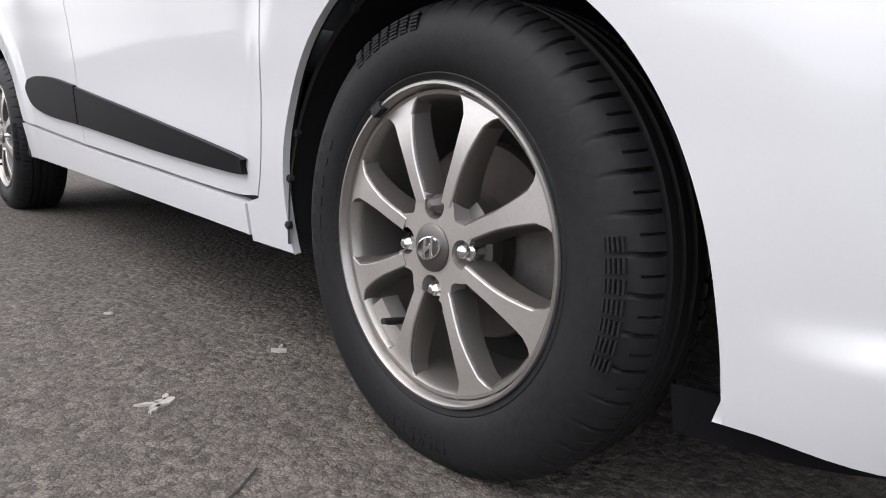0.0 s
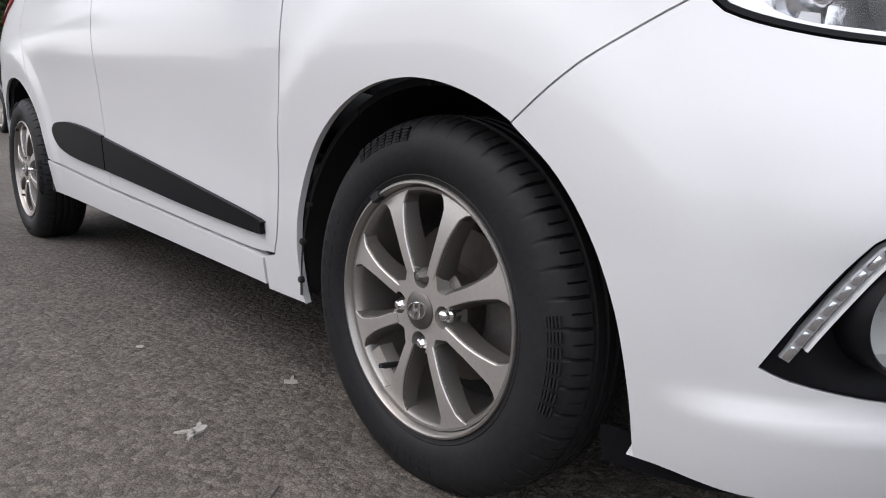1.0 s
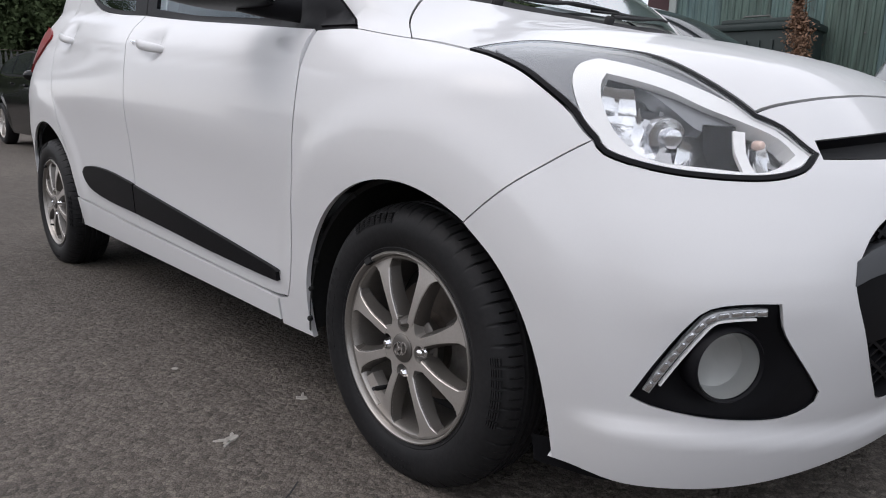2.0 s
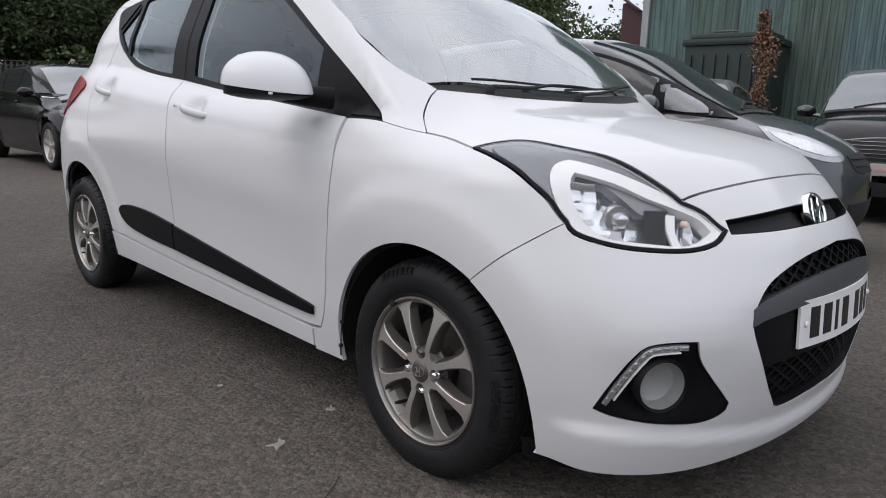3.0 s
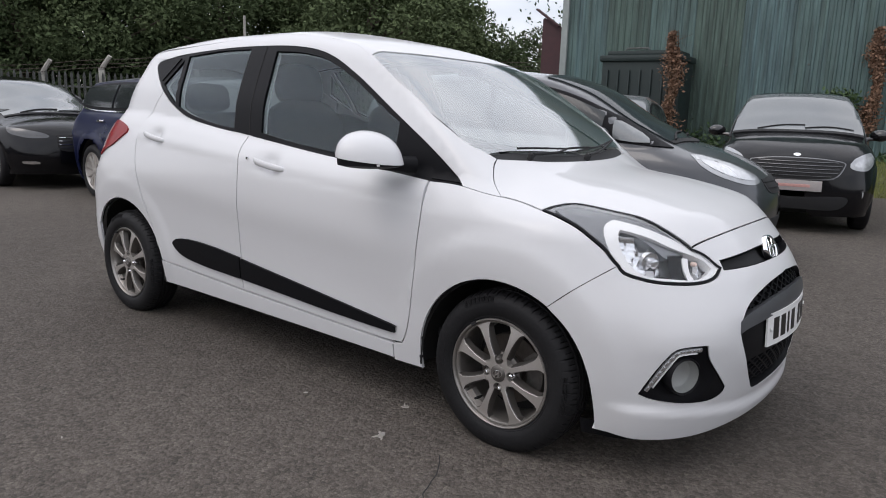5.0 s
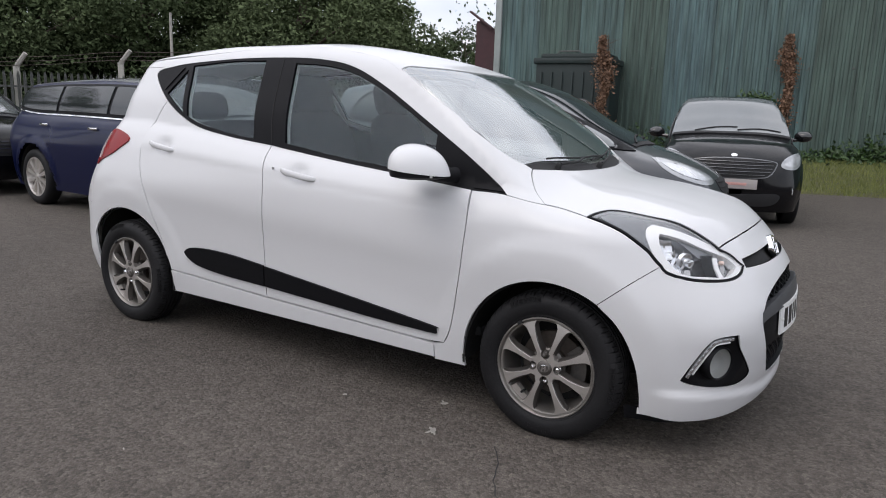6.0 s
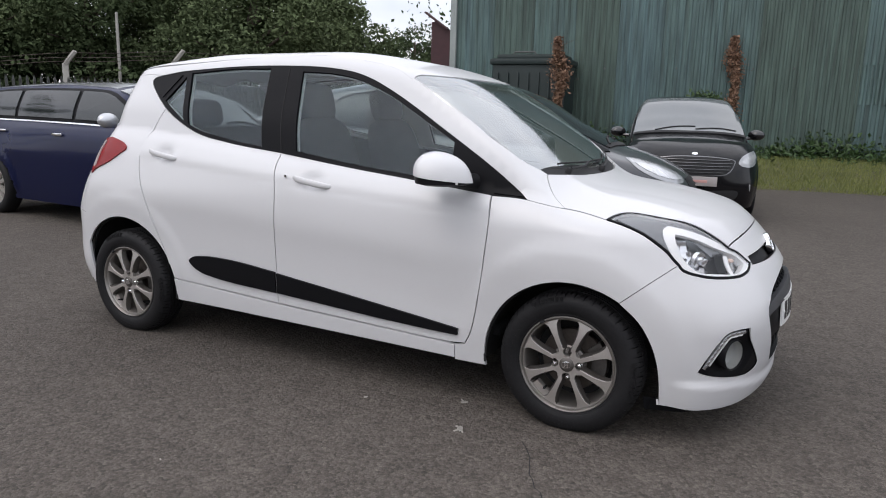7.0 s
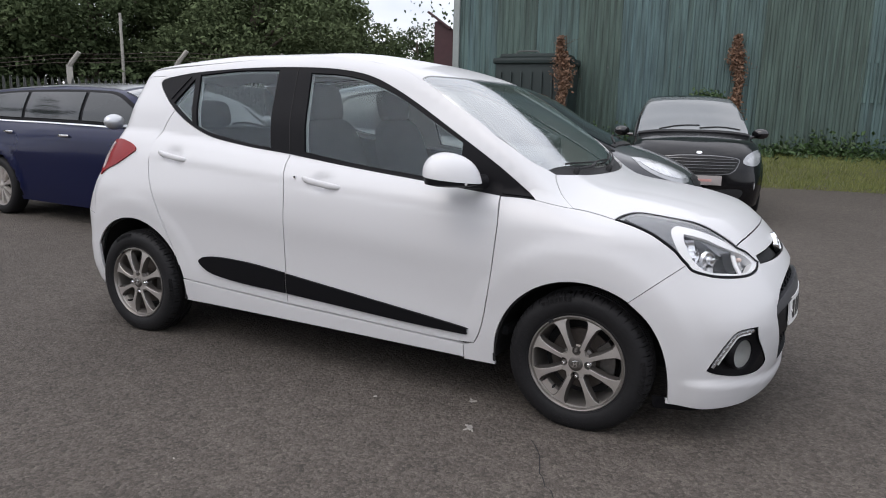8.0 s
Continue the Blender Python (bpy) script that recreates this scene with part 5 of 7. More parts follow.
for y0, y1 in ((-0.36, 0.12), (0.02, 0.46)):
    wp = new("wiper")
    wp.parent = car
    mid_y = (y0 + y1) / 2
    line = fair([(sill_x(y0) - 0.016, y0), (sill_x(y0 + 0.16) - 0.035, y0 + 0.16), (sill_x(mid_y) - 0.055, mid_y + 0.04), (sill_x(y1) - 0.060, y1)], 0.03)
    p, _ = H.meet(*TOP.rays(line), far=2.6, steps=104)
    arm = [Vector(c) + Vector((0.008, 0, 0.013 - 0.004 * i / len(p))) for i, c in enumerate(p)]
    part("wiper_arm", tube(bmesh.new(), arm, 0.006, 8, 0.6), MATT_BLACK, wp)
    line = fair([(sill_x(y0 - 0.04) - 0.050, y0 - 0.04), (sill_x(mid_y) - 0.062, mid_y), (sill_x(y1 + 0.06) - 0.060, y1 + 0.06)], 0.03)
    p, _ = H.meet(*TOP.rays(line), far=2.6, steps=104)
    part("wiper_blade", tube(bmesh.new(), [Vector(c) + Vector((0.004, 0, 0.006)) for c in p], 0.0042, 6), MATT_BLACK, wp)
    foot, _ = H.meet(*TOP.rays(np.array([[sill_x(y0) - 0.018, y0]])), far=2.6, steps=104)
    bm = lathe(bmesh.new(), [(0.013, 0.02), (0.013, -0.010), (0.009, -0.015), (0.0005, -0.016)], 20, aim(tuple(foot[0]), (0.4, 0, 1)))
    part("wiper_pivot", bm, MATT_BLACK, wp)

# ---- cabin ----
skin("headlining", sheet(H, TOP, roof_loop, step=0.08, lift=-0.035, depth=0), material("pale_headlining", (0.45, 0.44, 0.42), 0.9, fine=300, bump=0.1), car)
bm = bmesh.new()
box(bm, (2.45, 1.28, 0.04), pose(-1.55, 0, 0.31), 0.01)
part("cabin_floor", bm, SEAT, car)
bm = bmesh.new()
box(bm, (0.46, 1.24, 0.26), pose(-0.36, 0, 0.80, 0, 8, 0), 0.06)
box(bm, (0.20, 0.36, 0.07), pose(-0.46, -0.34, 0.935, 0, 8, 0), 0.03)
part("dashboard", bm, DASH, car, "dark grey dashboard")
bm = bmesh.new()
m = aim((-0.66, -0.34, 0.90), (-1, 0, 0.45))
prof = [(0.175 + 0.014 * math.cos(2 * math.pi * i / 10), 0.014 * math.sin(2 * math.pi * i / 10)) for i in range(10)]
lathe(bm, prof, 36, m, closed=True)
lathe(bm, [(0.06, 0.01), (0.055, -0.015), (0.001, -0.02)], 20, m)
for a in (0, 180, 270):
    d = Vector((math.cos(radians(a)), 0, math.sin(radians(a))))
    tube(bm, [m @ (d * 0.04), m @ (d * 0.172)], 0.012, 8)
tube(bm, [m @ Vector((0, 0, 0)), (-0.42, -0.34, 0.80)], 0.03, 10)
part("steering_wheel", bm, DASH, car, "dark three-spoke steering wheel")


def cushion(bm, size, m, r=0.05):
    """A padded block with well-rounded edges."""
    got = bmesh.ops.create_uvsphere(bm, u_segments=28, v_segments=16, radius=1.0)
    for v in got["verts"]:
        for i in range(3):
            v.co[i] = math.copysign(abs(v.co[i]) ** 0.55, v.co[i]) * size[i] / 2
        v.co = m @ v.co
    return bm


for y in (-0.34, 0.34):
    seat = new("front_seat")
    seat.parent = car
    part("seat_base", cushion(bmesh.new(), (0.50, 0.48, 0.17), pose(-1.08, y, 0.50, 0, -8, 0), 0.06), SEAT, seat)
    part("backrest", cushion(bmesh.new(), (0.13, 0.47, 0.62), pose(-1.40, y, 0.86, 0, -16, 0), 0.055), SEAT, seat)
    part("headrest", cushion(bmesh.new(), (0.095, 0.27, 0.19), pose(-1.50, y, 1.235, 0, -12, 0), 0.045), SEAT, seat)
    bm = bmesh.new()
    for s in (-0.06, 0.06):
        tube(bm, [(-1.475, y + s, 1.10), (-1.495, y + s, 1.20)], 0.006, 8)
    part("headrest_post", bm, CHROME, seat)
bench = new("rear_bench")
bench.parent = car
part("seat_base", cushion(bmesh.new(), (0.48, 1.20, 0.18), pose(-1.90, 0, 0.52, 0, -6, 0), 0.06), SEAT, bench)
part("backrest", cushion(bmesh.new(), (0.13, 1.20, 0.56), pose(-2.20, 0, 0.82, 0, -18, 0), 0.055), SEAT, bench)
for y in (-0.33, 0.33):
    part("headrest", cushion(bmesh.new(), (0.085, 0.25, 0.15), pose(-2.28, y, 1.165, 0, -12, 0), 0.04), SEAT, bench)
bm = bmesh.new()
box(bm, (0.012, 0.20, 0.05), pose(-0.70, 0, 1.31, 0, 20, 0), 0.005)
part("rear_view_mirror", bm, DASH, car)

# ---- other parked cars ----
def simple_wheel(parent, m, radius, spokes, mat):
    """A parked car's wheel: tyre, rim with spokes, dark brake behind."""
    w = new("wheel")
    w.parent = parent
    w.matrix_local = m
    k = radius / 0.291
    bm = lathe(bmesh.new(), [(0.20 * k, -0.075), (0.215 * k, -0.085), (0.25 * k, -0.088), (0.275 * k, -0.078), (0.288 * k, -0.06), (0.291 * k, -0.03), (0.291 * k, 0.06), (0.27 * k, 0.085)], 48)
    part("tyre", bm, RUBBER, w)
    bm = lathe(bmesh.new(), [(0.172 * k, 0.0), (0.188 * k, -0.060), (0.196 * k, -0.078), (0.206 * k, -0.078), (0.206 * k, -0.07)], 48)
    part("rim", bm, mat, w)
    for i in range(spokes):
        a = 2 * math.pi * i / spokes + 0.3
        bm = bmesh.new()
        rows = []
        for u in (0.0, 0.5, 1.0):
            r, wd, f = (0.02 + 0.172 * u) * k, 0.014 + 0.012 * u * u, -0.062 - 0.008 * u
            rows.append([bm.verts.new((r * math.cos(a) - s * math.sin(a), y, r * math.sin(a) + s * math.cos(a))) for s, y in ((-wd - 0.006, f + 0.03), (-wd, f), (wd, f), (wd + 0.006, f + 0.03))])
        for p, q in zip(rows, rows[1:]):
            for j in range(3):
                bm.faces.new((p[j], p[j + 1], q[j + 1], q[j]))
        bmesh.ops.recalc_face_normals(bm, faces=bm.faces)
        part("spoke", bm, mat, w, smooth=20)
    part("hub", lathe(bmesh.new(), [(0.045, -0.03), (0.042, -0.062), (0.03, -0.068), (0.0005, -0.07)], 24), mat, w)
    part("brake_disc", lathe(bmesh.new(), [(0.13 * k, 0.0), (0.03, -0.002)], 32), RUST, w)
    part("wheel_back", lathe(bmesh.new(), [(0.19 * k, 0.02), (0.0005, 0.02)], 32), MATT_BLACK, w)
    return w


def body_shell(S, x0, x1, arches, n_x=120, n_a=64, low=0.19):
    """The whole painted skin of a car as one grid, open below, with round wheel arches cut out."""
    u = np.linspace(0, 1, n_x)
    ease = 0.5 - 0.5 * np.cos(math.pi * u)
    xs = x0 + (x1 - x0) * (0.55 * u + 0.45 * ease)
    xs[0], xs[-1] = x0 + 0.004, x1 - 0.004
    ang = np.radians(np.linspace(-62, 90, n_a))
    X, A = np.meshgrid(xs, ang, indexing="ij")
    z0 = np.minimum(0.72, S.top(X) - 0.24)
    d = np.stack([0 * X, -np.cos(A), np.sin(A)], -1).reshape(-1, 3)
    o = np.stack([X, 0 * X, z0], -1).reshape(-1, 3)
    p, ok = S.meet(o + 1.9 * d, -d, far=1.9, steps=76)
    lowcut = p[:, 2] < low
    p[lowcut, 2] = low
    for cx, cz, r in arches:
        v = p[:, [0, 2]] - (cx, cz)
        dist = np.linalg.norm(v, axis=1)
        near = (np.abs(dist - r) < 0.016) & (p[:, 1] < -0.4) & (dist > 0)
        q = (cx, cz) + v[near] / dist[near][:, None] * r
        w, _ = S.meet(*SIDE.rays(q), far=2.6, steps=104)
        p[near] = w
    faces = []
    for i in range(n_x - 1):
        for j in range(n_a - 1):
            f = (i * n_a + j, (i + 1) * n_a + j, (i + 1) * n_a + j + 1, i * n_a + j + 1)
            c = p[list(f)].mean(0)
            if (p[list(f), 2] <= low + 1e-6).all() or any(math.hypot(c[0] - cx, c[2] - cz) < r and c[1] < -0.35 for cx, cz, r in arches):
                continue
            faces.append(f)
    n = S.normal(p)
    return p, faces, n


def parked_car(name, label, S, m, spec):
    """A parked car seen from some way off: painted shell, glazing, lamps, grille, wheels and mirrors."""
    cr = thing(name, label, "car", m)
    wb, paint = spec["base"], spec["paint"]
    hub, ar = spec["radius"], spec["radius"] + 0.065
    nose, tail = spec["nose"], spec["tail"]
    shell = body_shell(S, tail, nose, ((0, hub, ar), (-wb, hub, ar)))
    for mir in (False, True):
        skin("body_side", shell, paint, cr, mirror=mir)
    Z = S.belt
    xa, xb = spec["glass"]
    tops = spec["rail"]
    low_line = [(xa, float(Z(xa)) + 0.02)] + [(xa + (xb - xa) * t, float(Z(xa + (xb - xa) * t)) + 0.025) for t in (0.3, 0.6, 0.85)] + [(xb, float(Z(xb)) + 0.06)]
    dlo = loop_of(on_side(S, *low_line, step=0.04), on_side(S, (xb, float(Z(xb)) + 0.06), *tops, (xa, float(Z(xa)) + 0.02), step=0.04))
    frame_data = sheet(S, SIDE, dlo, step=0.06, lift=0.008, depth=0.012)
    flat_dlo = SIDE.flat(dlo)
    panes = []
    cuts = spec["pillars"]
    edges = [flat_dlo[:, 0].max()] + list(cuts) + [flat_dlo[:, 0].min()]
    for hi_, lo_ in zip(edges, edges[1:]):
        inner = shrink(flat_dlo, 0.028)
        q = inner.copy()
        q[:, 0] = np.clip(q[:, 0], lo_ + 0.03, hi_ - 0.03)
        keep = [q[0]]
        for c in q[1:]:
            if np.linalg.norm(c - keep[-1]) > 0.012:
                keep.append(c)
        if np.linalg.norm(keep[0] - keep[-1]) < 0.012:
            keep.pop()
        q = np.array(keep)
        if len(q) > 5:
            w, _ = S.meet(*SIDE.rays(q), far=2.6, steps=104)
            panes.append(sheet(S, SIDE, w, step=0.045, lift=0.018, depth=0.014))
    if spec.get("quarter_light"):
        ring = spec["quarter_light"]
        panes[0] = sheet(S, SIDE, loop_of(*[on_side(S, a, b, step=0.02) for a, b in zip(ring, ring[1:] + ring[:1])]), step=0.03, lift=0.018, depth=0.014)
    for mir in (False, True):
        fr = skin("window_frame", frame_data, spec.get("trim", BLACK_TRIM), cr, mirror=mir)
        for i, pn in enumerate(panes):
            # quarter light takes the pale glass: the brightness behind it is in the colour
            skin("window_pane", pn, CAR_SCREEN if i == 0 and spec.get("quarter_light") else CAR_GLASS, fr, mirror=mir)
    b0, b1, w0, w1 = spec["screen"]
    scr = loop_of(pts((b0 - 0.06, -w0, 1), (b0, 0, 1), (b0 - 0.06, w0, 1)), pts((b0 - 0.06, w0, 1), (b1 - 0.05, w1, 1)), pts((b1 - 0.05, w1, 1), (b1, 0, 1), (b1 - 0.05, -w1, 1)), pts((b1 - 0.05, -w1, 1), (b0 - 0.06, -w0, 1)))
    skin("windscreen", sheet(S, TOP, scr, step=0.06, lift=0.012, depth=0.016), spec.get("screen_glass", CAR_SCREEN), cr, "windscreen reflecting the sky")
    scut = loop_of(pts((b0 - 0.02, -w0, 1), (b0 + 0.07, 0, 1), (b0 - 0.02, w0, 1)), pts((b0 - 0.06, w0, 1), (b0, 0, 1), (b0 - 0.06, -w0, 1)))
    skin("scuttle_panel", sheet(S, TOP, scut, step=0.06, lift=0.010, depth=0.012), MATT_BLACK, cr)
    for y in (-0.42, 0.08):
        ln = fair([(b0 - 0.03, y), (b0 - 0.08, y + 0.25), (b0 - 0.09, y + 0.5)], 0.05)
        w, _ = S.meet(*TOP.rays(ln), far=2.6, steps=104)
        part("wiper", tube(bmesh.new(), [Vector(c) + Vector((0, 0, 0.02)) for c in w], 0.009, 6), MATT_BLACK, cr)
    FV, RV = View("front", -0.1), View("rear", -wb)
    for key, mat, lift_, lab in spec["front"]:
        lp = loop_of(pts(*key)) if len(key) > 3 else None
        data = sheet(S, FV, lp, step=0.04, lift=lift_, depth=0.012)
        own = skin(lab[0], data, mat, cr, lab[1])
        if lab[2]:
            skin(lab[0], data, mat, cr, lab[1], mirror=True)
        if lab[0] == "headlamp":
            flat_l = FV.flat(lp)
            core = back_on(S, FV, shrink(flat_l, 0.034))
            for mir in (False, True):
                skin("reflector", sheet(S, FV, core, step=0.02, lift=lift_ + 0.002, depth=0.004), spec.get("core", LAMP_CORE), own, mirror=mir)
        if lab[0] == "grille":
            zs = [c[2] for c in key]
            for i in range(1, spec.get("slats", 6)):
                z = min(zs) + (max(zs) - min(zs)) * i / spec.get("slats", 6)
                row = FV.flat(lp)
                th = np.linspace(row[:, 0].min(), row[:, 0].max(), 60)
                inside = within(shrink(row, 0.012), np.stack([th, 0 * th + z], 1))
                if inside.sum() > 3:
                    w = back_on(S, FV, np.stack([th[inside], 0 * th[inside] + z], 1))
                    part("slat", strip(S, FV, w, 0.006, lift_ + 0.002, 0.006), spec.get("slat", CHROME), own)
    for key, mat, lift_, lab in spec.get("back", ()):
        data = sheet(S, RV, loop_of(pts(*key)), step=0.05, lift=lift_, depth=0.012)
        skin(lab[0], data, mat, cr, lab[1])
        if lab[2]:
            skin(lab[0], data, mat, cr, lab[1], mirror=True)
    for ax in (0, -wb):
        for sgn in (1, -1):
            simple_wheel(cr, pose(ax, -spec["track"] * sgn, hub, 0, 0, 0 if sgn > 0 else 180), hub, spec["spokes"], spec["rim"])
            bm = bmesh.new()
            rows = []
            for i in range(25):
                a = radians(-12 + 204 * i / 24)
                rows.append([bm.verts.new((ax + (ar + 0.004) * math.cos(a), -y * sgn, hub + (ar + 0.004) * math.sin(a))) for y in (spec["track"] + 0.06, 0.42)])
            for p, q in zip(rows, rows[1:]):
                bm.faces.new((p[0], p[1], q[1], q[0]))
            part("arch_liner", bm, LINER, cr)
    bm = bmesh.new()
    box(bm, (wb - 2 * ar - 0.05, 1.30, 0.12), pose(-wb / 2, 0, 0.24), 0.02)
    box(bm, (nose - tail - 0.6, 0.80, 0.14), pose((nose + tail) / 2, 0, 0.26), 0.02)
    part("underbody", bm, LINER, cr)
    if spec.get("roof"):
        r0, r1, rw, mat = spec["roof"]
        lp = loop_of(pts((r0 - 0.05, -rw, 1), (r0, 0, 1), (r0 - 0.05, rw, 1)), pts((r0 - 0.05, rw, 1), (r1, rw, 1)), pts((r1, rw, 1), (r1 - 0.04, 0, 1), (r1, -rw, 1)), pts((r1, -rw, 1), (r0 - 0.05, -rw, 1)))
        skin("roof_panel", sheet(S, TOP, lp, step=0.08, lift=0.005, depth=0.008), mat, cr, "silver painted roof")
    mx, my, mz = spec["mirror"]
    for mir in (False, True):
        bm = bmesh.new()
        bmesh.ops.create_uvsphere(bm, u_segments=20, v_segments=12, radius=1.0, matrix=pose(mx, my - 0.07, mz, 0, 0, 14) @ Matrix.Diagonal((0.075, 0.105, 0.07, 1)))
        tube(bm, [(mx, my - 0.02, mz - 0.04), (mx + 0.02, my + 0.08, mz - 0.05)], 0.022, 8)
        if mir:
            mirrored(bm)
        part("door_mirror", bm, spec.get("mirror_paint", paint), cr)
    for x, z in spec["handles"]:
        w, _ = S.meet(*SIDE.rays(np.array([[x, z]])), far=2.6, steps=104)
        for mir in (False, True):
            bm = bmesh.new()
            box(bm, (0.17, 0.022, 0.026), Matrix.Translation(Vector(w[0]) + Vector((0, -0.018, 0))), 0.008)
            if mir:
                mirrored(bm)
            part("handle", bm, spec.get("handle", paint), cr)
    if spec.get("belt_trim"):
        bm = strip(S, SIDE, on_side(S, *[(x, z - 0.012) for x, z in low_line], step=0.05), 0.018, 0.004, 0.004)
        two = bm.copy()
        part("belt_trim", bm, CHROME, cr)
        part("belt_trim", mirrored(two), CHROME, cr)
    if spec.get("plate"):
        px, pz, mat = spec["plate"]
        bm = bmesh.new()
        box(bm, (0.012, 0.52, 0.11), pose(px, 0, pz), 0.002)
        pl = part("number_plate", bm, mat, cr, "plain number plate")
        if spec.get("plate_bar"):
            bm = bmesh.new()
            box(bm, (0.004, 0.30, 0.03), pose(px + 0.0075, 0, pz), 0.001)
            part("plate_bar", bm, spec["plate_bar"], pl)
    return cr


LAMP_CORE = material("lamp_core", (0.62, 0.63, 0.64), 0.25, metal=0.6, spread=0.25, fine=22, bump=0.4)
LAMP_CLEAR = material("clear_lamp", (0.36, 0.37, 0.38), 0.15, metal=0.3, coat=1.0, spread=0.15, fine=18)
LAMP_SMOKED = material("smoked_lamp", (0.045, 0.047, 0.05), 0.15, coat=0.8, spread=0.15, fine=18)
DULL_PLATE = material("dull_plate", (0.36, 0.33, 0.32), 0.5, spread=0.1)
CAR_GLASS = material("tinted_window", (0.026, 0.030, 0.032), 0.04, spread=0.05, coat=0.0, spec=0.45)
# dim teal colour stands in for the dark shed mirrored in the screen
DIM_GLASS = material("dim_windscreen", (0.020, 0.026, 0.028), 0.08, spread=0.1, spec=0.35)
# pale bases put sky sheen and cabin haze into the opaque glass colour
CAR_SCREEN = material("windscreen_sheen", (0.12, 0.13, 0.133), 0.05, spread=0.1, coat=0.8, spec=0.8)
CAR_SHEEN = material("bright_windscreen", (0.13, 0.14, 0.145), 0.04, spread=0.1, coat=0.2, spec=0.6)
CAR_SHEEN.node_tree.nodes["Principled BSDF"].inputs["IOR"].default_value = 1.7
SUPERMINI = dict(
    base=(0.80, 1.50),
    low=curve([0.15, 0.3, 0.5, 0.7, 0.86, 0.95, 1.0], [0.93, 0.96, 0.985, 1.0, 0.985, 0.945, 0.90]),
    upper=curve([0, 0.25, 0.55, 0.8, 1.0], [1.0, 0.965, 0.89, 0.81, 0.73]),
    nose_power=curve([0.1, 0.42, 0.66, 0.9], [4.2, 4.0, 2.8, 2.5]))

mpv = Shell(belt=curve([-3.0, -2.1, -1.2, -0.2, 0.7], [1.05, 1.02, 0.97, 0.91, 0.86]),
            nose=curve([0.1, 0.2, 0.4, 0.55, 0.7, 0.85, 0.95], [0.72, 0.80, 0.85, 0.84, 0.77, 0.58, 0.40]),
            tail=curve([0.2, 0.4, 0.8, 1.1, 1.45], [-2.98, -3.04, -3.02, -2.92, -2.78]), tail_start=-2.3,
            top=curve([-3.0, -2.7, -2.2, -1.6, -1.1, -0.7, -0.2, 0.12, 0.4, 0.62, 0.78, 0.86], [1.38, 1.43, 1.50, 1.53, 1.50, 1.40, 1.12, 0.97, 0.89, 0.80, 0.70, 0.60]),
            crown=curve([-2.8, -1.4, -0.5, 0.1, 0.6], [0.07, 0.07, 0.10, 0.07, 0.06]), flare=0.012, axles=(0.0, -2.5), hub=0.29, **SUPERMINI)
ELL = [(math.cos(2 * math.pi * i / 14), math.sin(2 * math.pi * i / 14)) for i in range(15)]
jazz = parked_car("grey_mpv", "dark grey metallic small people carrier parked on tarmac", mpv, pose(-0.93, 3.32, 0, 0, 0, 9), dict(
    base=2.5, paint=GREY_PAINT, radius=0.29, nose=0.85, tail=-3.04, track=0.70, spokes=7, rim=ALLOY, glass=(0.09, -2.60),
    rail=[(-2.45, 1.33), (-2.0, 1.40), (-1.5, 1.42), (-1.05, 1.38), (-0.7, 1.29), (-0.35, 1.135), (-0.08, 0.995)], pillars=(-0.42, -1.45, -2.1), screen=(0.10, -0.98, 0.50, 0.46),
    quarter_light=[(-0.375, 1.10), (-0.33, 1.095), (-0.15, 1.005), (-0.09, 0.965), (-0.07, 0.937), (-0.20, 0.945), (-0.355, 0.965)],
    front=[([(0.26, -0.68, 0.87), (0.38, -0.62, 0.865), (0.54, -0.52, 0.815), (0.70, -0.40, 0.735), (0.74, -0.41, 0.675), (0.66, -0.55, 0.665), (0.48, -0.67, 0.715), (0.34, -0.72, 0.79), (0.26, -0.68, 0.87)], LAMP_CLEAR, 0.004, ("headlamp", "large clear headlamp", True)),
           ([(0.78, -0.36, 0.70), (0.80, 0, 0.72), (0.78, 0.36, 0.70), (0.80, 0.30, 0.60), (0.83, 0, 0.59), (0.80, -0.30, 0.60), (0.78, -0.36, 0.70)], MATT_BLACK, 0.004, ("grille", "black front grille", False)),
           ([(0.80, -0.45, 0.40), (0.85, 0, 0.41), (0.80, 0.45, 0.40), (0.80, 0.40, 0.24), (0.84, 0, 0.23), (0.80, -0.40, 0.24), (0.80, -0.45, 0.40)], MATT_BLACK, 0.004, ("lower_intake", "", False))],
    screen_glass=DIM_GLASS, trim=BLACK_TRIM, slats=3, slat=MATT_BLACK, mirror=(-0.42, -0.80, 0.99), handles=((-1.30, 0.87), (-2.15, 0.92)),
    back=[([(-2.95, -0.60, 1.30), (-2.90, 0, 1.34), (-2.95, 0.60, 1.30), (-3.0, 0.66, 1.02), (-3.0, 0, 1.0), (-3.0, -0.66, 1.02), (-2.95, -0.60, 1.30)], CAR_GLASS, 0.004, ("rear_window", "", False))]))

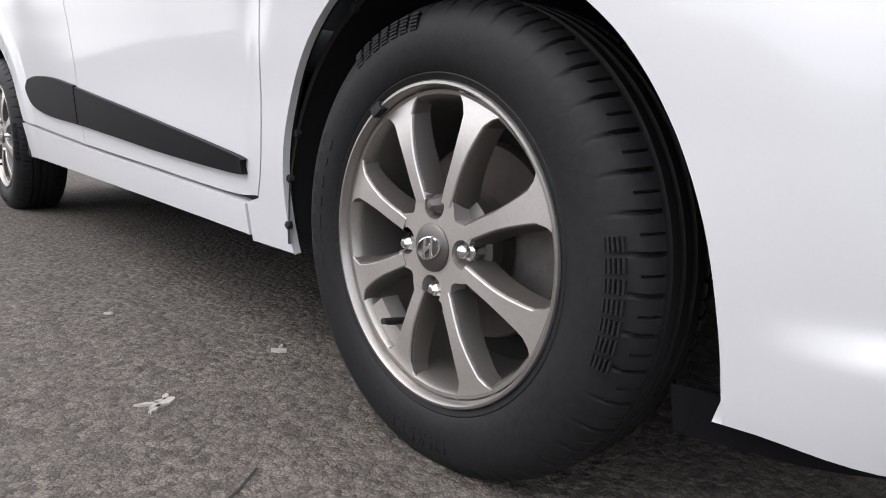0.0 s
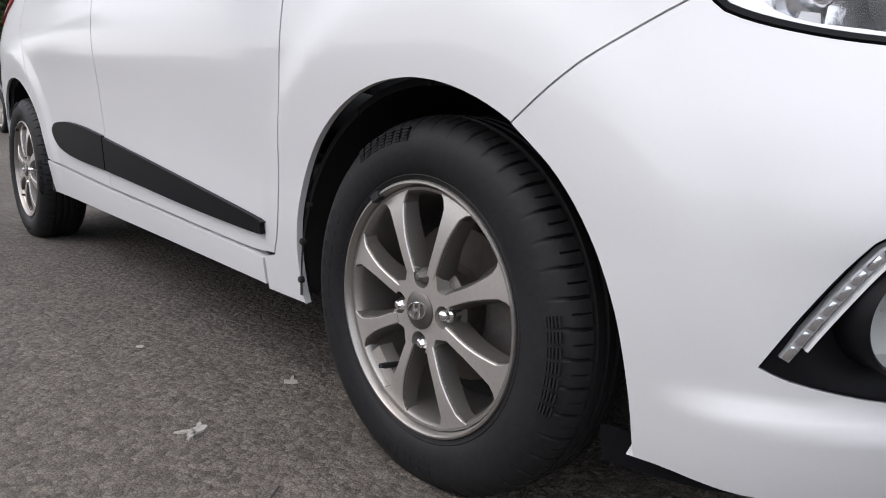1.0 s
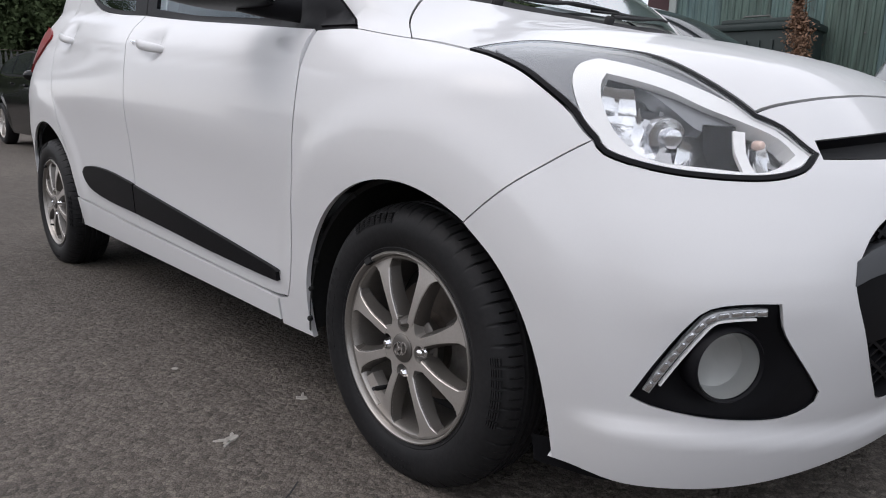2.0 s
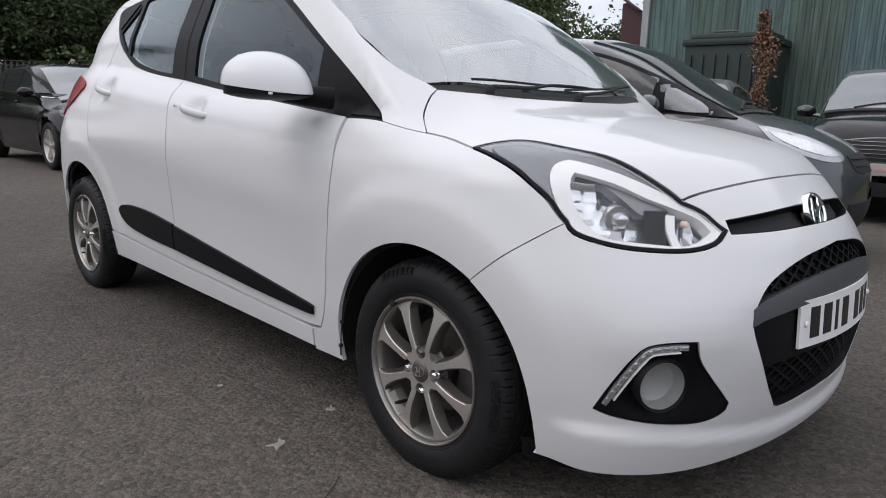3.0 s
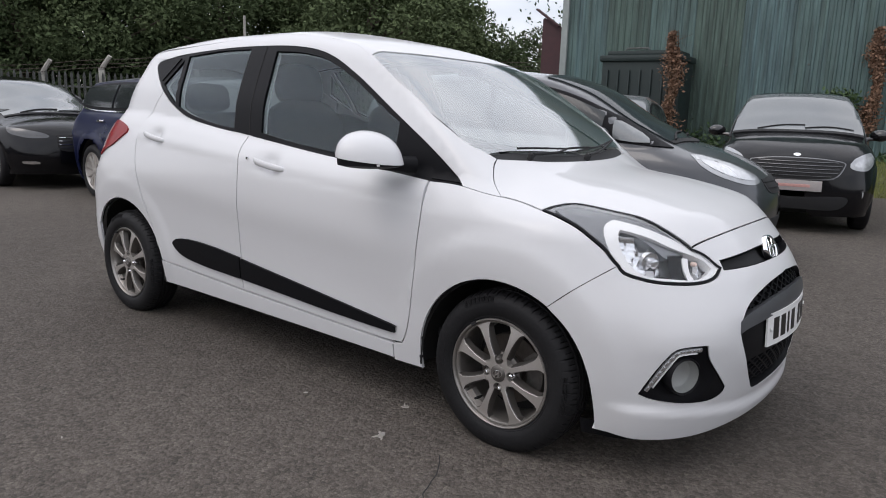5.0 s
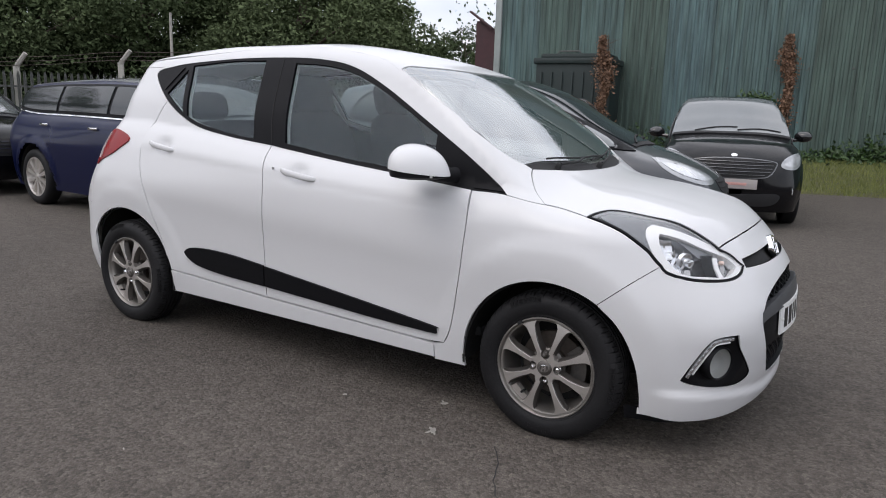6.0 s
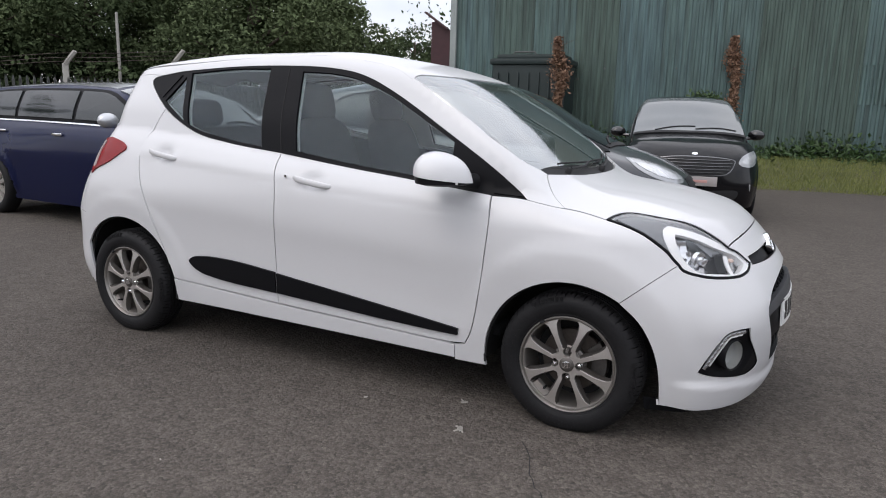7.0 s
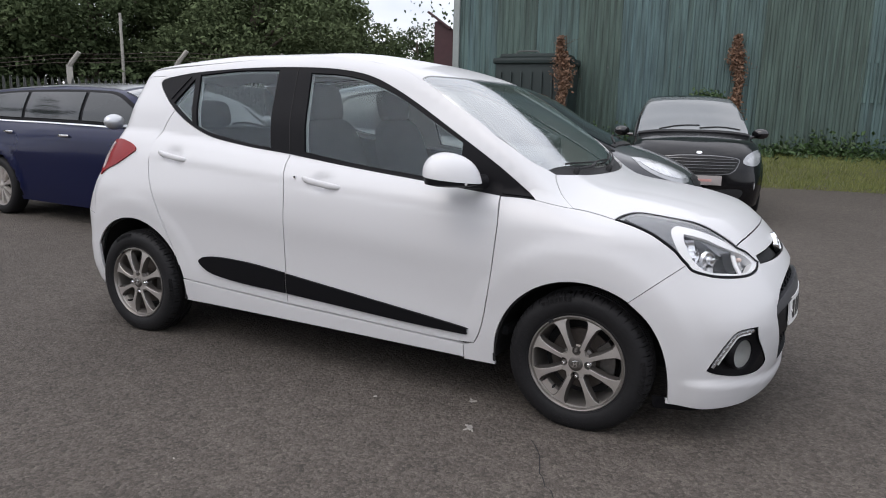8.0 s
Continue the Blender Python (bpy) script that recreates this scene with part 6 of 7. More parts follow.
ka_shell = Shell(belt=curve([-2.9, -2.0, -1.2, -0.2, 0.7], [1.06, 1.03, 0.98, 0.93, 0.88]),
                 nose=curve([0.1, 0.2, 0.4, 0.6, 0.75, 0.88, 0.98], [0.68, 0.76, 0.80, 0.80, 0.76, 0.62, 0.40]),
                 tail=curve([0.2, 0.4, 0.8, 1.1, 1.45], [-3.0, -3.08, -3.06, -2.95, -2.80]), tail_start=-2.3,
                 top=curve([-3.0, -2.6, -2.0, -1.5, -1.1, -0.85, -0.5, -0.15, 0.3, 0.55, 0.72, 0.82], [1.38, 1.45, 1.52, 1.54, 1.52, 1.46, 1.25, 1.045, 0.985, 0.91, 0.82, 0.66]),
                 crown=curve([-2.8, -1.4, -0.7, 0.1, 0.6], [0.05, 0.05, 0.055, 0.05, 0.06]), flare=0.014, axles=(0.0, -2.49), hub=0.29, **SUPERMINI)
DARK_CHROME = material("dull_chrome_slat", (0.17, 0.17, 0.175), 0.3, metal=0.9, spread=0.1)
KA_FRONT = [([(0.30, -0.73, 0.855), (0.46, -0.66, 0.835), (0.60, -0.555, 0.785), (0.645, -0.505, 0.715), (0.61, -0.575, 0.675), (0.50, -0.68, 0.675), (0.38, -0.745, 0.73), (0.30, -0.755, 0.80), (0.30, -0.73, 0.855)], LAMP_CLEAR, 0.004, ("headlamp", "clear swept-back headlamp", True)),
            ([(0.70, -0.47, 0.755), (0.76, -0.24, 0.785), (0.78, 0, 0.792), (0.76, 0.24, 0.785), (0.70, 0.47, 0.755), (0.71, 0.475, 0.70), (0.75, 0.38, 0.59), (0.78, 0.2, 0.565), (0.80, 0, 0.56), (0.78, -0.2, 0.565), (0.75, -0.38, 0.59), (0.71, -0.475, 0.70), (0.70, -0.47, 0.755)], DARK_CHROME, 0.003, ("grille_surround", "dull chrome grille surround", False)),
            ([(0.70, -0.45, 0.748), (0.76, -0.24, 0.774), (0.78, 0, 0.780), (0.76, 0.24, 0.774), (0.70, 0.45, 0.748), (0.71, 0.455, 0.70), (0.75, 0.37, 0.602), (0.78, 0.2, 0.577), (0.80, 0, 0.572), (0.78, -0.2, 0.577), (0.75, -0.37, 0.602), (0.71, -0.455, 0.70), (0.70, -0.45, 0.748)], MATT_BLACK, 0.007, ("grille", "wide black grille with thin slats", False)),
            ([(0.72, -0.50, 0.40), (0.81, 0, 0.385), (0.72, 0.50, 0.40), (0.74, 0.44, 0.27), (0.80, 0, 0.26), (0.74, -0.44, 0.27), (0.72, -0.50, 0.40)], MATT_BLACK, 0.004, ("lower_intake", "", False)),
            ([(0.58 + 0.026 * c, -0.635 - 0.034 * c, 0.43 + 0.042 * s) for c, s in ELL], CHROME, 0.006, ("fog_ring", "round fog lamp ring", True)),
            ([(0.58 + 0.017 * c, -0.635 - 0.022 * c, 0.43 + 0.028 * s) for c, s in ELL], LAMP_CORE, 0.012, ("fog_lamp", "round fog lamp", True)),
            ([(0.786 + 0.001 * c, 0.040 * c, 0.815 + 0.015 * s) for c, s in ELL], CHROME, 0.008, ("badge", "small plain oval badge", False))]
KA = dict(base=2.49, paint=BLACK_PAINT, radius=0.295, nose=0.80, tail=-3.08, track=0.71, spokes=8, rim=ALLOY, glass=(-0.28, -2.60),
          rail=[(-2.45, 1.32), (-2.0, 1.40), (-1.5, 1.41), (-1.15, 1.38), (-0.85, 1.28), (-0.5, 1.09)], pillars=(-1.40, -2.2), screen=(-0.20, -0.95, 0.68, 0.60),
          front=KA_FRONT, slats=6, slat=DARK_CHROME, screen_glass=CAR_SHEEN, mirror_paint=GLOSS_BLACK, mirror=(-0.62, -0.82, 1.03), handles=((-1.25, 0.88), (-2.05, 0.93)), plate=(0.815, 0.505, DULL_PLATE), plate_bar=PALE_RED)
parked_car("black_hatchback", "black supermini with chrome grille slats beside a grass bank", ka_shell, pose(-0.57, 6.12, 0, 0, 0, -76.5), KA)
SILVER_CAR = dict(KA, paint=SILVER_PAINT, plate_bar=PLATE_BLACK)
parked_car("silver_hatchback", "pale silver supermini parked by a green wall", ka_shell, pose(-3.68, 7.45, 0, 0, 0, -77), SILVER_CAR)

parked_car("silver_hatchback", "pale silver supermini parked by a green wall", ka_shell, pose(-6.25, 6.1, 0, 0, 0, -78), SILVER_CAR)

estate = Shell(belt=curve([-3.6, -2.6, -1.4, -0.3, 0.7], [1.02, 1.01, 1.0, 0.98, 0.94]),
               nose=curve([0.1, 0.2, 0.4, 0.6, 0.8, 0.95, 1.05], [0.72, 0.78, 0.82, 0.82, 0.77, 0.60, 0.4]),
               tail=curve([0.2, 0.4, 0.8, 1.1, 1.42], [-3.34, -3.42, -3.42, -3.34, -3.22]), tail_start=-2.8,
               top=curve([-3.5, -3.2, -2.6, -1.7, -1.0, -0.62, -0.22, 0.02, 0.36, 0.6, 0.76, 0.84], [1.32, 1.385, 1.42, 1.44, 1.43, 1.38, 1.14, 1.02, 0.98, 0.92, 0.82, 0.68]),
               crown=curve([-3.4, -1.8, -0.8, 0.1, 0.6], [0.06, 0.05, 0.07, 0.07, 0.07]), flare=0.02, axles=(0.0, -2.67), hub=0.315, **dict(SUPERMINI, base=(0.86, 1.46)))
MINI = dict(roof=(-0.76, -3.16, 0.565, SILVER_PAINT), base=2.67, paint=NAVY_PAINT, radius=0.315, nose=0.82, tail=-3.42, track=0.77, spokes=10, rim=ALLOY, glass=(-0.16, -3.22),
            rail=[(-3.16, 1.28), (-2.7, 1.335), (-2.0, 1.352), (-1.1, 1.345), (-0.72, 1.31), (-0.40, 1.17)], pillars=(-1.22, -2.30), screen=(0.0, -0.66, 0.64, 0.60),
            front=[([(0.40 + 0.16 * c, -0.62 + 0.11 * c, 0.80 + 0.11 * s) for c, s in ELL], LAMP_CLEAR, 0.004, ("headlamp", "oval headlamp", True)),
                   ([(0.76, -0.40, 0.70), (0.79, 0, 0.72), (0.76, 0.40, 0.70), (0.78, 0.36, 0.52), (0.81, 0, 0.51), (0.78, -0.36, 0.52), (0.76, -0.40, 0.70)], MATT_BLACK, 0.004, ("grille", "", False))],
            slats=4, mirror=(-0.40, -0.90, 1.06), mirror_paint=SILVER_PAINT, handles=((-1.40, 0.90), (-2.45, 0.91)), handle=CHROME, belt_trim=True,
            back=[([(-3.30, -0.74, 0.98), (-3.36, -0.60, 0.98), (-3.38, -0.58, 0.80), (-3.32, -0.74, 0.80), (-3.30, -0.74, 0.98)], RED_LENS, 0.006, ("tail_lamp", "red tail lamp", True))])
parked_car("navy_estate_car", "navy blue small estate car with silver wheels and chrome trim", estate, pose(-4.43, 1.98, 0, 0, 0, -3), MINI)

saloon = Shell(belt=curve([-3.6, -2.6, -1.4, -0.3, 0.7], [1.02, 1.0, 0.97, 0.93, 0.86]),
               nose=curve([0.1, 0.2, 0.4, 0.6, 0.75, 0.88, 1.0], [0.76, 0.84, 0.88, 0.87, 0.80, 0.62, 0.4]),
               tail=curve([0.2, 0.4, 0.8, 1.1, 1.42], [-3.32, -3.40, -3.38, -3.26, -3.0]), tail_start=-2.8,
               top=curve([-3.5, -3.1, -2.6, -1.9, -1.4, -1.0, -0.5, -0.05, 0.4, 0.66, 0.80, 0.88], [1.20, 1.32, 1.41, 1.46, 1.45, 1.38, 1.14, 0.95, 0.89, 0.82, 0.73, 0.62]),
               crown=curve([-3.4, -1.8, -0.8, 0.1, 0.6], [0.07, 0.06, 0.08, 0.07, 0.06]), flare=0.014, axles=(0.0, -2.62), hub=0.315, **dict(SUPERMINI, base=(0.86, 1.46)))
PEU = dict(core=LAMP_SMOKED, base=2.62, paint=BLACK_PAINT, radius=0.315, nose=0.88, tail=-3.40, track=0.77, spokes=5, rim=ALLOY, glass=(-0.22, -2.95),
           rail=[(-2.7, 1.29), (-2.1, 1.36), (-1.6, 1.365), (-1.2, 1.32), (-0.85, 1.22), (-0.5, 1.07)], pillars=(-1.35, -2.25), screen=(-0.08, -1.02, 0.62, 0.56),
           front=[([(0.30, -0.76, 0.78), (0.50, -0.68, 0.76), (0.72, -0.52, 0.71), (0.76, -0.48, 0.66), (0.62, -0.66, 0.65), (0.40, -0.77, 0.70), (0.30, -0.76, 0.78)], LAMP_SMOKED, 0.004, ("headlamp", "slim dark headlamp", True)),
                  ([(0.80, -0.40, 0.68), (0.84, 0, 0.70), (0.80, 0.40, 0.68), (0.83, 0.36, 0.50), (0.87, 0, 0.49), (0.83, -0.36, 0.50), (0.80, -0.40, 0.68)], MATT_BLACK, 0.004, ("grille", "", False)),
                  ([(0.60, -0.74, 0.36), (0.72, -0.62, 0.36), (0.74, -0.60, 0.33), (0.62, -0.74, 0.33), (0.60, -0.74, 0.36)], CHROME, 0.006, ("fog_trim", "", True))],
           slats=5, mirror=(-0.60, -0.84, 1.0), handles=((-1.25, 0.88), (-2.1, 0.92)), belt_trim=True, screen_glass=CAR_SCREEN)
parked_car("black_saloon", "black hatchback with five-spoke wheels and chrome window trim", saloon, pose(-8.98, 1.69, 0, 0, 0, 2), PEU)

PALE_SALOON = dict(PEU, paint=PALE_PAINT)
parked_car("white_saloon", "white hatchback parked in front of the palisade fence", saloon, pose(-6.2, 4.75, 0, 0, 0, 8), PALE_SALOON)

# ---- ground ----
def tarmac():
    m = bpy.data.materials.new("worn_tarmac")
    m.use_nodes = True
    n, l = m.node_tree.nodes, m.node_tree.links
    b = n["Principled BSDF"]
    co = n.new("ShaderNodeTexCoord")
    def noise_tex(scale, detail=5.0):
        t = n.new("ShaderNodeTexNoise")
        t.inputs["Scale"].default_value, t.inputs["Detail"].default_value = scale, detail
        l.new(co.outputs["Object"], t.inputs["Vector"])
        return t
    stones = n.new("ShaderNodeTexVoronoi")
    stones.inputs["Scale"].default_value = 80.0
    l.new(co.outputs["Object"], stones.inputs["Vector"])
    grit, lumps, patch, wide = noise_tex(260.0), noise_tex(42.0, 4.0), noise_tex(9.0, 8.0), noise_tex(0.35, 6.0)
    tone = n.new("ShaderNodeValToRGB")
    e = tone.color_ramp.elements
    e[0].position, e[0].color = 0.0, (0.031, 0.0275, 0.024, 1)
    e[1].position, e[1].color = 1.0, (0.62, 0.57, 0.50, 1)
    e.new(0.35).color = (0.090, 0.077, 0.066, 1)
    e.new(0.75).color = (0.178, 0.155, 0.132, 1)
    mix1 = n.new("ShaderNodeMix")
    mix1.inputs["Factor"].default_value = 0.24
    l.new(stones.outputs["Color"], mix1.inputs["A"])
    l.new(grit.outputs["Fac"], mix1.inputs["B"])
    mix2 = n.new("ShaderNodeMix")
    mix2.inputs["Factor"].default_value = 0.40
    broad = n.new("ShaderNodeMath")
    broad.operation = "MULTIPLY_ADD"
    broad.inputs[1].default_value, broad.inputs[2].default_value = 1.6, -0.55
    blend = n.new("ShaderNodeMix")
    blend.inputs["Factor"].default_value = 0.5
    l.new(lumps.outputs["Fac"], blend.inputs["A"])
    l.new(patch.outputs["Fac"], blend.inputs["B"])
    l.new(blend.outputs["Result"], broad.inputs[0])
    l.new(mix1.outputs["Result"], mix2.inputs["A"])
    l.new(broad.outputs[0], mix2.inputs["B"])
    l.new(mix2.outputs["Result"], tone.inputs["Fac"])
    worn = n.new("ShaderNodeMix")
    worn.data_type, worn.blend_type = "RGBA", "MULTIPLY"
    worn.inputs["Factor"].default_value = 1.0
    shade = n.new("ShaderNodeMapRange")
    shade.inputs["From Min"].default_value, shade.inputs["From Max"].default_value = 0.3, 0.7
    shade.inputs["To Min"].default_value, shade.inputs["To Max"].default_value = 0.78, 1.15
    l.new(wide.outputs["Fac"], shade.inputs["Value"])
    # pits between the stones, their shade multiplied into the colour
    cells = n.new("ShaderNodeTexVoronoi")
    cells.feature = "DISTANCE_TO_EDGE"
    cells.inputs["Scale"].default_value = 120.0
    l.new(co.outputs["Object"], cells.inputs["Vector"])
    pit_shade = n.new("ShaderNodeMapRange")
    pit_shade.inputs["From Min"].default_value, pit_shade.inputs["From Max"].default_value = 0.0, 0.16
    pit_shade.inputs["To Min"].default_value, pit_shade.inputs["To Max"].default_value = 0.60, 1.08
    l.new(cells.outputs["Distance"], pit_shade.inputs["Value"])
    pitted = n.new("ShaderNodeMix")
    pitted.data_type, pitted.blend_type = "RGBA", "MULTIPLY"
    pitted.inputs["Factor"].default_value = 1.0
    l.new(tone.outputs["Color"], pitted.inputs["A"])
    l.new(pit_shade.outputs[0], pitted.inputs["B"])
    l.new(pitted.outputs["Result"], worn.inputs["A"])
    l.new(shade.outputs[0], worn.inputs["B"])
    l.new(worn.outputs["Result"], b.inputs["Base Color"])
    b.inputs["Roughness"].default_value = 0.86
    b.inputs["Specular IOR Level"].default_value = 0.35
    high = n.new("ShaderNodeMath")
    high.operation = "SUBTRACT"
    l.new(grit.outputs["Fac"], high.inputs[0])
    l.new(stones.outputs["Distance"], high.inputs[1])
    rough_ = n.new("ShaderNodeMath")
    rough_.operation = "MULTIPLY_ADD"
    rough_.inputs[1].default_value = 1.8
    l.new(lumps.outputs["Fac"], rough_.inputs[0])
    l.new(high.outputs[0], rough_.inputs[2])
    bump = n.new("ShaderNodeBump")
    bump.inputs["Strength"].default_value, bump.inputs["Distance"].default_value = 0.7, 0.009
    l.new(rough_.outputs[0], bump.inputs["Height"])
    l.new(bump.outputs["Normal"], b.inputs["Normal"])
    return m


TARMAC = tarmac()
bm = bmesh.new()
bmesh.ops.create_grid(bm, x_segments=8, y_segments=8, size=400)
tagged(part("ground", bm, TARMAC, None), "worn grey-brown tarmac yard with small stones", "ground", kind="structure")

rng = random.Random(4)


def chip(name, x, y, size, seed, arms=0):
    """A flat pale splash or chip on the tarmac with an uneven outline."""
    g = random.Random(seed)
    bm = bmesh.new()
    def blob(cx, cy, rx, ry, turn, n=14):
        vs = []
        for i in range(n):
            a = 2 * math.pi * i / n
            k = 0.65 + 0.5 * g.random()
            px, py = rx * k * math.cos(a), ry * k * math.sin(a)
            vs.append((cx + px * math.cos(turn) - py * math.sin(turn), cy + px * math.sin(turn) + py * math.cos(turn)))
        top = [bm.verts.new((x + p, y + q, 0.0035)) for p, q in vs]
        low = [bm.verts.new((x + p * 1.06, y + q * 1.06, 0.0)) for p, q in vs]
        bm.faces.new(top)
        for i in range(n):
            bm.faces.new((low[i], low[(i + 1) % n], top[(i + 1) % n], top[i]))
    blob(0, 0, size, size * 0.55, g.random() * 3)
    for k in range(arms):
        a = 2.4 + k * 1.5 + g.random() * 0.4
        blob(size * 1.0 * math.cos(a), size * 1.0 * math.sin(a), size * 0.8, size * 0.2, a)
    return tagged(part(name, bm, PALE_STONE, None, smooth=0), "pale flat splash of dried paint on the tarmac", "paint splash", group="splashes on the tarmac")


chip("paint_splash", -0.44, -0.716, 0.016, 3, 1)
chip("paint_splash", -0.344, -0.951, 0.020, 5, 3)
chip("paint_splash", -0.826, -0.883, 0.010, 7)
for k in range(14):
    chip("paint_splash", rng.uniform(-1.8, 1.2), rng.uniform(-2.6, -0.9), rng.uniform(0.004, 0.008), 20 + k)
bm = bmesh.new()
pts_ = [(-0.10 + 0.012 * math.sin(7 * i) + 0.02 * i, -0.93 - 0.035 * i + 0.008 * math.sin(3 * i)) for i in range(12)]
for (ax_, ay_), (bx_, by_) in zip(pts_, pts_[1:]):
    bm.faces.new([bm.verts.new(c) for c in ((ax_ - 0.0022, ay_, 0.0012), (ax_ + 0.0022, ay_, 0.0012), (bx_ + 0.0022, by_, 0.0012), (bx_ - 0.0022, by_, 0.0012))])
tagged(part("tarmac_crack", bm, MATT_BLACK, None, smooth=0), "thin dark crack in the tarmac", "crack", kind="structure")

# ---- green building ----
def cladding():
    m = bpy.data.materials.new("faded_green_cladding")
    m.use_nodes = True
    n, l = m.node_tree.nodes, m.node_tree.links
    b = n["Principled BSDF"]
    co, info = n.new("ShaderNodeTexCoord"), n.new("ShaderNodeObjectInfo")
    mp = n.new("ShaderNodeMapping")
    mp.inputs["Scale"].default_value = (5.0, 5.0, 0.35)
    l.new(co.outputs["Object"], mp.inputs["Vector"])
    off = n.new("ShaderNodeVectorMath")
    off.operation = "ADD"
    l.new(mp.outputs["Vector"], off.inputs[0])
    l.new(info.outputs["Location"], off.inputs[1])
    streak, stain = n.new("ShaderNodeTexNoise"), n.new("ShaderNodeTexNoise")
    streak.inputs["Scale"].default_value, streak.inputs["Detail"].default_value = 2.2, 10.0
    stain.inputs["Scale"].default_value, stain.inputs["Detail"].default_value = 0.9, 6.0
    l.new(off.outputs[0], streak.inputs["Vector"])
    l.new(off.outputs[0], stain.inputs["Vector"])
    hue = n.new("ShaderNodeValToRGB")
    e = hue.color_ramp.elements
    e[0].position, e[0].color = 0.15, (0.060, 0.092, 0.074, 1)
    e[1].position, e[1].color = 0.95, (0.090, 0.152, 0.166, 1)
    e.new(0.55).color = (0.070, 0.113, 0.098, 1)
    add_ = n.new("ShaderNodeMath")
    add_.operation = "MULTIPLY_ADD"
    add_.inputs[1].default_value = 0.55
    l.new(info.outputs["Random"], add_.inputs[0])
    half_ = n.new("ShaderNodeMath")
    half_.operation = "MULTIPLY"
    half_.inputs[1].default_value = 0.5
    l.new(stain.outputs["Fac"], half_.inputs[0])
    l.new(half_.outputs[0], add_.inputs[2])
    l.new(add_.outputs[0], hue.inputs["Fac"])
    mul = n.new("ShaderNodeMix")
    mul.data_type, mul.blend_type = "RGBA", "MULTIPLY"
    mul.inputs["Factor"].default_value = 1.0
    sh = n.new("ShaderNodeMapRange")
    sh.inputs["From Min"].default_value, sh.inputs["From Max"].default_value = 0.3, 0.7
    sh.inputs["To Min"].default_value, sh.inputs["To Max"].default_value = 0.50, 1.32
    l.new(streak.outputs["Fac"], sh.inputs["Value"])
    l.new(hue.outputs["Color"], mul.inputs["A"])
    l.new(sh.outputs[0], mul.inputs["B"])
    l.new(mul.outputs["Result"], b.inputs["Base Color"])
    b.inputs["Roughness"].default_value = 0.6
    return m


CLAD = cladding()
WALL = pose(-7.44, 12.95, 0, 0, 0, 5.7)
wall = new("wall_building")
wall.matrix_world = WALL
tagged(wall, "faded green corrugated metal wall of a shed", "wall", kind="structure")


def sheet_mesh(width, height, pitch=1 / 7, depth=0.024):
    me_ = bmesh.new()
    prof = []
    for k in range(int(round(width / pitch))):
        x = k * pitch
        prof += [(x, 0.0), (x + pitch * 0.50, 0.0), (x + pitch * 0.62, -depth), (x + pitch * 0.88, -depth)]
    prof.append((width, 0.0))
    rows = [[me_.verts.new((x, y, z)) for x, y in prof] for z in (0.0, height)]
    rows += [[me_.verts.new((x, y + 0.003, z)) for x, y in prof] for z in (height, 0.0)]
    rows.append(rows[0])
    for p, q in zip(rows, rows[1:]):
        for i in range(len(prof) - 1):
            me_.faces.new((p[i], p[i + 1], q[i + 1], q[i]))
    me = bpy.data.meshes.new("cladding_sheet")
    me_.to_mesh(me)
    me_.free()
    me.materials.append(CLAD)
    return me


long_sheet = sheet_mesh(1.0, 7.5)
for k in range(24):
    s = new("cladding_sheet", long_sheet)
    s.parent = wall
    s.location = (0.12 + k * 1.0, -0.004 * (k % 2), 0.0)
bm = bmesh.new()
box(bm, (0.16, 0.10, 7.6), pose(0.05, -0.015, 3.8), 0.01)
part("corner_flashing", bm, material("pale_flashing", (0.28, 0.31, 0.30), 0.6, spread=0.15, fine=8), wall)
bm = bmesh.new()
box(bm, (24.2, 12.0, 7.4), pose(12.15, 6.08, 3.7))
part("shed_body", bm, CONCRETE, wall)
patch = new("patch_sheet", sheet_mesh(6 / 7, 0.8))
patch.parent = wall
patch.location = (9.05, -0.012, 1.62)
for k in range(26):
    bm = lathe(bmesh.new(), [(0.022, 0.0), (0.02, -0.012), (0.008, -0.018), (0.0005, -0.018)], 10, pose(0.65 + 0.8 * (k % 13), -0.004, 2.35 + 1.75 * (k // 13)))
    part("fixing_bolt", bm, PALISADE, wall)

# maroon fin at the shed's corner
fin = thing("maroon_screen", "maroon sheet-metal screen with a slanted top beside the shed", "screen", pose(-7.75, 13.0, 0, 0, 0, 5.7))
bm = bmesh.new()
vs = [(-0.28, 0), (0.27, 0), (0.27, 3.26), (-0.10, 3.52), (-0.28, 3.50)]
f0 = [bm.verts.new((x, -0.03, z)) for x, z in vs]
f1 = [bm.verts.new((x, 0.03, z)) for x, z in vs]
bm.faces.new(f0)
bm.faces.new(f1[::-1])
for i in range(5):
    bm.faces.new((f0[i], f1[i], f1[(i + 1) % 5], f0[(i + 1) % 5]))
bmesh.ops.recalc_face_normals(bm, faces=bm.faces)
part("panel", bm, MAROON, fin)
bm = bmesh.new()
box(bm, (0.75, 0.16, 0.05), pose(-0.13, -0.06, 3.52, 0, 35, 0), 0.01)
part("top_flashing", bm, MAROON, fin)

# waste container against the wall
crate = thing("waste_container", "large dark green plastic waste container against the shed", "container", WALL @ pose(2.32, -0.62, 0) @ Matrix.Diagonal((0.93, 1, 1.065, 1)))
bm = bmesh.new()
box(bm, (1.86, 1.0, 2.1), pose(0, 0, 1.2), 0.04)
part("container_body", bm, BIN_GREEN, crate)
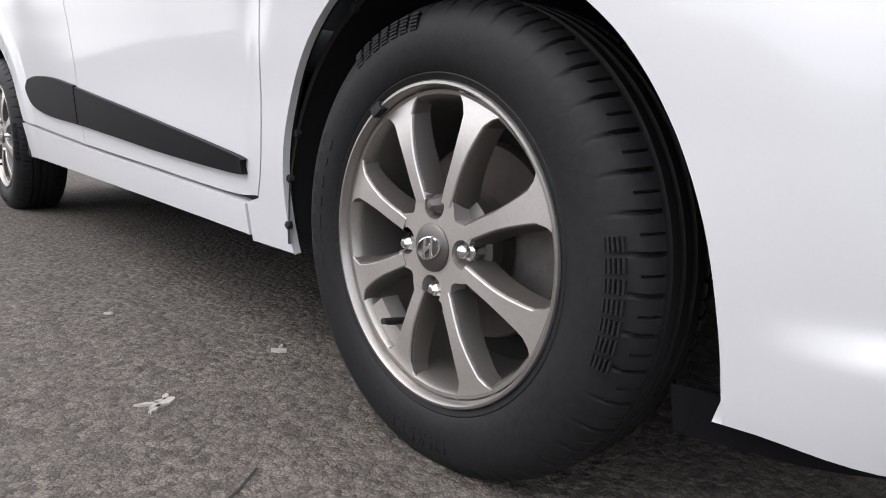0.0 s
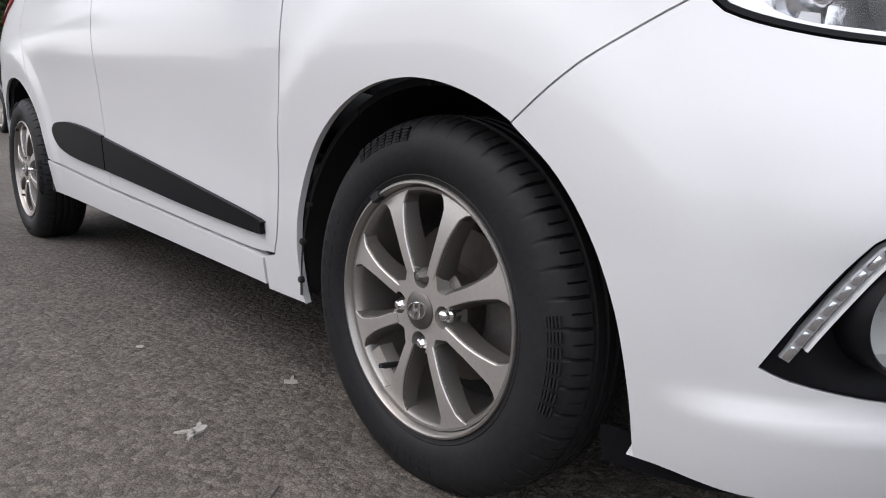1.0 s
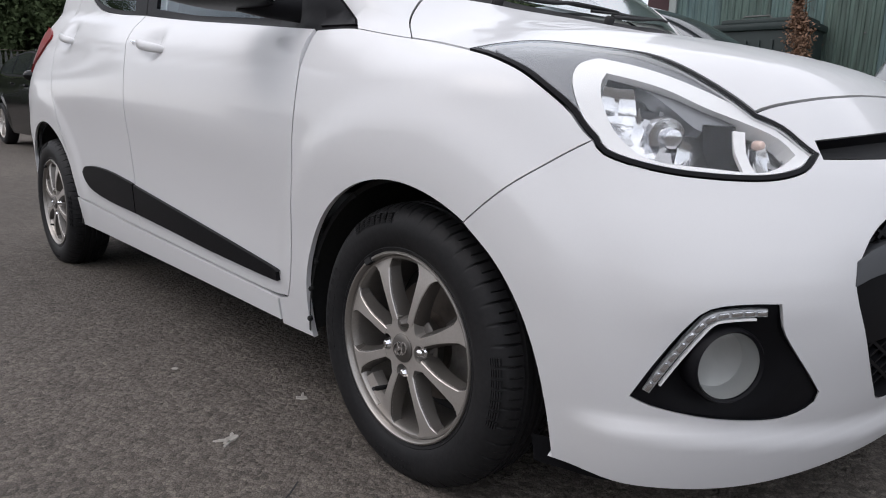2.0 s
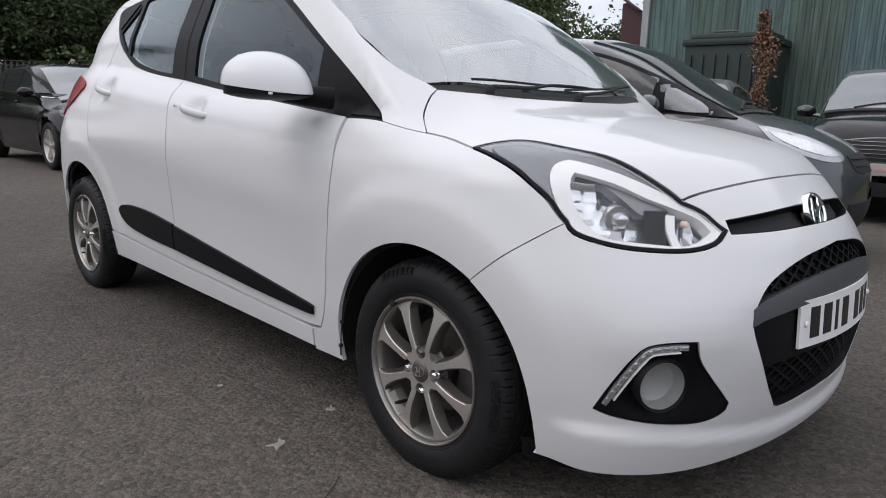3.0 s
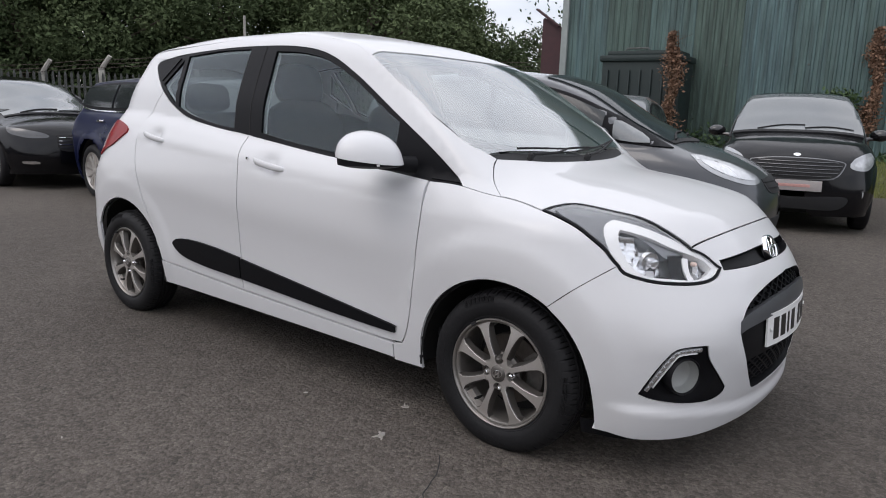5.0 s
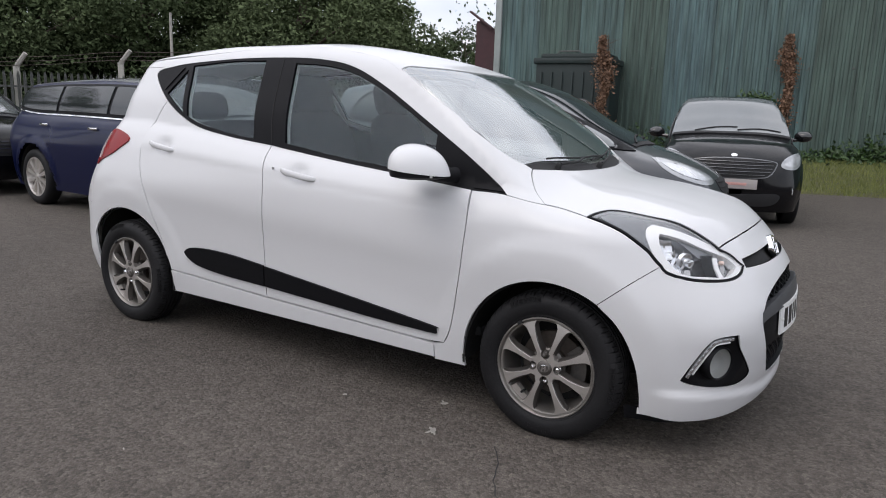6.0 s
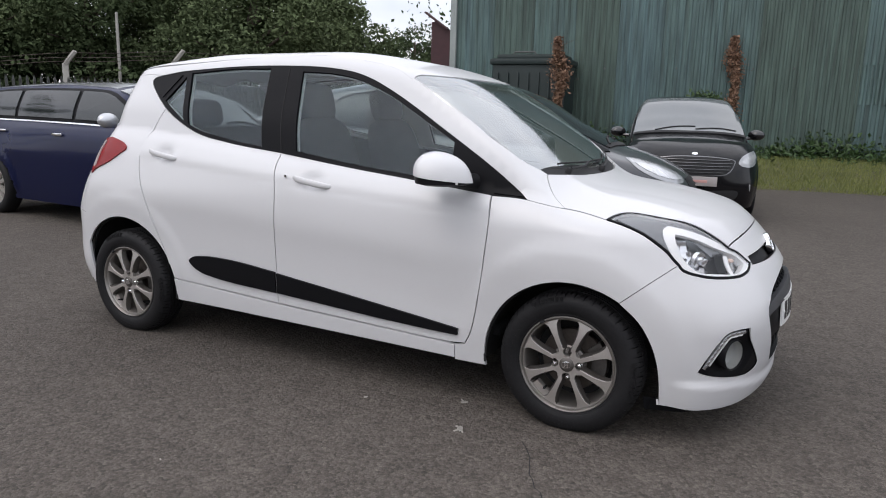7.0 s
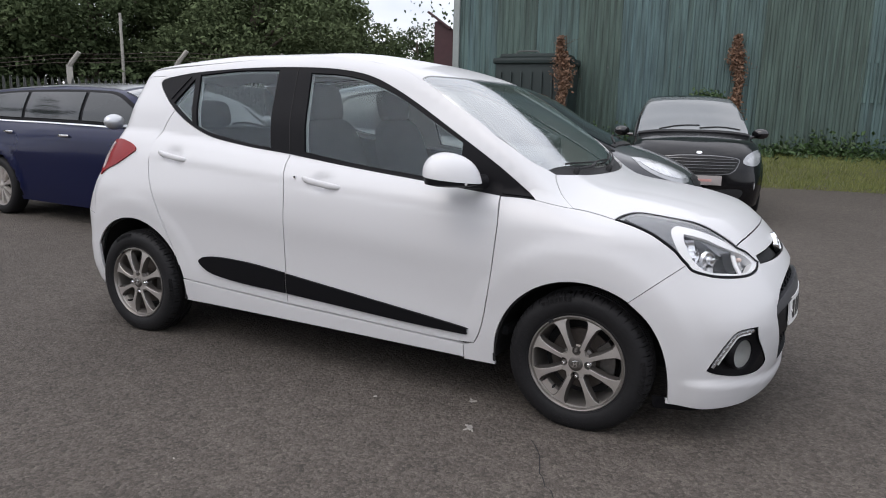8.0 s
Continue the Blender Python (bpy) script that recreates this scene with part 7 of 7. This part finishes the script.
for k in range(7):
    bm = bmesh.new()
    box(bm, (0.05, 0.05, 1.7), pose(-0.78 + 0.26 * k, -0.523, 1.2), 0.01)
    part("container_rib", bm, BIN_GREEN, crate)
bm = bmesh.new()
box(bm, (1.98, 1.12, 0.13), pose(0, 0, 2.28), 0.05)
box(bm, (1.70, 0.9, 0.12), pose(0, 0.02, 2.38), 0.05)
part("container_lid", bm, BIN_GREEN, crate)
bm = bmesh.new()
tube(bm, [(-0.5, -0.2, 2.44), (-0.45, -0.2, 2.50), (0.05, -0.2, 2.50), (0.1, -0.2, 2.44)], 0.02, 8)
part("lid_bar", bm, PALISADE, crate)
bm = bmesh.new()
for x in (-0.8, 0.8):
    for y in (-0.4, 0.4):
        box(bm, (0.12, 0.12, 0.16), pose(x, y, 0.08), 0.02)
part("feet", bm, MATT_BLACK, crate)


# ---- plants ----
def leaf_cloud(name, centres, size, mat, parent=None, flat=0.0, seed=1):
    """Many small folded leaves at given places, joined into one mesh."""
    g = np.random.default_rng(seed)
    c = np.asarray(centres, float)
    n = len(c)
    a = g.normal(size=(n, 3))
    a /= np.linalg.norm(a, axis=1)[:, None]
    b = np.cross(a, g.normal(size=(n, 3)))
    b /= np.linalg.norm(b, axis=1)[:, None] + 1e-9
    s = size * g.uniform(0.6, 1.35, n)[:, None]
    up = np.cross(a, b)
    v = np.stack([c - a * s * 0.62, c + b * s * 0.36 + up * s * 0.10, c + a * s * 0.62, c - b * s * 0.36 + up * s * 0.10], 1).reshape(-1, 3)
    i = np.arange(n) * 4
    f = np.concatenate([np.stack([i, i + 1, i + 2], 1), np.stack([i, i + 2, i + 3], 1)])
    me = bpy.data.meshes.new(name)
    me.from_pydata(v.tolist(), [], f.tolist())
    me.materials.append(mat)
    ob = new(name, me)
    ob.parent = parent
    return ob


def climber(x, z0, z1, width, seed, off=-0.03):
    g = np.random.default_rng(seed)
    t = thing("dry_climber", "dead brown climbing plant clinging to the green wall", "climbing plant", WALL @ pose(x, off, 0), group="climbers on the wall")
    stem = [(0.05 * math.sin(3 * z), -0.03, z) for z in np.linspace(0.0, z1, 14)]
    part("stem", tube(bmesh.new(), stem, 0.03, 7, 0.4), BARK, t)
    n = 3600
    u = g.uniform(0, 1, n) ** 0.9
    z = z0 + (z1 - z0) * u
    w = width * (0.75 + 0.35 * np.sin(z * 5 + seed)) * (1 - 0.45 * u)
    c = np.stack([g.normal(0, 0.36, n) * w + 0.06 * np.sin(4 * z), -0.05 - np.abs(g.normal(0, 0.09, n)), z], 1)
    leaf_cloud("leaves", c, 0.050, DRY_LEAF, t, seed=seed)
    for i in range(6):
        zz = z0 + (z1 - z0) * g.uniform(0.5, 1)
        part("tendril", tube(bmesh.new(), [(0, -0.05, zz), (g.uniform(-0.25, 0.25), -0.08, zz + 0.12), (g.uniform(-0.45, 0.45), -0.07, zz + g.uniform(0.0, 0.25))], 0.006, 5, 0.4), BARK, t)


climber(3.10, 0.8, 2.92, 0.40, 3, -1.35)
climber(6.66, 1.0, 3.02, 0.32, 8)

# grass bank and ivy along the shed
bm = bmesh.new()
cols, rows_ = 60, 14
gridv = []
for i in range(cols + 1):
    x = -9.0 + 24.0 * i / cols
    y_edge, y_wall = 10.35 + 0.20 * (x + 1.0) + 0.12 * math.sin(1.7 * x), 12.9 + 0.0998 * (x + 7.44)
    y_edge = min(max(y_edge, 9.6), y_wall - 0.6)
    col = []
    for j in range(rows_ + 1):
        u = j / rows_
        col.append(bm.verts.new((x, y_edge + (y_wall - y_edge) * u, -0.01 + 0.05 * min(u * 12, 1) + 0.42 * smoothstep(0, 1, u) + 0.025 * noise.noise((x * 2, u * 5, 0)))))
    gridv.append(col)
for p, q in zip(gridv, gridv[1:]):
    for j in range(rows_):
        bm.faces.new((p[j], q[j], q[j + 1], p[j + 1]))
tagged(part("grass_bank", bm, material("grassy_soil", (0.055, 0.065, 0.022), 0.9, fine=14, broad=2.0, spread=0.35, bump=0.5, stain=(0.10, 0.09, 0.045)), None), "low grass bank in front of the shed", "bank", kind="structure")
g = np.random.default_rng(5)
n = 30000
bx = g.uniform(-3.0, 6.5, n)
bu = g.uniform(0.0, 0.95, n)
ye = np.clip(10.35 + 0.20 * (bx + 1.0) + 0.12 * np.sin(1.7 * bx), 9.6, None)
yw = 12.9 + 0.0998 * (bx + 7.44)
by = ye + (yw - ye) * bu
bz = -0.01 + 0.05 * np.minimum(bu * 12, 1) + 0.42 * smoothstep(0, 1, bu)
h = g.uniform(0.03, 0.11, n)
lean = g.normal(0, 0.03, (n, 2))
wd = 0.006
v = np.stack([np.stack([bx - wd, by, bz - 0.01], 1), np.stack([bx + wd, by, bz - 0.01], 1), np.stack([bx + lean[:, 0], by + lean[:, 1], bz + h], 1)], 1).reshape(-1, 3)
me = bpy.data.meshes.new("grass")
me.from_pydata(v.tolist(), [], np.arange(3 * n).reshape(-1, 3).tolist())
me.materials.append(GRASSY)
tagged(new("grass", me), "rough yellowish green grass on the bank", "grass", kind="stuff")
n = 9000
ix = g.uniform(-6.5, 10.0, n)
iz = 0.42 + np.abs(g.normal(0, 0.20, n)) * (0.7 + 0.5 * np.sin(ix * 1.3) + 0.6 * (np.abs(ix - 3.6) < 0.8) * 2.0)
iy = 12.9 + 0.0998 * (ix + 7.44) - np.abs(g.normal(0, 0.28, n)) * (1.2 - np.clip(iz - 0.4, 0, 1))
tagged(leaf_cloud("ivy", np.stack([ix, iy, iz], 1), 0.085, IVY, seed=9), "dark green ivy growing along the foot of the wall", "ivy", kind="stuff")
n = 500
c = np.stack([g.normal(-1.35, 0.16, n), 13.45 - np.abs(g.normal(0, 0.1, n)), 1.62 + g.normal(0, 0.10, n)], 1)
tagged(leaf_cloud("wall_plant", c, 0.08, IVY, seed=12), "small green plant growing on the shed wall", "plant", kind="stuff")

# ---- fence ----
FENCE = pose(-14.37, 9.63, 0, 0, 0, 50)
fence = thing("palisade_fence", "weathered steel palisade fence with concrete posts and wire", "fence", FENCE)
bm = bmesh.new()
prof = [(-0.034, 0.0), (-0.018, -0.016), (0.0, 0.0), (0.018, -0.016), (0.034, 0.0)]
low_ = [bm.verts.new((x, y, 0.05)) for x, y in prof]
mid_ = [bm.verts.new((x, y, 1.76)) for x, y in prof]
tip_ = [bm.verts.new((x * 0.35, y, 1.89 if i % 2 == 0 else 1.81)) for i, (x, y) in enumerate(prof)]
for a_, b_ in ((low_, mid_), (mid_, tip_)):
    for i in range(4):
        bm.faces.new((a_[i], a_[i + 1], b_[i + 1], b_[i]))
pale = bpy.data.meshes.new("pale")
bm.to_mesh(pale)
bm.free()
pale.materials.append(PALISADE)
for k in range(210):
    o = new("pale", pale)
    o.parent = fence
    o.location = (-16.0 + 0.148 * k, 0.012 * math.sin(k * 1.7), 0.0)
for z in (0.45, 1.50):
    bm = bmesh.new()
    box(bm, (32.8, 0.045, 0.045), pose(0.3, 0.03, z))
    part("rail", bm, PALISADE, fence)
for x, top in ((-15.0, 1.9), (-12.4, 1.9), (-9.8, 1.9), (-7.3, 1.95), (-5.78, 2.14), (-4.36, 2.30), (-2.0, 2.50), (0.52, 2.66), (3.0, 2.7), (5.5, 2.7), (8.0, 2.7), (10.5, 2.7)):
    bm = bmesh.new()
    box(bm, (0.14, 0.12, top - 0.30), pose(x, 0.14, top / 2 - 0.15), 0.012)
    tube(bm, [(x, 0.14, top - 0.36), (x + 0.05, 0.10, top - 0.26), (x + 0.25, 0.02, top)], 0.066, 6, 0.85)
    part("concrete_post", bm, CONCRETE, fence)
for r_, drop in ((0.05, 0.24), (0.13, 0.14), (0.22, 0.03)):
    xs_ = np.linspace(-15, 10.5, 52)
    line = [(x + r_, 0.06, float(np.interp(x, [-15, -7.3, -2.0, 0.52, 10.5], [1.9, 1.95, 2.50, 2.66, 2.7])) - drop - 0.03 * math.sin(x * 1.3) ** 2) for x in xs_]
    part("wire", tube(bmesh.new(), line, 0.006, 4), WIRE, fence)

# ---- trees behind the fence ----
def tree(height, spread_, seed, leaves=30000, leaf=0.105, low=0.12, mat=LEAF):
    """A broadleaf tree: tapered trunk, forking limbs and a crown of many small leaves in uneven clumps."""
    g = np.random.default_rng(seed)
    t = thing("tree", "tall dark green broadleaf tree behind the fence", "tree", group="trees behind the fence")
    bm = bmesh.new()
    lean = g.normal(0, 0.25, 2)
    trunk = [Vector((lean[0] * u * u, lean[1] * u * u, height * 0.82 * u)) for u in np.linspace(0, 1, 9)]
    tube(bm, trunk, 0.022 * height + 0.06, 9, 0.25)
    tips = []
    for k in range(15):
        u = g.uniform(low + 0.06, 0.95)
        p = trunk[int(u * 8)]
        a = k * 2.4 + g.uniform(-0.4, 0.4)
        ln = spread_ * (1.05 - 0.55 * u) * g.uniform(0.7, 1.15)
        q = [p, p + Vector((math.cos(a) * ln * 0.5, math.sin(a) * ln * 0.5, ln * 0.30)), p + Vector((math.cos(a) * ln, math.sin(a) * ln, ln * g.uniform(0.30, 0.6)))]
        tube(bm, q, 0.010 * height, 6, 0.25)
        tips += [q[1], q[2], q[2] + Vector(g.normal(0, 0.5, 3)), (q[1] + q[2]) / 2 + Vector(g.normal(0, 0.5, 3))]
    part("trunk", bm, BARK, t)
    tips.append(trunk[-1] + Vector((0, 0, 0.5)))
    tips = np.array([v[:] for v in tips])
    which = g.integers(0, len(tips), leaves)
    r = g.normal(size=(leaves, 3))
    r /= np.linalg.norm(r, axis=1)[:, None]
    rad = (0.12 * height * g.uniform(0.35, 1.0, leaves) ** 0.45 * g.uniform(0.55, 1.1, len(tips))[which])[:, None]
    c = tips[which] + r * rad * (1.1, 1.1, 0.75)
    leaf_cloud("crown", c, leaf, mat, t, seed=seed)
    return t


kinds = [tree(9.5, 3.2, 1, mat=LEAF_PALE), tree(11.0, 3.6, 2, leaves=33000), tree(8.0, 3.0, 3, leaves=26000, mat=LEAF_PALE), tree(6.0, 2.4, 4, leaves=17000, leaf=0.105, low=0.02)]
spots = [(-16, 3.5, 1), (-12.6, 4.5, 0), (-10.0, 3.6, 3), (-8.2, 6.0, 1), (-5.4, 3.8, 2), (-3.6, 6.5, 1), (-1.6, 3.6, 3), (0.3, 5.5, 0), (2.6, 3.4, 2), (4.2, 6.2, 2), (6.0, 9.0, 3),
         (-14.5, 9.5, 1), (-10.5, 10.5, 0), (-6.5, 10.5, 1), (-2.2, 11.0, 0), (1.8, 10.5, 1), (5.6, 13.5, 2), (9.5, 15.0, 3), (13.5, 17.0, 3), (-19, 6.0, 0), (-22, 4.0, 1), (-18, 1.8, 3), (-14.2, 2.6, 2), (-11.4, 7.4, 2), (-7.0, 2.6, 3), (-4.2, 9.0, 0), (-13.0, 13.0, 1), (-9.0, 13.5, 0)]
g = random.Random(12)
used = set()
for x, y, k in spots:
    m = FENCE @ pose(x, y, 0, 0, 0, g.uniform(0, 360)) @ Matrix.Diagonal((*(g.uniform(0.88, 1.15),) * 2, g.uniform(0.88, 1.12), 1))
    if k not in used:
        used.add(k)
        kinds[k].matrix_world = m
    else:
        copy_thing(kinds[k], m.copy())
gx = np.random.default_rng(31)
n = 60000
hx = gx.uniform(-24, 16, n)
hy = gx.uniform(1.2, 3.2, n)
hz = np.abs(gx.normal(0, 1.1, n)) * (1.1 + 0.5 * np.sin(hx * 0.9))
under = leaf_cloud("undergrowth", np.stack([hx, hy, hz], 1), 0.12, LEAF, seed=31)
under.matrix_world = FENCE
tagged(under, "dense dark undergrowth behind the fence", "undergrowth", kind="stuff")
pole = thing("thin_pole", "thin pale grey pole behind the fence", "pole", FENCE @ pose(-0.8, 0.9, 0))
part("shaft", tube(bmesh.new(), [(0, 0, 0), (0, 0, 3.6)], 0.05, 10, 0.7), CONCRETE, pole)

# unseen plain walls, added to close the yard and shape the cars' reflections
bm = bmesh.new()
box(bm, (60, 0.3, 2.6), pose(0, -15, 1.3))
box(bm, (0.3, 40, 2.6), pose(24, -4, 1.3))
tagged(part("wall_yard", bm, material("dull_render", (0.16, 0.155, 0.15), 0.9, fine=6, spread=0.2), None), "plain grey unseen wall added to shape reflections", "wall", kind="structure")
